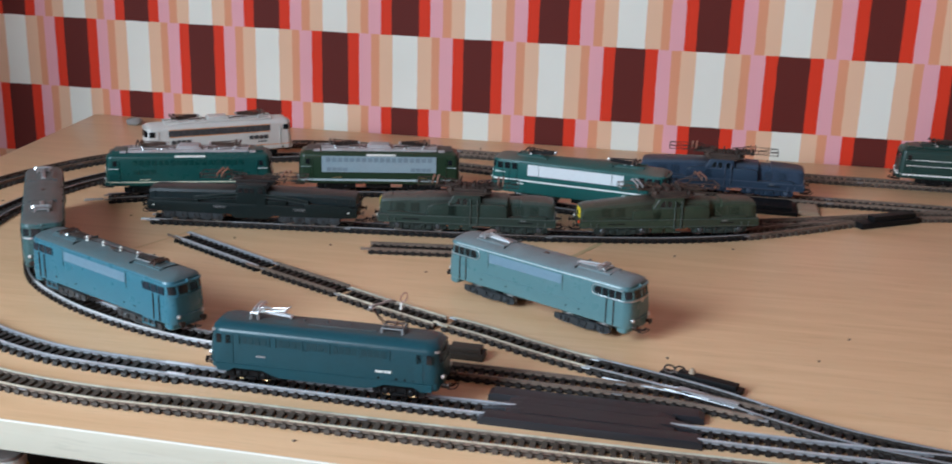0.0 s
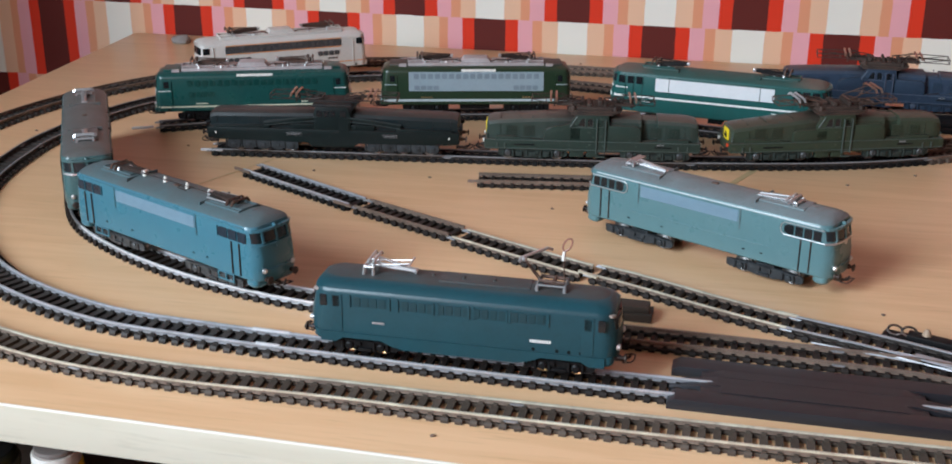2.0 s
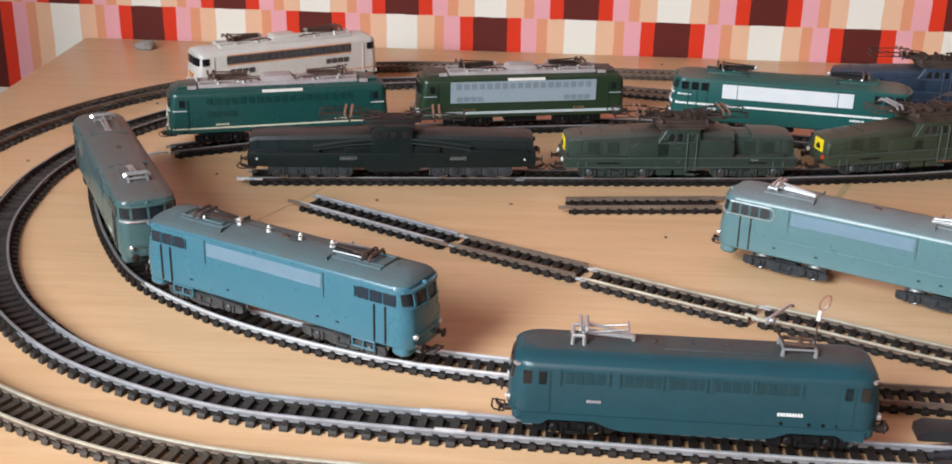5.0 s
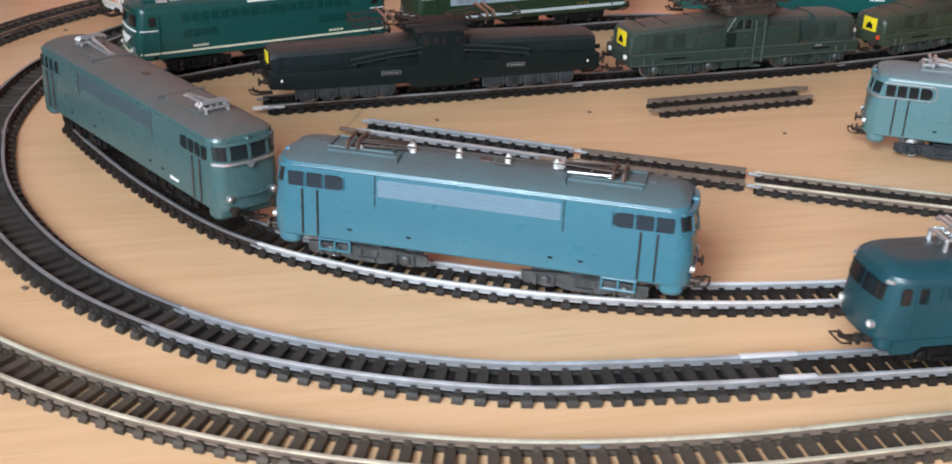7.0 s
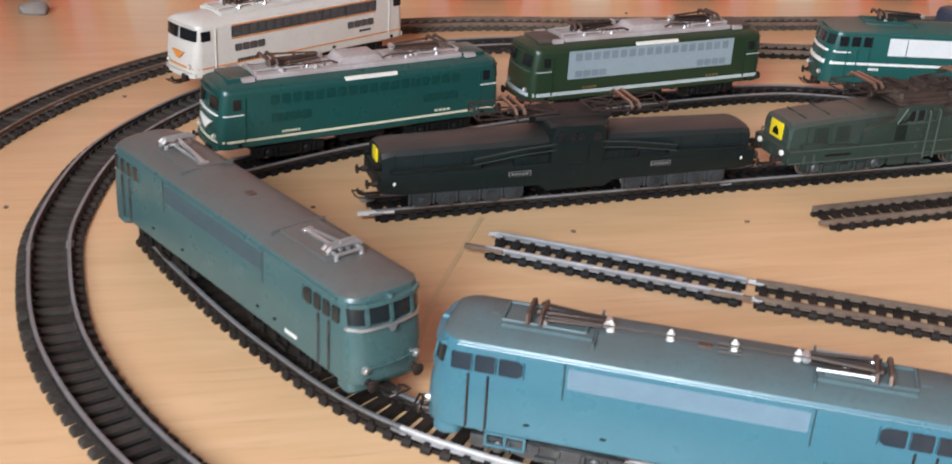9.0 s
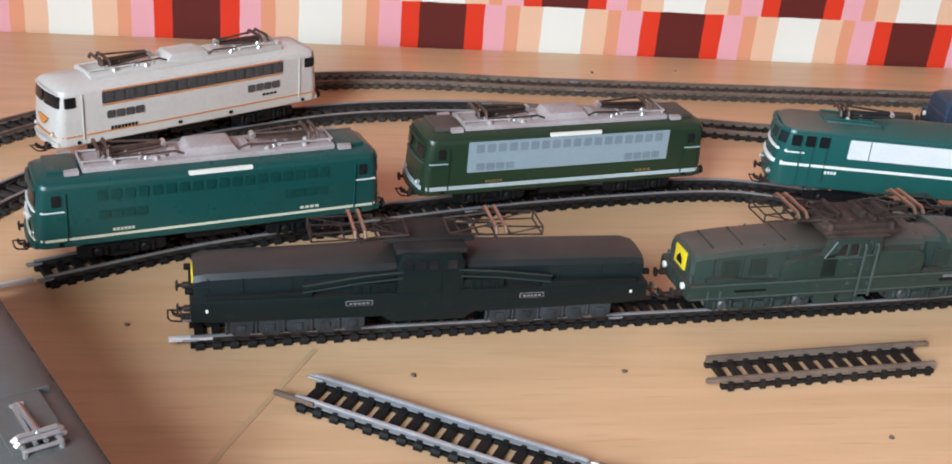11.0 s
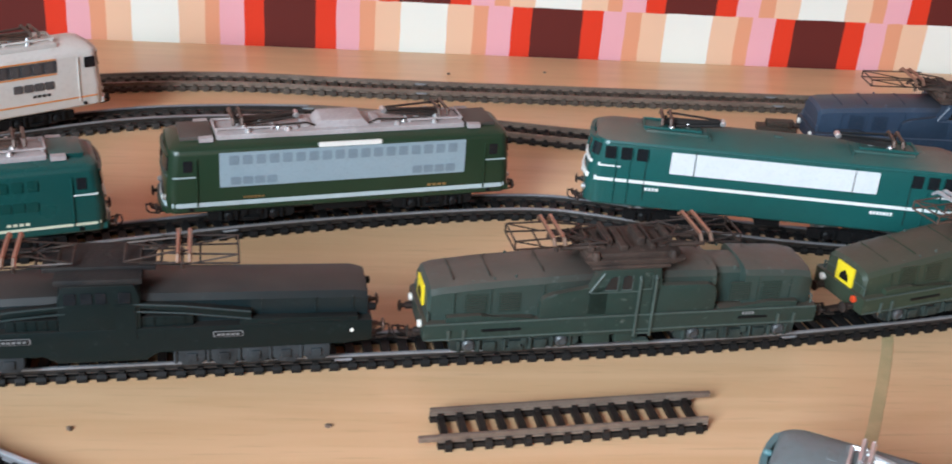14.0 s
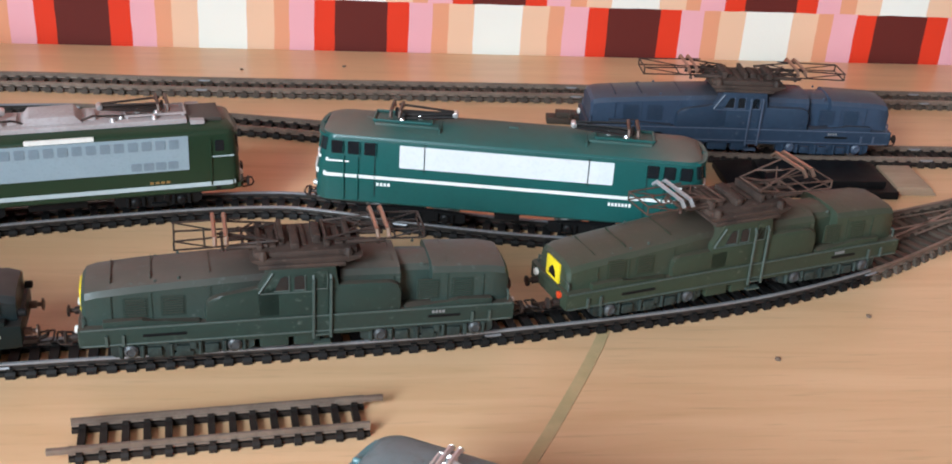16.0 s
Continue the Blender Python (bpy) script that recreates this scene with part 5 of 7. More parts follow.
# ---------------------------------------------------------------- square-cornered locomotives with ribbon windows
def squarecab(x, y, a, label, paint, roof, L=0.163, h=0.0435, style="green", pan=("rust_metal", "rust_metal"), lift=0.0056, raised=0.0):
    ob = loco_at(x, y, a, label, z=RAIL_TOP + raised)
    sh = Shell(L, 0.0165, h, 0.0090, rake=0.0018, bow=0.0022, belt=0.021, r=0.0042, crown=0.0064)
    eave = h - 0.0078
    hw = sh.hw
    part("body", sh.body(False), paint, ob)
    # flat roof in the body colour, with the lighter raised equipment deck
    part("roof", sh.roof(), paint if style != "white" else "white_paint", ob)
    bm = bmesh.new()
    box(bm, -0.0590, 0.0590, -0.0108, 0.0108, h - 0.0016, h + 0.0009, 0.0005)
    part("roof_deck", bm, roof, ob, "dusty grey roof deck" if roof == "grey_roof" else "")
    bm = bmesh.new()
    prism(bm, [(-0.0135, h + 0.0005), (-0.0100, h + 0.0044), (0.0100, h + 0.0044), (0.0135, h + 0.0005)], -0.0078, 0.0078, 0.0007)
    box(bm, 0.0150, 0.0190, -0.0055, 0.0055, h, h + 0.0024, 0.0006)
    box(bm, -0.0190, -0.0150, -0.0055, 0.0055, h, h + 0.0024, 0.0006)
    box(bm, -0.0290, -0.0210, -0.0075, -0.0020, h, h + 0.0022, 0.0008)
    part("roof_housing", bm, roof, ob)
    if style != "white":
        for e in (-1, 1):
            part("roof_end", box(bmesh.new(), *sorted((e * 0.0600, e * (L / 2 - 0.0065))), -0.0098, 0.0098, h - 0.0016, h + 0.0003, 0.0004), "roof_end_brown" if style == "olive" else paint, ob, "sooty brown roof end" if style == "olive" else "")
            for yy in (-0.0108, 0.0108):
                part("corner_plate", prism(bmesh.new(), [(e * 0.0605, h - 0.0016), (e * 0.0605, h + 0.0006), (e * 0.0668, h + 0.0003), (e * 0.0668, h - 0.0016)], yy - 0.0016, yy + 0.0016), roof, ob)
    if style != "white":
        both(ob, "roof_board", "ceramic", -0.013, 0.017, h - 0.0052, h - 0.0032, hw - 0.0009, "white roof-edge board", t=0.0008)
    for s in (-1, 1):
        arm_pantograph(ob, s * 0.046, h + 0.0010, s, pan[0], pan[1], roof, 0.0250, 0.0170, lift)
        bm = bmesh.new()
        for yy in (-0.006, 0.006):
            lathe(bm, [(0.0012, h), (0.0014, h + 0.0012), (0.0008, h + 0.0022)], 10, (s * 0.030, yy, 0))
        part("roof_terminal", bm, "chrome", ob, "bright nickel terminal")
        for xx, yy in ((0.026, -0.0085), (0.0445, -0.0085), (0.026, 0.0085), (0.0445, 0.0085)):
            part("roof_insulator", lathe(bmesh.new(), [(0.0013, h), (0.0016, h + 0.0010), (0.0008, h + 0.0026)], 9, (s * xx, yy, 0)), "chrome", ob)
        roof_rods(ob, [(s * 0.012, -0.006, h + 0.0012), (s * 0.017, -0.006, h + 0.0032), (s * 0.030, -0.0055, h + 0.0024), (s * 0.042, -0.0045, h + 0.0020)], pan[0], 0.0005)
    z0, z1 = (eave - 0.0046, eave + 0.0014) if style == "white" else (eave - 0.0058, eave - 0.0002)
    for e in (-1, 1):
        for y0, y1 in ((-0.0146, -0.0016), (0.0016, 0.0146)) if style == "white" else ((-0.0132, -0.0052), (0.0052, 0.0132)):
            part("windscreen", sh.end_plate(e, y0, y1, z0 - 0.0004, z1), "glass_dark", ob)
        part("visor", sh.end_plate(e, -0.0136, 0.0136, z1 + 0.0008, z1 + 0.0016, 0.0010), paint, ob)
        part("buffer_beam", sh.end_plate(e, -0.0150, 0.0150, 0.0092, 0.0118, 0.0016), paint, ob)
        xa, xb = sorted((e * (L / 2 - 0.0032), e * (L / 2 - 0.0092))) if style == "white" else sorted((e * (L / 2 - 0.0068), e * (L / 2 - 0.0108)))
        both(ob, "cab_window", "glass_dark", xa, xb, z0 - 0.0003, z1 - 0.0005, hw, t=0.0004)
        xr = e * (L / 2 - 0.0128)
        for s in (-1, 1):
            bm = bmesh.new()
            rod(bm, (xr, s * (hw + 0.0004), 0.0125), (xr, s * (hw + 0.0004), z1), 0.0004, 5)
            part("handrail", bm, paint, ob)
        for yy in (-0.0105, 0.0105):
            lamp(ob, sh, e, yy, 0.0155, 0.0014)
    # upper ribbon of windows and lower louvres
    x0, x1, n = -0.055, 0.055, 18
    wz0, wz1 = eave - 0.0050, eave - 0.0002
    if style == "white":
        wz0, wz1 = eave - 0.0048, eave + 0.0006
    if style == "olive":
        wz0, wz1 = eave - 0.0036, eave + 0.0010
    dark = {"green": "glass_green", "olive": "blue_grille_dark", "white": "window_grey", "train": "train_green"}[style]
    if style == "olive":
        both(ob, "grille_panel", "blue_grille", x0 - 0.0035, x1 + 0.0035, 0.0212, wz1 + 0.0014, hw, "long pale grey-blue grille panel", t=0.0003)
    if style == "white":
        both(ob, "window_band", "grey_plastic", x0 - 0.001, x1 + 0.001, wz0 - 0.0006, wz1 + 0.0006, hw, "dark ribbon window band", t=0.0002)
        for zz in (wz0 - 0.0016, wz1 + 0.0009):
            both(ob, "orange_band", "orange_line", x0 - 0.001, x1 + 0.001, zz, zz + 0.0007, hw, "thin orange line", t=0.0003)
    w = (x1 - x0) / n
    if style != "train":
        for i in range(n):
            both(ob, "side_window", dark, x0 + i * w + w * 0.14, x0 + (i + 1) * w - w * 0.14, wz0, wz1, hw, t=0.0005)
        for base in ((x0 + 0.001, x0 + 0.023), (x1 - 0.023, x1 - 0.001)):
            m = 4
            ww = (base[1] - base[0]) / m
            for i in range(m):
                both(ob, "louvre", dark, base[0] + i * ww + 0.0004, base[0] + (i + 1) * ww - 0.0004, wz0 - 0.0092 - 0.0006 * (style == "olive"), wz0 - 0.0050 - 0.0010 * (style == "olive"), hw, t=0.0005)
    band = {"green": ("cream_line", 0.0125, 0.0137), "olive": ("pale_blue_line", 0.0120, 0.0141), "white": ("orange_line", 0.0142, 0.0149), "train": ("white_line", 0.0125, 0.0140)}[style]
    both(ob, "waist_band", band[0], -L / 2 + 0.003, L / 2 - 0.003, band[1], band[2], hw, "narrow painted side band", t=0.0003)
    for e in (-1, 1):
        part("nose_band", sh.end_plate(e, -0.0160, 0.0160, band[1], band[2], 0.0004), band[0], ob)
        if style in ("green", "olive"):
            part("nose_line", sh.end_plate(e, -0.0160, 0.0160, eave - 0.0092, eave - 0.0084, 0.0004), "white_line" if style == "green" else "moss_edge", ob)
            both(ob, "cab_line", "white_line" if style == "green" else "pale_blue_line", *sorted((e * (L / 2 - 0.0020), e * (L / 2 - 0.0125))), eave - 0.0091, eave - 0.0085, hw, t=0.0004)
        both(ob, "port", "black_plastic", *sorted((e * (L / 2 - 0.0090), e * (L / 2 - 0.0110))), 0.0100, 0.0118, hw, t=0.0004)
    if style == "train":
        for zz in (0.0232, 0.0296):
            both(ob, "white_band", "white_line", -L / 2 + 0.006, L / 2 - 0.006, zz, zz + 0.0007, hw, "thin white line", t=0.0003)
    if style == "green":
        for e in (-1, 1):
            part("nose_badge", sh.end_plate(e, -0.0085, 0.0085, 0.0175, 0.0225, 0.0005, 0.15), "white_line", ob, "white arrowhead nose emblem")
    if style == "white":
        for e in (-1, 1):
            part("nose_badge", sh.end_plate(e, -0.0060, 0.0060, 0.0190, 0.0230, 0.0005, 0.2), "orange_line", ob, "orange arrowhead nose emblem")
        writing(ob, -0.052, -0.036, 0.0150, 0.0168, hw, "black_plastic", 8)
        writing(ob, 0.042, 0.052, 0.0180, 0.0194, hw, "black_plastic", 4)
        both(ob, "port", "black_plastic", -0.012, -0.0095, 0.0108, 0.0125, hw, t=0.0003)
        both(ob, "port", "black_plastic", 0.020, 0.0225, 0.0108, 0.0125, hw, t=0.0003)
    elif style != "train":
        writing(ob, -0.048, -0.038, 0.0150, 0.0162, hw, "cream_line" if style == "green" else "brass", 6)
        writing(ob, 0.040, 0.050, 0.0150, 0.0162, hw, "cream_line" if style == "green" else "brass", 4)
    running_gear(ob, L, 0.044, 0.0105, frame="black_plastic", drop=raised)
    return ob, sh


squarecab(-0.3122, 1.2988, 17.6, "glossy bottle-green model locomotive with grey roof and cream band", "green_paint", "grey_roof", L=0.161, raised=0.0013)
squarecab(-0.130, 1.3605, 12.9, "olive-green model locomotive with pale grey-blue window grille", "olive_paint", "grey_roof", style="olive", pan=("dark_metal", "rust_metal"))
squarecab(-0.3350, 1.4315, 32.7, "ivory-white model locomotive with orange lines and dark windows", "white_paint", "white_paint", L=0.160, style="white", raised=0.0012)
for k in range(2):
    ob, sh = squarecab(0.496 + 0.180 * k, 1.536, 0, "dark green model locomotive with thin white lines on the rear track", "train_green", "train_green", style="train", pan=("dark_metal", "dark_metal"))


# ---------------------------------------------------------------- dark teal locomotive on the front track
def bent_pantograph(ob, h):
    """Half-raised pantograph with a twisted head: low stand, thin arm, shoe turned askew, bent wire loop on its sleeve."""
    bm = bmesh.new()
    for b in (-0.0055, 0.0055):
        for a in (0.0375, 0.0515):
            rod(bm, (a, b, h - 0.0008), (a, b, h + 0.0026), 0.0011, 7, 0.0008)
        rod(bm, (0.0375, b, h + 0.0024), (0.0515, b, h + 0.0024), 0.0006, 5)
    for a in (0.0375, 0.0515):
        rod(bm, (a, -0.0055, h + 0.0024), (a, 0.0055, h + 0.0024), 0.0007, 5)
    pan = part("pantograph", bm, "plate_grey", ob, "half-raised pantograph with a twisted head")
    bm = bmesh.new()
    for b in (-0.0030, 0.0030):
        rod(bm, (0.0510, b, h + 0.0034), (0.0380, b, h + 0.0040), 0.0009, 6)
    rod(bm, (0.0455, -0.0040, h + 0.0036), (0.0455, 0.0040, h + 0.0036), 0.0011, 6)
    part("lower_arm", bm, "rust_metal", pan)
    bm = bmesh.new()
    for b in (-0.0024, 0.0010):
        rod(bm, (0.0380, b, h + 0.0040), (0.0300, -0.0055, h + 0.0164), 0.00045, 5)
    part("upper_arm", bm, "rust_metal", pan)
    bm = bmesh.new()
    pts = [(0.0282, -0.0074, h + 0.0148), (0.0300, -0.0055, h + 0.0168), (0.0405, 0.0075, h + 0.0176), (0.0425, 0.0098, h + 0.0160)]
    for p, q in zip(pts, pts[1:]):
        rod(bm, p, q, 0.0008, 6)
    rod(bm, (0.0288, -0.0045, h + 0.0158), (0.0318, -0.0072, h + 0.0164), 0.0011, 6)
    part("contact_strip", bm, "chrome", pan, "bright contact shoe turned askew")
    bm = bmesh.new()
    rod(bm, (0.0510, -0.0030, h + 0.0034), (0.0503, -0.0060, h + 0.0172), 0.00035, 5)
    part("wire", bm, "rust_metal", pan)
    bm = bmesh.new()
    rod(bm, (0.0503, -0.0060, h + 0.0172), (0.0507, -0.0060, h + 0.0220), 0.0010, 7, 0.0008)
    part("sleeve", bm, "ceramic", pan, "white sleeve")
    bm = bmesh.new()
    ring = [(0.0522 + 0.0020 * math.cos(u) + 0.0012 * math.sin(u), -0.0060, h + 0.0256 + 0.0034 * math.sin(u)) for u in (k * math.pi / 6 for k in range(12))]
    for p, q in zip(ring, ring[1:] + ring[:1]):
        rod(bm, p, q, 0.0005, 5)
    part("wire_loop", bm, "red_dull", pan, "bent dull red wire loop")


def skirted(x, y, a, label):
    ob = loco_at(x, y, a, label, z=RAIL_TOP + 0.0024)
    L, h = 0.1575, 0.0410
    sh = Shell(L, 0.0165, h, 0.0110, rake=0.0022, bow=0.0024, belt=0.0205, r=0.0072)
    hw = sh.hw
    part("body", sh.body(), "teal_dark", ob)
    part("roof_edge", sh.roof(0, 4), "teal_dark", ob)
    part("roof", sh.roof(3), "teal_dark_roof", ob, "dusty brown-black roof")
    # deep skirt between the bogies, cut away in arches over them
    for s in (-1, 1):
        prof = [(-0.074, 0.0115), (0.074, 0.0115), (0.074, 0.0060), (0.066, 0.0060), (0.062, 0.0085), (0.042, 0.0085), (0.036, 0.0060), (0.030, 0.0045),
                (-0.030, 0.0045), (-0.036, 0.0060), (-0.042, 0.0085), (-0.062, 0.0085), (-0.066, 0.0060), (-0.074, 0.0060)]
        bm = bmesh.new()
        prism(bm, prof, *sorted((s * (hw - 0.0012), s * (hw + 0.0001))))
        part("skirt", bm, "teal_dark", ob)
    z0, z1 = sh.eave - 0.0060, sh.eave - 0.0010
    for x0, n in ((-0.056, 4), (-0.0305, 4), (-0.012, 4), (0.0065, 4), (0.026, 4)):
        w = 0.0044
        for s in (-1, 1):
            bm = plate(x0 - 0.0004, x0 + n * w + 0.0002, z0 - 0.0004, z1 + 0.0004, hw, s, 0.0002)
            f = part("window_strip", bm, "teal_dark", ob, smooth=False)
            for xx in (x0 - 0.0018, x0 + n * w + 0.0016):
                part("pilaster", plate(xx - 0.0006, xx + 0.0006, z0 - 0.0012, z1 + 0.0010, hw, s, 0.0006), "teal_dark", ob, smooth=False)
            for i in range(n):
                part("side_window", plate(x0 + i * w + 0.0005, x0 + (i + 1) * w - 0.0005, z0, z1, hw + 0.0002, s, 0.0003), "glass_teal", f, smooth=False)
    for e in (-1, 1):
        for k in (0.0050, 0.0118):
            a0, b0 = sorted((e * (L / 2 - k), e * (L / 2 - k - 0.0036)))
            both(ob, "cab_window", "glass_dark", a0, b0, z0 - 0.0012, z1, hw, t=0.0004)
        a0, b0 = sorted((e * (L / 2 - 0.0108), e * (L / 2 - 0.0168)))
        both(ob, "door", "teal_dark", a0, b0, 0.0125, sh.eave - 0.0004, hw, t=0.0004)
        for y0, y1 in ((-0.0120, -0.0010), (0.0010, 0.0120)):
            part("windscreen", sh.end_plate(e, y0, y1, z0 - 0.0010, z1), "glass_dark", ob)
        for yy in (-0.0105, 0.0105):
            lamp(ob, sh, e, yy, 0.0160, 0.0018)
        for yy in (-0.013, 0.013):
            part("lamp_bracket", sh.end_plate(e, yy - 0.001, yy + 0.001, sh.eave - 0.0002, sh.eave + 0.0012, 0.0012), "chrome", ob, "bright nickel lamp bracket")
    writing(ob, -0.046, -0.0395, 0.0180, 0.0192, hw, "grey_roof", bars=6)
    writing(ob, 0.036, 0.047, 0.0168, 0.0184, hw, bars=9)
    for xx in (0.038, 0.050, 0.056, 0.062):
        for s in (-1, 1):
            bm = bmesh.new()
            lathe(bm, [(0.0009, s * (hw - 0.0003)), (0.0009, s * (hw + 0.0002))], 10, (xx, 0, 0.0132), "y")
            part("port", bm, "black_plastic", ob)
    running_gear(ob, L, 0.0510, 0.0085, 0.0058, half=0.0140, wheel="brass", drop=0.0024)
    half_pantograph(ob, -0.0505, h - 0.0004, 1, "chrome", "chrome", 0.024, 0.015, 0.0066, 0.0016)
    bm = bmesh.new()
    for b in (-0.0034, 0.0034):
        rod(bm, (-0.0490, b, h + 0.0040), (-0.0290, b * 0.7, h + 0.0062), 0.00045, 5)
    rod(bm, (-0.0290, -0.0060, h + 0.0062), (-0.0290, 0.0060, h + 0.0062), 0.0006, 5)
    part("pantograph_arm", bm, "chrome", ob, "thin bright pantograph arm")
    bent_pantograph(ob, h)
    for xx in (-0.018, -0.002, 0.014):
        part("roof_stud", box(bmesh.new(), xx, xx + 0.0014, -0.0012, 0.0012, h - 0.0004, h + 0.0010, 0.0003), "teal_dark_roof", ob)
    part("roof_hatch", box(bmesh.new(), -0.013, 0.034, -0.0062, 0.0062, h - 0.0020, h + 0.0002, 0.0003), "teal_dark_roof", ob)


skirted(-0.0440, 0.8930, -1.3, "dark teal model locomotive with silver pantographs on the front track")


# ---------------------------------------------------------------- centre-cab locomotives
def hood(bm, stations, c=0.0045):
    """A long bonnet: chamfered cross sections (x, half width, base, top) set one behind another."""
    rings = []
    for x, w, z0, z1 in stations:
        m = z1 - c * 0.75
        rings.append([(x, -w, z0), (x, -w, m), (x, -w + c * 0.35, m + c * 0.5), (x, -w + c, z1), (x, 0, z1 + 0.0004), (x, w - c, z1), (x, w - c * 0.35, m + c * 0.5), (x, w, m), (x, w, z0)])
    return loft(bm, rings)


def roof_lattice(ob, z, arms, shoe, out=0.047, lifts=(0.0062, 0.0062)):
    """Two long lattice pantographs lying end to end over the cab, their open frames reaching out over the bonnets."""
    for s in (-1, 1):
        p = pantograph(ob, s * 0.022, z, -s, arms, shoe[s > 0], 0.026, 0.025, lifts[s > 0], "folded lattice pantograph with copper strips", 0.0042, 0.0062)
        bm = bmesh.new()
        r = 0.0004
        for b in (-1, 1):
            rod(bm, (s * 0.020, b * 0.0070, z + 0.0020), (s * out, b * 0.0078, z + 0.0016), r, 5)
            rod(bm, (s * 0.022, b * 0.0070, z + 0.0062), (s * out, b * 0.0078, z + 0.0052), r, 5)
            rod(bm, (s * out, b * 0.0078, z + 0.0016), (s * out, b * 0.0078, z + 0.0052), r, 5)
            rod(bm, (s * 0.033, b * 0.0074, z + 0.0018), (s * out, b * 0.0078, z + 0.0052), r * 0.8, 5)
        for xx, zz in ((out, 0.0016), (out, 0.0052), (0.036, 0.0018)):
            rod(bm, (s * xx, -0.0078, z + zz), (s * xx, 0.0078, z + zz), r, 5)
        part("outer_frame", bm, arms, p)


def centre_cab(x, y, a, label, paint, L=0.170, nose_plate=True, seed=1, pan="dark_metal", worn="moss_edge"):
    ob = loco_at(x, y, a, label)
    hw = 0.0162
    bonnet = {"moss_paint": "hood_moss", "moss_paint_b": "hood_olive", "navy_paint": "hood_navy"}[paint]
    bm = bmesh.new()
    prof = [(-L / 2, 0.0172), (-L / 2, 0.0098), (-L / 2 + 0.004, 0.0096), (-0.029, 0.0100), (-0.025, 0.0084), (0.025, 0.0084), (0.029, 0.0100), (L / 2 - 0.004, 0.0096), (L / 2, 0.0098), (L / 2, 0.0172)]
    prism(bm, prof, -hw, hw, 0.0006)
    part("frame", bm, paint, ob)
    for s in (-1, 1):
        # pale rods paint the highlights along the frame's upper and lower edges
        bm = bmesh.new()
        rod(bm, (-L / 2 + 0.001, s * hw, 0.0170), (L / 2 - 0.001, s * hw, 0.0170), 0.0004, 5)
        rod(bm, (-L / 2 + 0.001, s * hw, 0.0102), (L / 2 - 0.001, s * hw, 0.0102), 0.0004, 5)
        part("sill_edge", bm, worn, ob)
        for x0, x1 in ((-0.0600, -0.0440), (0.0480, 0.0610)):
            bm = plate(x0, x1, 0.0130, 0.0140, hw, s, 0.0004, 0.0005, 0.0005, 0.0002)
            part("valve_slot", bm, "black_plastic", ob)
        for u in (-L / 2 + 0.010, -L / 2 + 0.016, L / 2 - 0.010, L / 2 - 0.017):
            part("frame_bracket", box(bmesh.new(), u - 0.0005, u + 0.0005, *sorted((s * (hw - 0.0004), s * (hw + 0.0008))), 0.0098, 0.0145), worn, ob)
    sag = 0.0030 if seed == 2 else 0.0
    for e in (-1, 1):
        bm = bmesh.new()
        if e < 0:
            st = [(-0.012, 0.0130, 0.0165, 0.0356), (-0.034, 0.0131, 0.0165, 0.0346 - sag * 0.4), (-0.060, 0.0131, 0.0165, 0.0332 - sag * 0.8), (-L / 2 + 0.007, 0.0129, 0.0165, 0.0318 - sag), (-L / 2 + 0.0032, 0.0125, 0.0165, 0.0308 - sag), (-L / 2 + 0.0018, 0.0114, 0.0165, 0.0290 - sag)]
        else:
            st = [(0.014, 0.0130, 0.0165, 0.0352), (0.0372, 0.0131, 0.0165, 0.0348), (0.0376, 0.0088, 0.0165, 0.0338), (0.0495, 0.0088, 0.0165, 0.0334), (0.0499, 0.0131, 0.0165, 0.0342),
                  (L / 2 - 0.010, 0.0130, 0.0165, 0.0332), (L / 2 - 0.0035, 0.0126, 0.0165, 0.0318), (L / 2 - 0.0018, 0.0114, 0.0165, 0.0292)]
        hood(bm, st, 0.0042)
        h = part("hood", bm, bonnet, ob, "weathered bonnet with sooty top")
        # seams over the bonnet, louvre doors and ribs on its sides
        for u, top in ((0.0345, 0.0346), (0.0560, 0.0336), (0.0705, 0.0326)):
            top -= sag * (u - 0.012) / 0.060 if e < 0 else 0.0
            bm = bmesh.new()
            for k in (-1, 1):
                box(bm, *sorted((e * u, e * (u + 0.0003))), *sorted((k * 0.0128, k * 0.0134)), 0.0185, top - 0.0036)
            box(bm, *sorted((e * u, e * (u + 0.0003))), -0.0088, 0.0088, top - 0.0004, top + 0.0005)
            part("hood_seam", bm, paint, h)
        for u0, u1 in ((0.0440, 0.0530), (0.0575, 0.0665)):
            for s in (-1, 1):
                bm = plate(*sorted((e * u0, e * u1)), 0.0196, 0.0282, 0.0130, s, 0.0003)
                for r in range(7):
                    zz = 0.0204 + r * 0.00105
                    box(bm, *sorted((e * (u0 + 0.0008), e * (u1 - 0.0008))), *sorted((s * 0.0128, s * 0.0137)), zz, zz + 0.0005)
                part("louvre", bm, paint, h, smooth=False)
        bm = bmesh.new()
        for k in range(4):
            for s in (-1, 1):
                lathe(bm, [(0.0006, 0.0), (0.0006, 0.0008), (0.0003, 0.0011)], 6, (e * (0.046 + 0.0085 * k), s * 0.0100, 0.0342 - 0.0009 * k - 0.0009 - (sag * (0.55 + 0.14 * k) if e < 0 else 0.0)))
        part("lifting_stud", bm, worn, h)
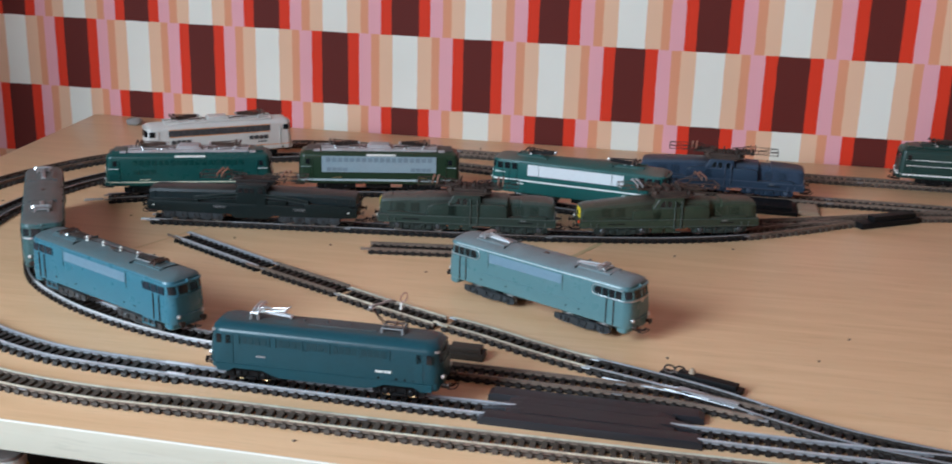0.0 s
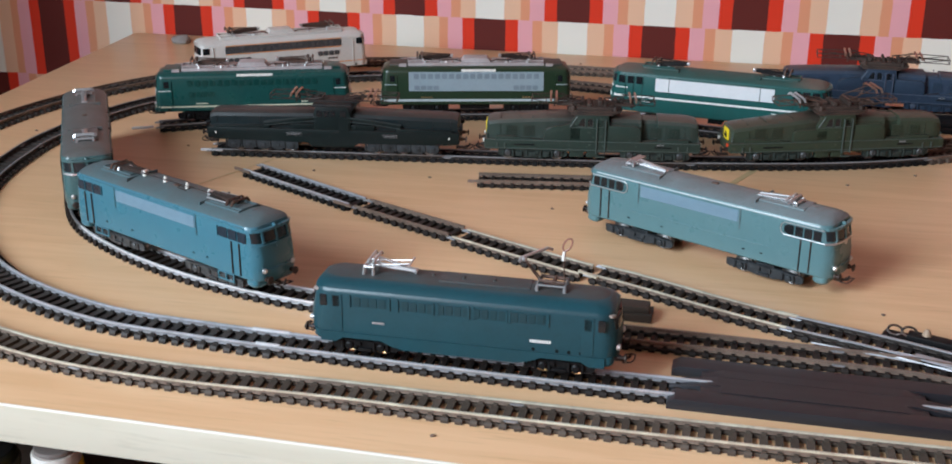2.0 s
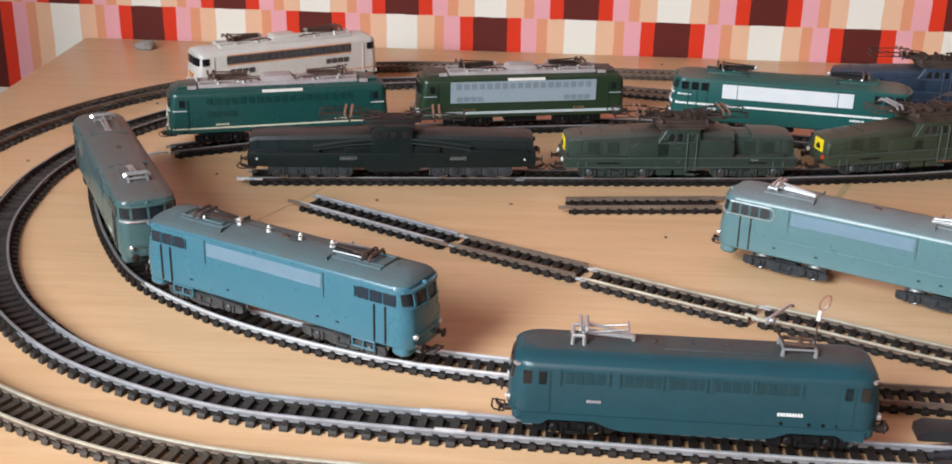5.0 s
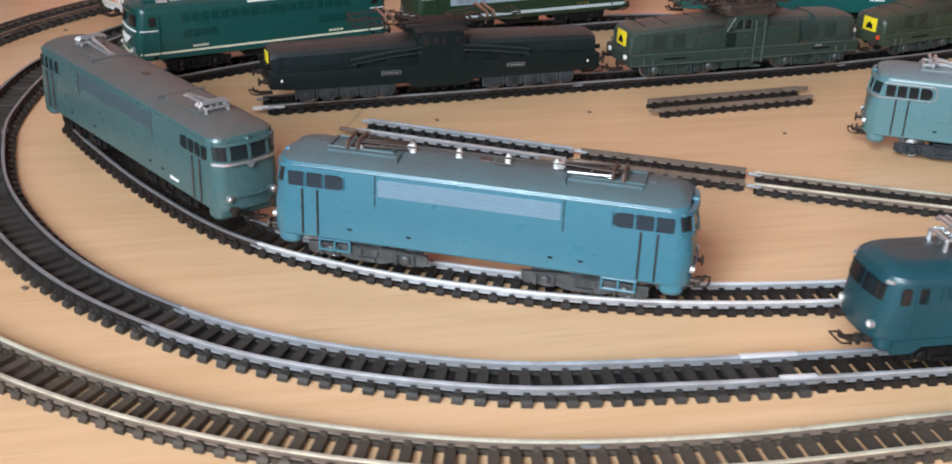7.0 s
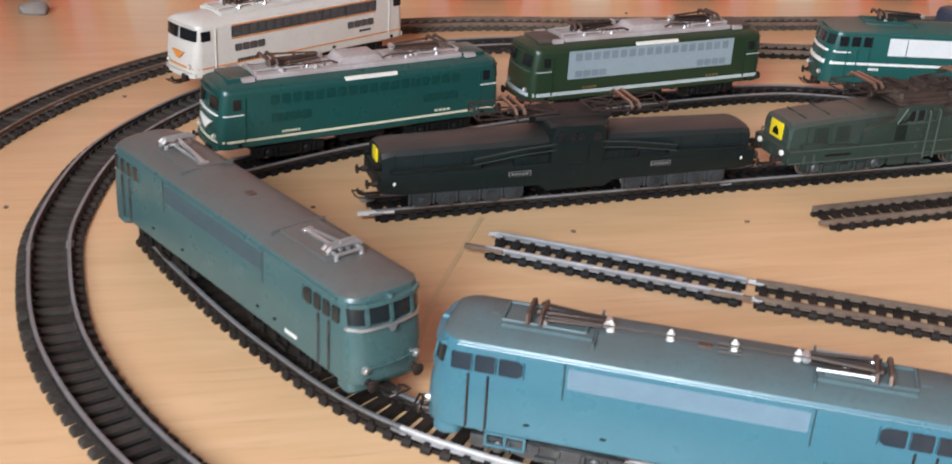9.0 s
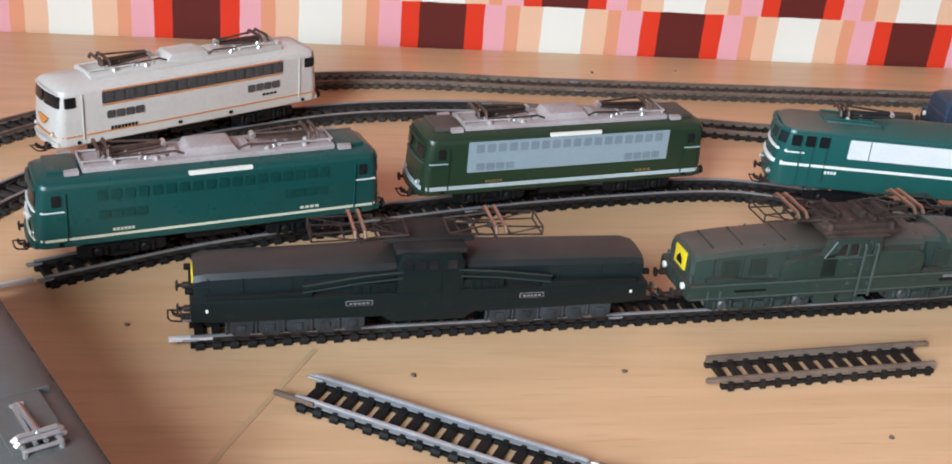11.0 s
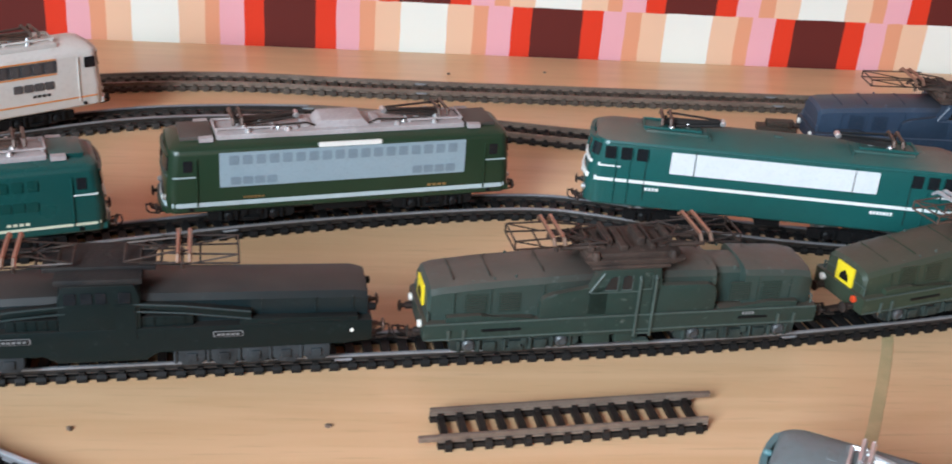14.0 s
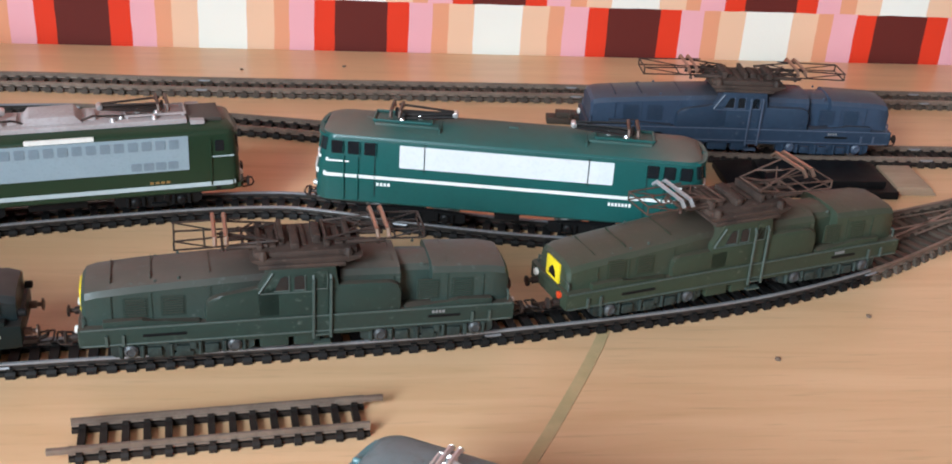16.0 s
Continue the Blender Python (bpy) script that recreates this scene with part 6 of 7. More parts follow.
        # side casing that climbs from the running plate towards the cab
        for s in (-1, 1):
            bm = bmesh.new()
            if seed == 2 and e < 0:
                prof = [(-0.008, 0.0166), (-0.008, 0.0272), (-0.0325, 0.0262), (-0.0350, 0.0254), (-0.0362, 0.0235), (-0.0362, 0.0166)]
            elif (e < 0) == (s < 0):
                prof = [(e * 0.008, 0.0166), (e * 0.008, 0.0322), (e * 0.020, 0.0296), (e * 0.030, 0.0280), (e * 0.0345, 0.0270), (e * 0.0368, 0.0250), (e * 0.0372, 0.0166)]
            else:
                prof = [(e * 0.008, 0.0166), (e * 0.008, 0.0300), (e * 0.033, 0.0296), (e * 0.0362, 0.0284), (e * 0.0376, 0.0250), (e * 0.0376, 0.0166)]
            prism(bm, prof, *sorted((s * 0.0090, s * (hw - 0.0004))), 0.0016)
            part("side_casing", bm, paint, ob)
            bm = bmesh.new()
            prism(bm, [(e * 0.0390, 0.0166), (e * 0.0390, 0.0180), (e * 0.0560, 0.0186), (e * 0.0600, 0.0200), (e * 0.0740, 0.0196), (e * 0.0740, 0.0166)], *sorted((s * 0.0115, s * (hw - 0.0006))), 0.0005)
            part("locker", bm, paint, ob)
        if nose_plate and e < 0:
            bm = bmesh.new()
            xx = -L / 2 + 0.0018
            box(bm, xx - 0.0008, xx + 0.0004, -0.0060, 0.0050, 0.0200 - sag, 0.0290 - sag, 0.0002)
            p = part("nose_plate", bm, "yellow", ob, "yellow plate with a dark triangular emblem")
            bm = bmesh.new()
            v = [bm.verts.new((xx - q, yy, zz - sag)) for q in (0.0008, 0.0011) for yy, zz in ((-0.0034, 0.0218), (0.0022, 0.0218), (0.0016, 0.0244), (-0.0006, 0.0264), (-0.0028, 0.0244))]
            bm.faces.new(v[:5]), bm.faces.new(v[5:][::-1])
            for i in range(5):
                bm.faces.new((v[i], v[(i + 1) % 5], v[5 + (i + 1) % 5], v[5 + i]))
            part("emblem", bm, "black_plastic", p)
        for yy in (-0.0105, 0.0105):
            bm = bmesh.new()
            lathe(bm, [(0.0016, -e * 0.001), (0.0016, e * 0.0014), (0.0011, e * 0.0017)], 12, (e * (L / 2 - 0.0004), yy, 0.0148), "x")
            part("marker_lamp", bm, "red" if (e < 0 and yy < 0 and seed == 2) else "ceramic", ob)
        bm = bmesh.new()
        for yy in (-0.0135, 0.0135):
            rod(bm, (e * (L / 2 - 0.002), yy, 0.0168), (e * (L / 2 - 0.002), yy, 0.0208), 0.0004, 5)
        rod(bm, (e * (L / 2 - 0.002), -0.0135, 0.0208), (e * (L / 2 - 0.002), 0.0135, 0.0208), 0.0004, 5)
        part("end_rail", bm, worn, ob)
    # cab
    bm = bmesh.new()
    prism(bm, [(-0.0180, 0.0168), (-0.0180, 0.0292), (-0.0125, 0.0378), (0.0120, 0.0378), (0.0130, 0.0300), (0.0130, 0.0168)], -hw + 0.0004, hw - 0.0004, 0.0010)
    cab = part("cab", bm, paint, ob)
    y = hw - 0.0004
    for s in (-1, 1):
        for x0, x1 in ((-0.0098, -0.0060), (-0.0038, 0.0000), (0.0046, 0.0084)):
            sl = 0.0014 if x0 < -0.005 else 0.0
            w = part("cab_window", prism(bmesh.new(), [(x0 - sl, 0.0290), (x1, 0.0290), (x1, 0.0340), (x1 - 0.0008, 0.0348), (x0 + 0.0008 + sl, 0.0348), (x0 + sl * 0.6, 0.0340)], *sorted((s * (y - 0.0004), s * (y + 0.0003)))), "glass_dark", cab, smooth=False)
            bm = bmesh.new()
            rod(bm, (x0 - sl - 0.0003, s * (y + 0.0002), 0.0287), (x1 + 0.0003, s * (y + 0.0002), 0.0287), 0.0003, 5)
            rod(bm, (x1 + 0.0003, s * (y + 0.0002), 0.0287), (x1 + 0.0003, s * (y + 0.0002), 0.0350), 0.0003, 5)
            part("frame_bar", bm, worn, w)
        part("door", plate(0.0044, 0.0090, 0.0110, 0.0365, y, s, 0.0003), paint, cab, smooth=False)
        bm = bmesh.new()
        for xx in (0.0034, 0.0100):
            rod(bm, (xx, s * (y + 0.0010), 0.0075), (xx, s * (y + 0.0010), 0.0330), 0.0006, 5)
            rod(bm, (xx, s * (y + 0.0010), 0.0330), (xx, s * (y - 0.0004), 0.0345), 0.0006, 5)
        part("handrail", bm, worn, cab)
        bm = bmesh.new()
        rod(bm, (-0.0166, s * (y + 0.0002), 0.0278), (0.0030, s * (y + 0.0002), 0.0278), 0.0003, 5)
        rod(bm, (-0.0170, s * (y + 0.0002), 0.0282), (-0.0118, s * (y + 0.0002), 0.0364), 0.0005, 5)
        part("window_frame", bm, worn, cab)
        for zz in (0.0045, 0.0085):
            bm = bmesh.new()
            box(bm, 0.0034, 0.0100, *sorted((s * (y - 0.002), s * (y + 0.0012))), zz, zz + 0.0007)
            part("step", bm, worn, cab)
    bm = box(bmesh.new(), -0.0170, 0.0160, -0.0152, 0.0152, 0.0374, 0.0392, 0.0008)
    roof = part("cab_roof", bm, "soot_roof", ob, "rough soot-brown cab roof")
    part("roof_flare", prism(bmesh.new(), [(-0.0185, 0.0396), (-0.0200, 0.0410), (0.0225, 0.0410), (0.0210, 0.0396), (0.0170, 0.0384), (-0.0140, 0.0384)], -0.0140, 0.0140, 0.0005), "soot_roof", roof)
    part("roof_box", box(bmesh.new(), -0.0185, 0.0205, -0.0120, 0.0120, 0.0404, 0.0432, 0.0010), "soot_roof", roof)
    for k in range(9):
        xx = -0.017 + 0.0042 * k
        part("roof_resistor", box(bmesh.new(), xx, xx + 0.0020 + 0.0012 * (k % 2), -0.0100 + 0.002 * (k % 3), 0.0100 - 0.003 * (k % 2), 0.0424, 0.0440 + 0.0012 * ((k * 2 + seed) % 3), 0.0006), "soot_roof", roof)
    for e in (-1, 1):
        for k in range(3):
            bm = bmesh.new()
            rod(bm, (0.002 + e * 0.015, -0.008 + 0.008 * k, 0.0440), (0.002 + e * 0.030, -0.007 + 0.007 * k, 0.0436), 0.0009, 6)
            part("roof_bar", bm, "soot_roof", roof)
    for xx, yy in ((-0.015, 0.0125), (-0.015, -0.0125), (0.017, 0.0125), (0.017, -0.0125)):
        part("roof_insulator", lathe(bmesh.new(), [(0.0016, 0.0400), (0.0018, 0.0425), (0.0010, 0.0440)], 8, (xx, yy, 0)), "soot_roof", roof)
    roof_lattice(ob, 0.0425, pan, ("rail_mid", "copper") if seed == 2 else ("copper", "copper"), 0.056 if seed == 3 else 0.047, (0.0062, 0.0125) if seed == 2 else (0.0062, 0.0062))
    writing(ob, 0.0495, 0.0550, 0.0148, 0.0160, hw, "plate_grey", 4)
    for c in (-0.0455, 0.0485):
        g = bogie(ob, c, (-0.0190, 0.0190), 0.0060, "bogie_moss" if seed < 3 else "navy_paint", 0.0150, 0.0092, label="grey sculpted bogie side frame")
        for s in (-1, 1):
            for u in (-0.0190, 0.0190):
                part("axle_box", lathe(bmesh.new(), [(0.0026, s * 0.0146), (0.0026, s * 0.0160), (0.0017, s * 0.0168), (0.0016, s * 0.0164)], 12, (c + u, 0, 0.0066), "y"), "bogie_grey" if seed < 3 else "navy_edge", g, "worn round axle box")
            for u in (-0.0105, 0.0, 0.0105):
                bm = bmesh.new()
                box(bm, c + u - 0.0026, c + u + 0.0026, *sorted((s * 0.0140, s * 0.0157)), 0.0034, 0.0074, 0.0005)
                rod(bm, (c + u - 0.0042, s * 0.0154, 0.0036), (c + u - 0.0042, s * 0.0154, 0.0088), 0.0007, 6)
                part("spring_box", bm, "bogie_moss" if seed < 3 else "navy_paint", g)
    for s in (-1, 1):
        for u0, u1 in ((-0.0170, -0.0060), (-0.0040, 0.0060)):
            part("battery_box", box(bmesh.new(), u0, u1, *sorted((s * 0.010, s * (hw - 0.001))), 0.0040, 0.0086, 0.0006), paint, ob)
    for s in (-1, 1):
        coupler(ob, s * L / 2, s)
        buffers(ob, s * (L / 2 + 0.0004), s, 0.0112)
    return ob


centre_cab(-0.0155, 1.2457, 7.2, "weathered moss-green centre-cab model locomotive with sooty roof", "moss_paint", L=0.166)
centre_cab(0.1680, 1.2866, 17.7, "olive-green centre-cab model locomotive with raised copper strips", "moss_paint_b", L=0.172, seed=2, pan="rust_metal")
centre_cab(0.2215, 1.4465, -2.0, "matt steel-blue centre-cab model locomotive near the wall", "navy_paint", L=0.172, nose_plate=False, seed=3, worn="navy_edge")


def long_centre_cab(x, y, a, label):
    """Six-axle black freight locomotive: deep side plates, sloping ducts, long rounded bonnets."""
    ob = loco_at(x, y, a, label)
    L, hw, paint = 0.199, 0.0163, "black_green"
    bm = bmesh.new()
    prof = [(-L / 2, 0.0200), (-L / 2, 0.0110), (-L / 2 + 0.010, 0.0102), (-0.020, 0.0102), (-0.016, 0.0062), (0.016, 0.0062), (0.020, 0.0102), (L / 2 - 0.010, 0.0102), (L / 2, 0.0110), (L / 2, 0.0200)]
    prism(bm, prof, -hw, hw, 0.0007)
    part("frame", bm, paint, ob)
    for e in (-1, 1):
        bm = bmesh.new()
        hood(bm, [(e * 0.012, 0.0126, 0.019, 0.0330), (e * 0.045, 0.0124, 0.019, 0.0322), (e * (L / 2 - 0.006), 0.0122, 0.019, 0.0312), (e * (L / 2 - 0.0015), 0.0116, 0.019, 0.0300)], 0.0046)
        for s in (-1, 1):
            for xx in (0.058, 0.078, 0.092):
                box(bm, *sorted((e * xx, e * (xx + 0.0005))), *sorted((s * 0.0120, s * 0.0127)), 0.0222, 0.0285)
        h = part("hood", bm, "hood_black", ob, "long bonnet with rounded dusty top")
        for s in (-1, 1):
            # sloping duct and the casing below it
            bm = bmesh.new()
            prism(bm, [(e * 0.012, 0.0285), (e * 0.012, 0.0300), (e * 0.030, 0.0285), (e * 0.054, 0.0252), (e * 0.054, 0.0222), (e * 0.052, 0.0222), (e * 0.030, 0.0262)], *sorted((s * 0.012, s * (hw - 0.0004))), 0.0003)
            d = part("duct", bm, paint, ob)
            # lighter rods stand in for the highlights on the duct's edges
            bm = bmesh.new()
            for lift in (0.0, -0.0030):
                pts = [(e * 0.012, 0.0301 + lift), (e * 0.030, 0.0286 + lift), (e * 0.054, 0.0253 + lift)]
                for p, q in zip(pts, pts[1:]):
                    rod(bm, (p[0], s * (hw - 0.0004), p[1]), (q[0], s * (hw - 0.0004), q[1]), 0.0004, 5)
            part("duct_edge", bm, "black_edge", d)
            bm = bmesh.new()
            box(bm, *sorted((e * 0.014, e * 0.033)), *sorted((s * 0.012, s * (hw - 0.0012))), 0.0195, 0.0242, 0.0005)
            for k in range(5):
                box(bm, *sorted((e * (0.015 + 0.0036 * k), e * (0.0155 + 0.0036 * k))), *sorted((s * 0.0145, s * (hw - 0.0008))), 0.0200, 0.0240)
            part("casing", bm, paint, ob)
            bm = bmesh.new()
            prism(bm, [(e * 0.050, 0.0195), (e * 0.050, 0.0222), (e * 0.094, 0.0215), (e * 0.094, 0.0195)], *sorted((s * 0.0122, s * (hw - 0.0004))), 0.0003)
            part("running_board", bm, paint, ob)
        if e < 0:
            bm = bmesh.new()
            xx = e * (L / 2 - 0.0011)
            box(bm, *sorted((xx - e * 0.0012, xx + e * 0.0002)), -0.0042, 0.0036, 0.0225, 0.0288, 0.0002)
            part("nose_plate", bm, "yellow", ob, "yellow nose plate")
        for yy in (-0.0105, 0.0105):
            bm = bmesh.new()
            lathe(bm, [(0.0015, -e * 0.001), (0.0015, e * 0.0016), (0.0010, e * 0.0019)], 12, (e * (L / 2), yy, 0.0225), "x")
            part("marker_lamp", bm, "black_plastic", ob)
        a0, b0 = sorted((e * (L / 2 - 0.006), e * (L / 2 - 0.0085)))
        both(ob, "marking", "ceramic", a0, a0 + 0.0012, 0.0150, 0.0166, hw, t=0.0002)
    bm = bmesh.new()
    prism(bm, [(-0.0145, 0.0195), (-0.0145, 0.0330), (-0.0125, 0.0382), (0.0125, 0.0382), (0.0145, 0.0330), (0.0145, 0.0195)], -hw + 0.0002, hw - 0.0002, 0.0009)
    cab = part("cab", bm, paint, ob)
    for s in (-1, 1):
        for x0, x1 in ((-0.0120, -0.0078), (-0.0062, -0.0022), (-0.0010, 0.0026), (0.0068, 0.0112)):
            part("cab_window", plate(x0, x1, 0.0310, 0.0355, hw - 0.0002, s, 0.0004), "glass_dark", cab, smooth=False)
        part("door", plate(0.0052, 0.0128, 0.0140, 0.0300, hw - 0.0002, s, 0.0004), paint, cab, smooth=False)
    bm = bmesh.new()
    box(bm, -0.0155, 0.0155, -0.0150, 0.0150, 0.0376, 0.0402, 0.0009)
    box(bm, -0.0200, 0.0200, -0.0070, 0.0070, 0.0392, 0.0412, 0.0005)
    part("cab_roof", bm, "soot_black", ob, "sooty flat cab roof")
    roof_lattice(ob, 0.0400, "dark_metal", ("copper", "copper"), 0.050)
    for x0, x1 in ((-0.036, -0.0245), (0.040, 0.051)):
        both(ob, "number_plate", "plate_grey", x0, x1, 0.0152, 0.0176, hw, "framed white-edged plate", t=0.0003)
        both(ob, "plate_field", "black_plastic", x0 + 0.0004, x1 - 0.0004, 0.0154, 0.0174, hw, t=0.0004)
        writing(ob, x0 + 0.0012, x1 - 0.0012, 0.0160, 0.0168, hw + 0.0004, "plate_grey", 5)
    for c in (-0.0555, 0.0555):
        g = bogie(ob, c, (-0.0205, 0.0, 0.0205), 0.0060, "black_plastic", 0.0146, 0.0105, label="three-axle grey bogie side frame")
        for s in (-1, 1):
            for k, xx in enumerate((-0.0285, -0.0165, -0.0050, 0.0065, 0.0180)):
                bm = bmesh.new()
                w = 0.0100
                prism(bm, [(c + xx, 0.0098), (c + xx, 0.0050), (c + xx + 0.0018, 0.0030), (c + xx + w - 0.0018, 0.0030 - 0.0008 * (k % 2)), (c + xx + w, 0.0050), (c + xx + w, 0.0098)], *sorted((s * 0.0140, s * 0.0158)), 0.0004)
                box(bm, c + xx + 0.0030, c + xx + 0.0068, *sorted((s * 0.0156, s * 0.0165)), 0.0048, 0.0082, 0.0004)
                rod(bm, (c + xx - 0.0009, s * 0.0154, 0.0040), (c + xx - 0.0009, s * 0.0154, 0.0098), 0.0008, 6)
                part("axle_block", bm, "bogie_slate", g)
    for s in (-1, 1):
        coupler(ob, s * L / 2, s)
        buffers(ob, s * (L / 2 + 0.0004), s, 0.0140, "rust_metal" if s > 0 else "dark_metal")


long_centre_cab(-0.2160, 1.2238, 6.2, "black-green long centre-cab freight model locomotive on the siding")


# ---------------------------------------------------------------- track fittings
def ramp_plate():
    """Rerailing ramp clipped over the inner front track."""
    ob = thing("rerailing_ramp", pose(0.1335, 0.8875, 0, 0, 0, -1.8), "black plastic rerailing ramp over the front track", "track fitting")
    hl = 0.0715
    g = GAUGE / 2

    def strip_ramp(y0, y1, z, taper, end):
        bm = bmesh.new()
        prism(bm, [(-hl, 0.0), (-hl, end), (-hl + taper, z), (hl - taper, z), (hl, end), (hl, 0.0)], y0, y1, 0.0002)
        return bm

    for y0, y1 in ((-0.0235, -g - 0.0036), (g + 0.0036, 0.0235)):
        part("side_ramp", strip_ramp(y0, y1, 0.0058, 0.004, 0.0036), "ramp_plastic", ob)
    part("centre_ramp", strip_ramp(-g + 0.0034, g - 0.0034, 0.0060, 0.024, 0.0026), "ramp_plastic", ob)
    # the rails dive under tapering cheeks that close over them in the middle
    for y in (-g, g):
        part("cheek", prism(bmesh.new(), [(-0.056, 0.0046), (-0.045, 0.0061), (0.042, 0.0061), (0.053, 0.0046)], y - 0.0036, y + 0.0036, 0.0002), "ramp_plastic", ob)


ramp_plate()


def point_motor(x, y, a, label, L=0.062, w=0.013, h=0.008, knobs=True, name="point_motor", material="black_plastic"):
    ob = thing(name, pose(x, y, 0, 0, 0, a), label, "track fitting")
    bm = bmesh.new()
    box(bm, -L / 2, L / 2, -w / 2, w / 2, 0, h * 0.55, 0.0006)
    part("base", bm, material, ob)
    bm = bmesh.new()
    box(bm, -L * 0.28, L * 0.44, -w * 0.36, w * 0.36, h * 0.5, h, 0.0008)
    part("cover", bm, material, ob)
    if knobs:
        bm = bmesh.new()
        lathe(bm, [(0.0026, h * 0.5), (0.0028, h * 0.9), (0.0020, h * 1.3), (0.0010, h * 1.5)], 12, (-L * 0.12, 0.001, 0))
        part("terminal_knob", bm, "pale_wood", ob, "brown terminal knob")
        for xx, tip in ((-L * 0.40, 0.0), (-L * 0.27, 0.0008)):
            bm = bmesh.new()
            ring = [(xx + 0.0040 * math.cos(u), 0.001 + 0.0012 * math.sin(u), h * 0.85 + tip + 0.0024 * math.sin(u)) for u in (k * math.pi / 5 for k in range(10))]
            for p, q in zip(ring, ring[1:] + ring[:1]):
                rod(bm, p, q, 0.0007, 5)
            part("wire_curl", bm, "dark_metal", ob, "curled dark wire end")
    return ob


point_motor(0.203, 0.959, -21, "black point motor with brown terminal knobs beside the switch", 0.060, 0.011, 0.007)
point_motor(0.033, 0.969, -3, "dark brown point motor box beside the siding", 0.032, 0.014, 0.009, False, material="brown_plastic")
point_motor(0.385, 1.385, 32, "black point motor box beside the rear switch", 0.072, 0.015, 0.011, False)
point_motor(0.2530, 1.409, -1, "flat black plastic tray between the rear tracks", 0.092, 0.040, 0.008, False, name="tray")
point_motor(0.136, 1.494, -4, "small brown block lying beside the rear track", 0.024, 0.009, 0.007, False, name="block", material="brown_plastic")


ob = thing("wood_block", pose(0.3115, 1.4085, 0, 0, 0, -1), "thin pale brown wooden block beside the black tray", "block")
part("block", prism(bmesh.new(), [(-0.0115, 0.0), (-0.0115, 0.0050), (0.0075, 0.0050), (0.0120, 0.0)], -0.0150, 0.0150, 0.0004), "pale_wood", ob)


def track_switch(pts, label, material="rail_mid"):
    """Pair of bright point blades and a check rail."""
    ob = thing("track_switch", pose(0, 0, 0), label, "track fitting")
    for a, b in pts:
        bm = bmesh.new()
        rod(bm, (*a, RAIL_TOP - 0.0010), (*b, RAIL_TOP - 0.0010), 0.0006, 5, 0.0003)
        part("blade", bm, material, ob)


track_switch((((0.135, 0.946), (0.215, 0.926)), ((0.150, 0.952), (0.205, 0.936)), ((0.17, 0.941), (0.225, 0.918))), "bright steel point blades of the front switch")
track_switch((((0.270, 1.352), (0.345, 1.377)), ((0.285, 1.338), (0.36, 1.382)), ((0.30, 1.356), (0.35, 1.376))), "brown steel point blades of the rear switch", "rail_dull")
ob = thing("switch_plate", pose(0.208, 0.9325, RAIL_TOP - 0.0005, 0, 0, -24), "pale steel switch plate between the rails", "track fitting")
part("strip", box(bmesh.new(), -0.022, 0.022, -0.0022, 0.0022, -0.0012, 0.0002, 0.0003), "rail_mid", ob)

for x, y, a, n in ((-0.154, 0.8995, -3.5, 0.011), (-0.150, 0.8832, -3.5, 0.007), (0.0072, 1.0128, -36, 0.0075), (0.1245, 0.9790, -20, 0.006)):
    ob = thing("rail_clip", pose(x, y, RAIL_TOP - 0.0006, 0, 0, a), "bright metal joiner sleeve on a track rail", "track fitting")
    part("clip", box(bmesh.new(), -n, n, -0.0011, 0.0011, -0.0004, 0.0009, 0.0003), "rail_bright" if x < 0 else "rail_warm", ob)

# bright joiner tongues poking out of the track ends
for x, y, a in ((-0.3150, 1.2045, 6.5), (-0.3955, 1.2500, 26), (-0.272, 1.161, -30), (-0.176, 1.105, -29), (-0.0912, 1.1725, 7), (0.0058, 1.2008, 7)):
    ob = thing("joiner_tongue", pose(x, y, SLEEPER_TOP + 0.0008, 0, 0, a), "bare metal joiner at the end of a rail", "track fitting")
    part("tongue", box(bmesh.new(), -0.008, 0.010, -0.0010, 0.0010, -0.0004, 0.0016, 0.0003), "rail_bright" if x < -0.3 else "rail_dull", ob)


# ---------------------------------------------------------------- marks and litter on the table
def drawn_line(points, w, material, label):
    line = curve_through(points, 0.004)
    bm = bmesh.new()
    rings = []
    for q, h in line:
        nx, ny = -math.sin(h) * w / 2, math.cos(h) * w / 2
        rings.append([(q.x + nx, q.y + ny, 0.0), (q.x + nx, q.y + ny, 0.00025), (q.x - nx, q.y - ny, 0.00025), (q.x - nx, q.y - ny, 0.0)])
    loft(bm, rings)
    me = mesh_of(bm, "drawn_line")
    me.materials.append(M[material])
    tagged(new("drawn_line", me), label, "drawn line")


drawn_line([(0.113, 1.262), (0.107, 1.246), (0.089, 1.209), (0.066, 1.166), (0.040, 1.125)], 0.0048, "pencil", "faded greenish curved line drawn on the table")
drawn_line([(-0.262, 1.203), (-0.276, 1.175), (-0.300, 1.126), (-0.315, 1.085)], 0.0024, "scratch", "thin pencil line drawn on the table")
CRUMBS = [(-0.222, 1.182), (-0.131, 1.185), (-0.342, 1.222), (0.179, 1.232), (-0.436, 1.392), (-0.484, 1.235), (-0.031, 1.136), (0.315, 1.068), (0.288, 1.020), (0.179, 1.000),
          (0.232, 1.266), (0.005, 1.585), (-0.06, 1.575), (-0.29, 0.872), (-0.045, 0.818), (-0.425, 1.006)]
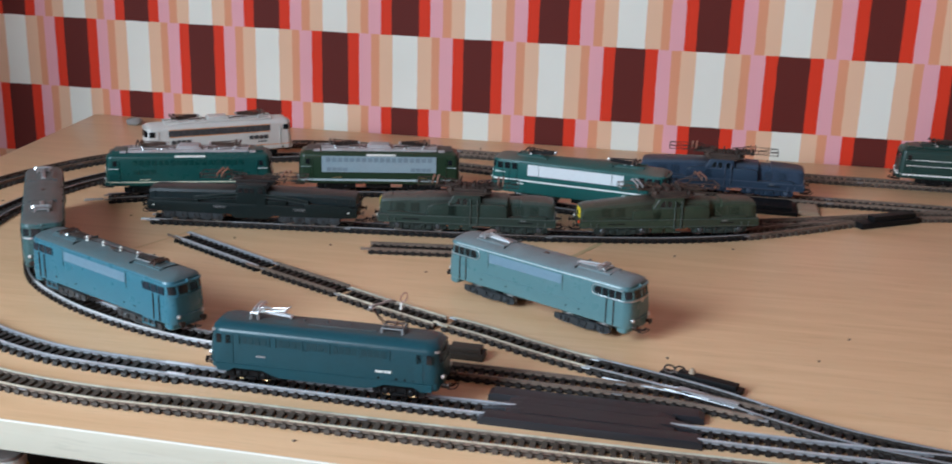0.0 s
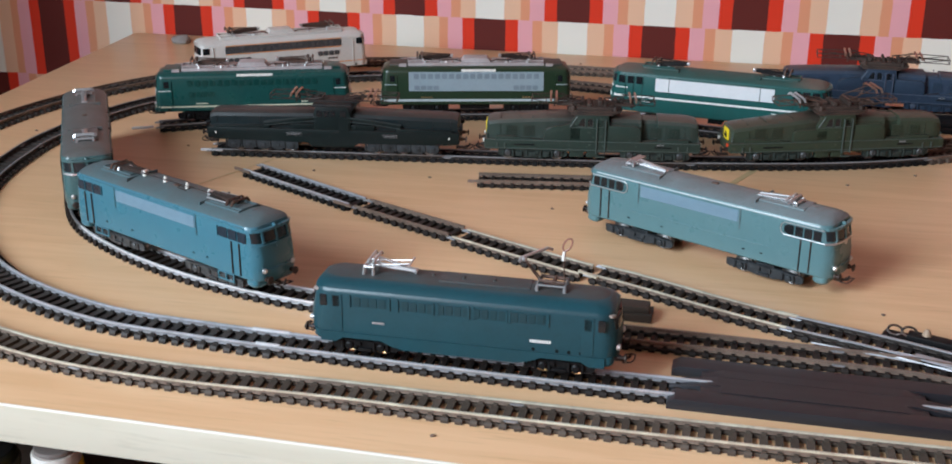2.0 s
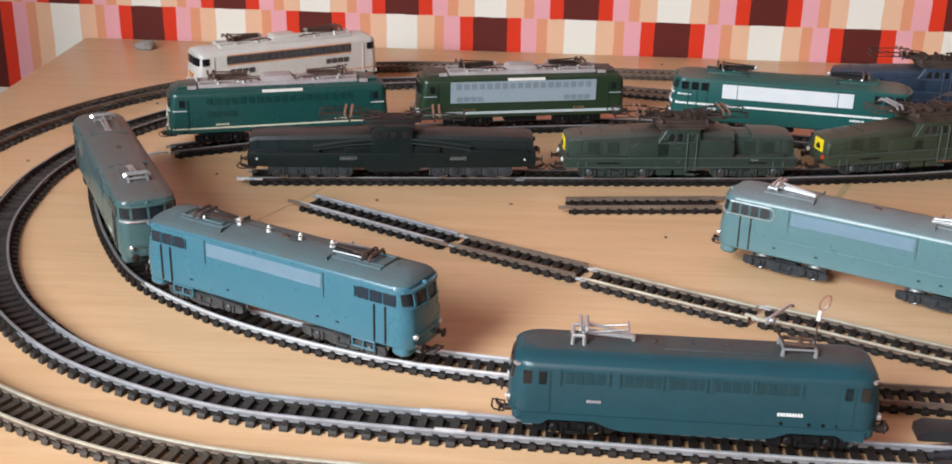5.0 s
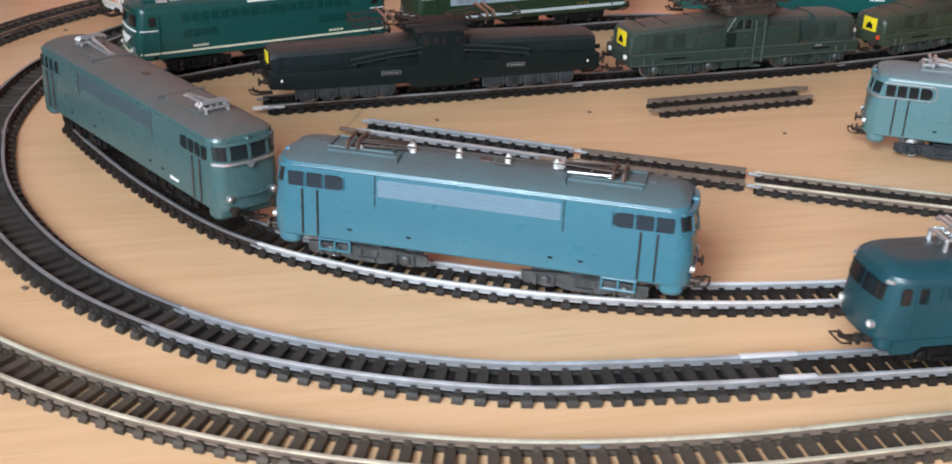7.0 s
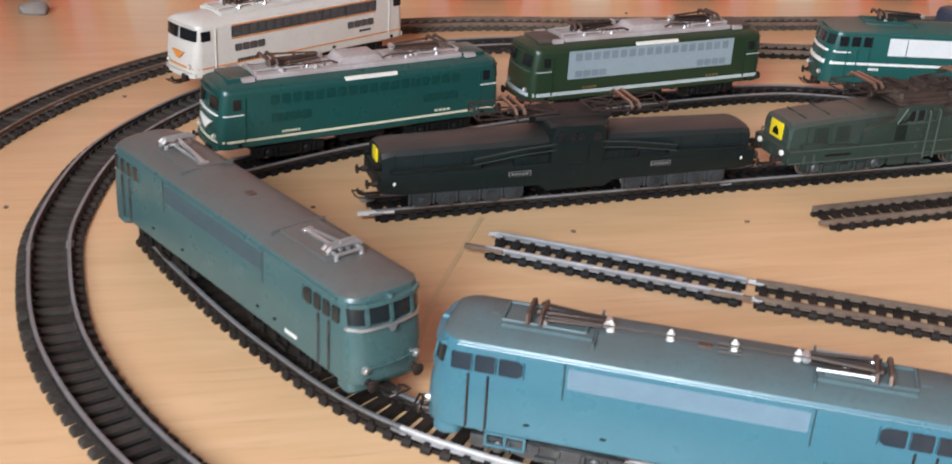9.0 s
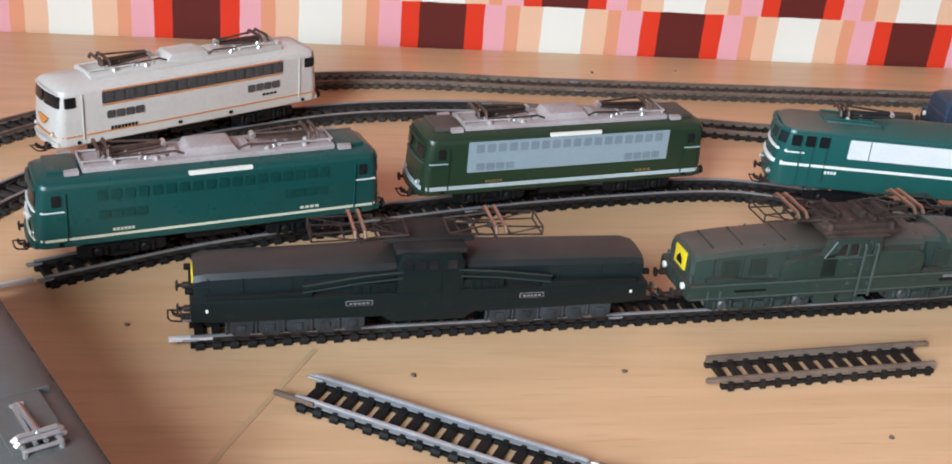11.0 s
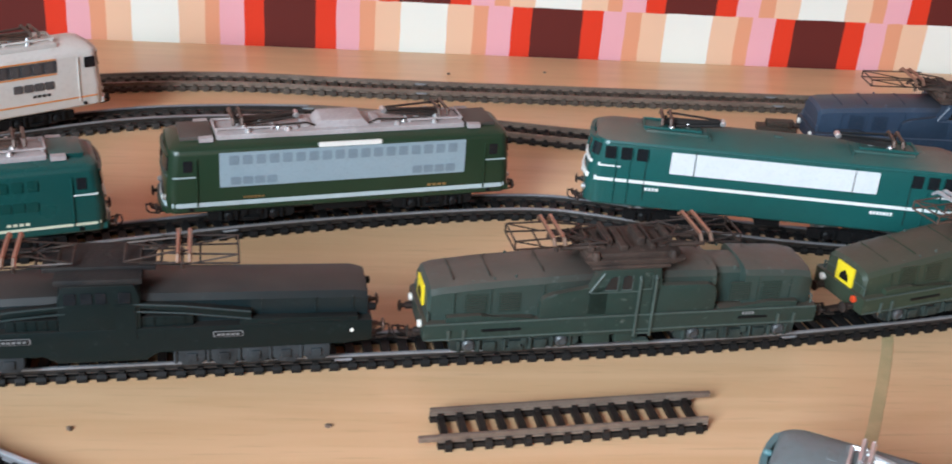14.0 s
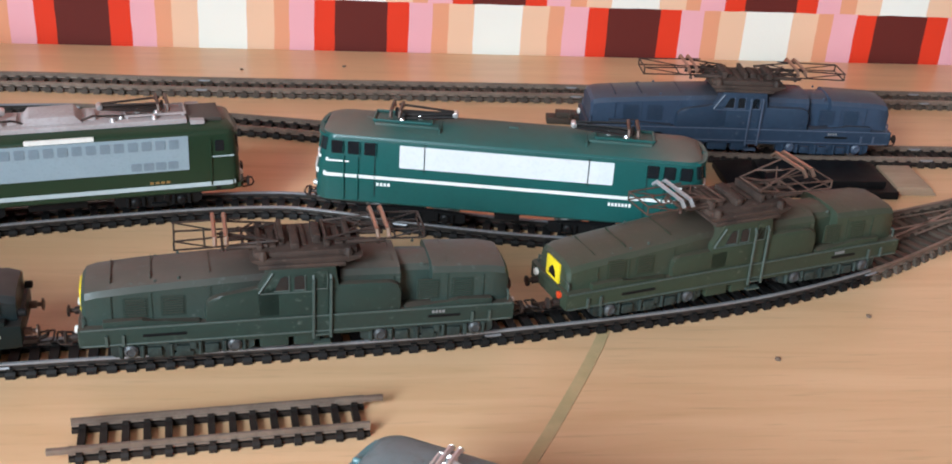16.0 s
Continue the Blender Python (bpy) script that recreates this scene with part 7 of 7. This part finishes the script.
for i, (x, y) in enumerate(CRUMBS):
    bm = bmesh.new()
    bmesh.ops.create_icosphere(bm, subdivisions=1, radius=0.0014)
    for v in bm.verts:
        v.co *= random.uniform(0.7, 1.25)
        v.co.z = max(v.co.z * 0.55, -0.0004)
    me = mesh_of(bm, "crumb", False)
    me.materials.append(M["crumb"])
    ob = tagged(new("crumb", me), "small dark crumb lying on the table", "crumb", "crumbs on the table")
    ob.matrix_world = pose(x, y, 0.0004, 0, 0, 40 * i)
bm = bmesh.new()
bmesh.ops.create_icosphere(bm, subdivisions=2, radius=0.009)
for v in bm.verts:
    k = 1 + 0.25 * noise.noise(v.co * 180)
    v.co = Vector((v.co.x * 1.3 * k, v.co.y * k, max(v.co.z * 0.8 * k, -0.002)))
me = mesh_of(bm, "putty_lump", True)
me.materials.append(M["lump"])
tagged(new("putty_lump", me), "small grey lump of putty on the table", "lump").matrix_world = pose(-0.504, 1.580, 0.002)

# ---------------------------------------------------------------- under the table
cab = thing("shelf_unit", pose(0, 0, 0), "dark wooden shelf unit under the table", "shelf")
part("shelf", box(bmesh.new(), LEFT + 0.02, 1.1, FRONT + 0.012, 1.45, -0.103, -0.091, 0.001), "dark_wood", cab)
part("back_panel", box(bmesh.new(), LEFT + 0.02, 1.1, 1.40, 1.415, -0.090, -0.022), "dark_wood", cab)
for x in (LEFT + 0.02, 1.085):
    part("side_panel", box(bmesh.new(), x, x + 0.015, FRONT + 0.012, 1.45, -0.75, -0.104), "dark_wood", cab)


def pot(x, y, r, bands, label):
    ob = thing("paint_pot", pose(x, y, -0.091), label, "pot", "pots under the table")
    z = 0.0
    for k, (dz, rr, m) in enumerate(bands):
        bm = bmesh.new()
        lathe(bm, [(rr * r * 0.94, z), (rr * r, z + dz * 0.15), (rr * r, z + dz * 0.8), (rr * r * 0.95, z + dz)], 28)
        part("lid" if k == len(bands) - 1 else "band", bm, m, ob)
        z += dz


pot(-0.262, 0.850, 0.0140, ((0.014, 0.98, "paper_red"), (0.004, 1.12, "cream_line"), (0.003, 1.05, "paper_red"), (0.010, 1.0, "paper_yellow"), (0.007, 0.94, "ceramic"), (0.003, 0.82, "lump")), "small pot with red and yellow bands and white lid")
pot(-0.305, 0.848, 0.0185, ((0.010, 1.0, "paper_yellow"), (0.013, 1.0, "paper_red"), (0.005, 1.04, "grey_plastic"), (0.007, 0.95, "black_plastic")), "small pot with red band and dark lid")
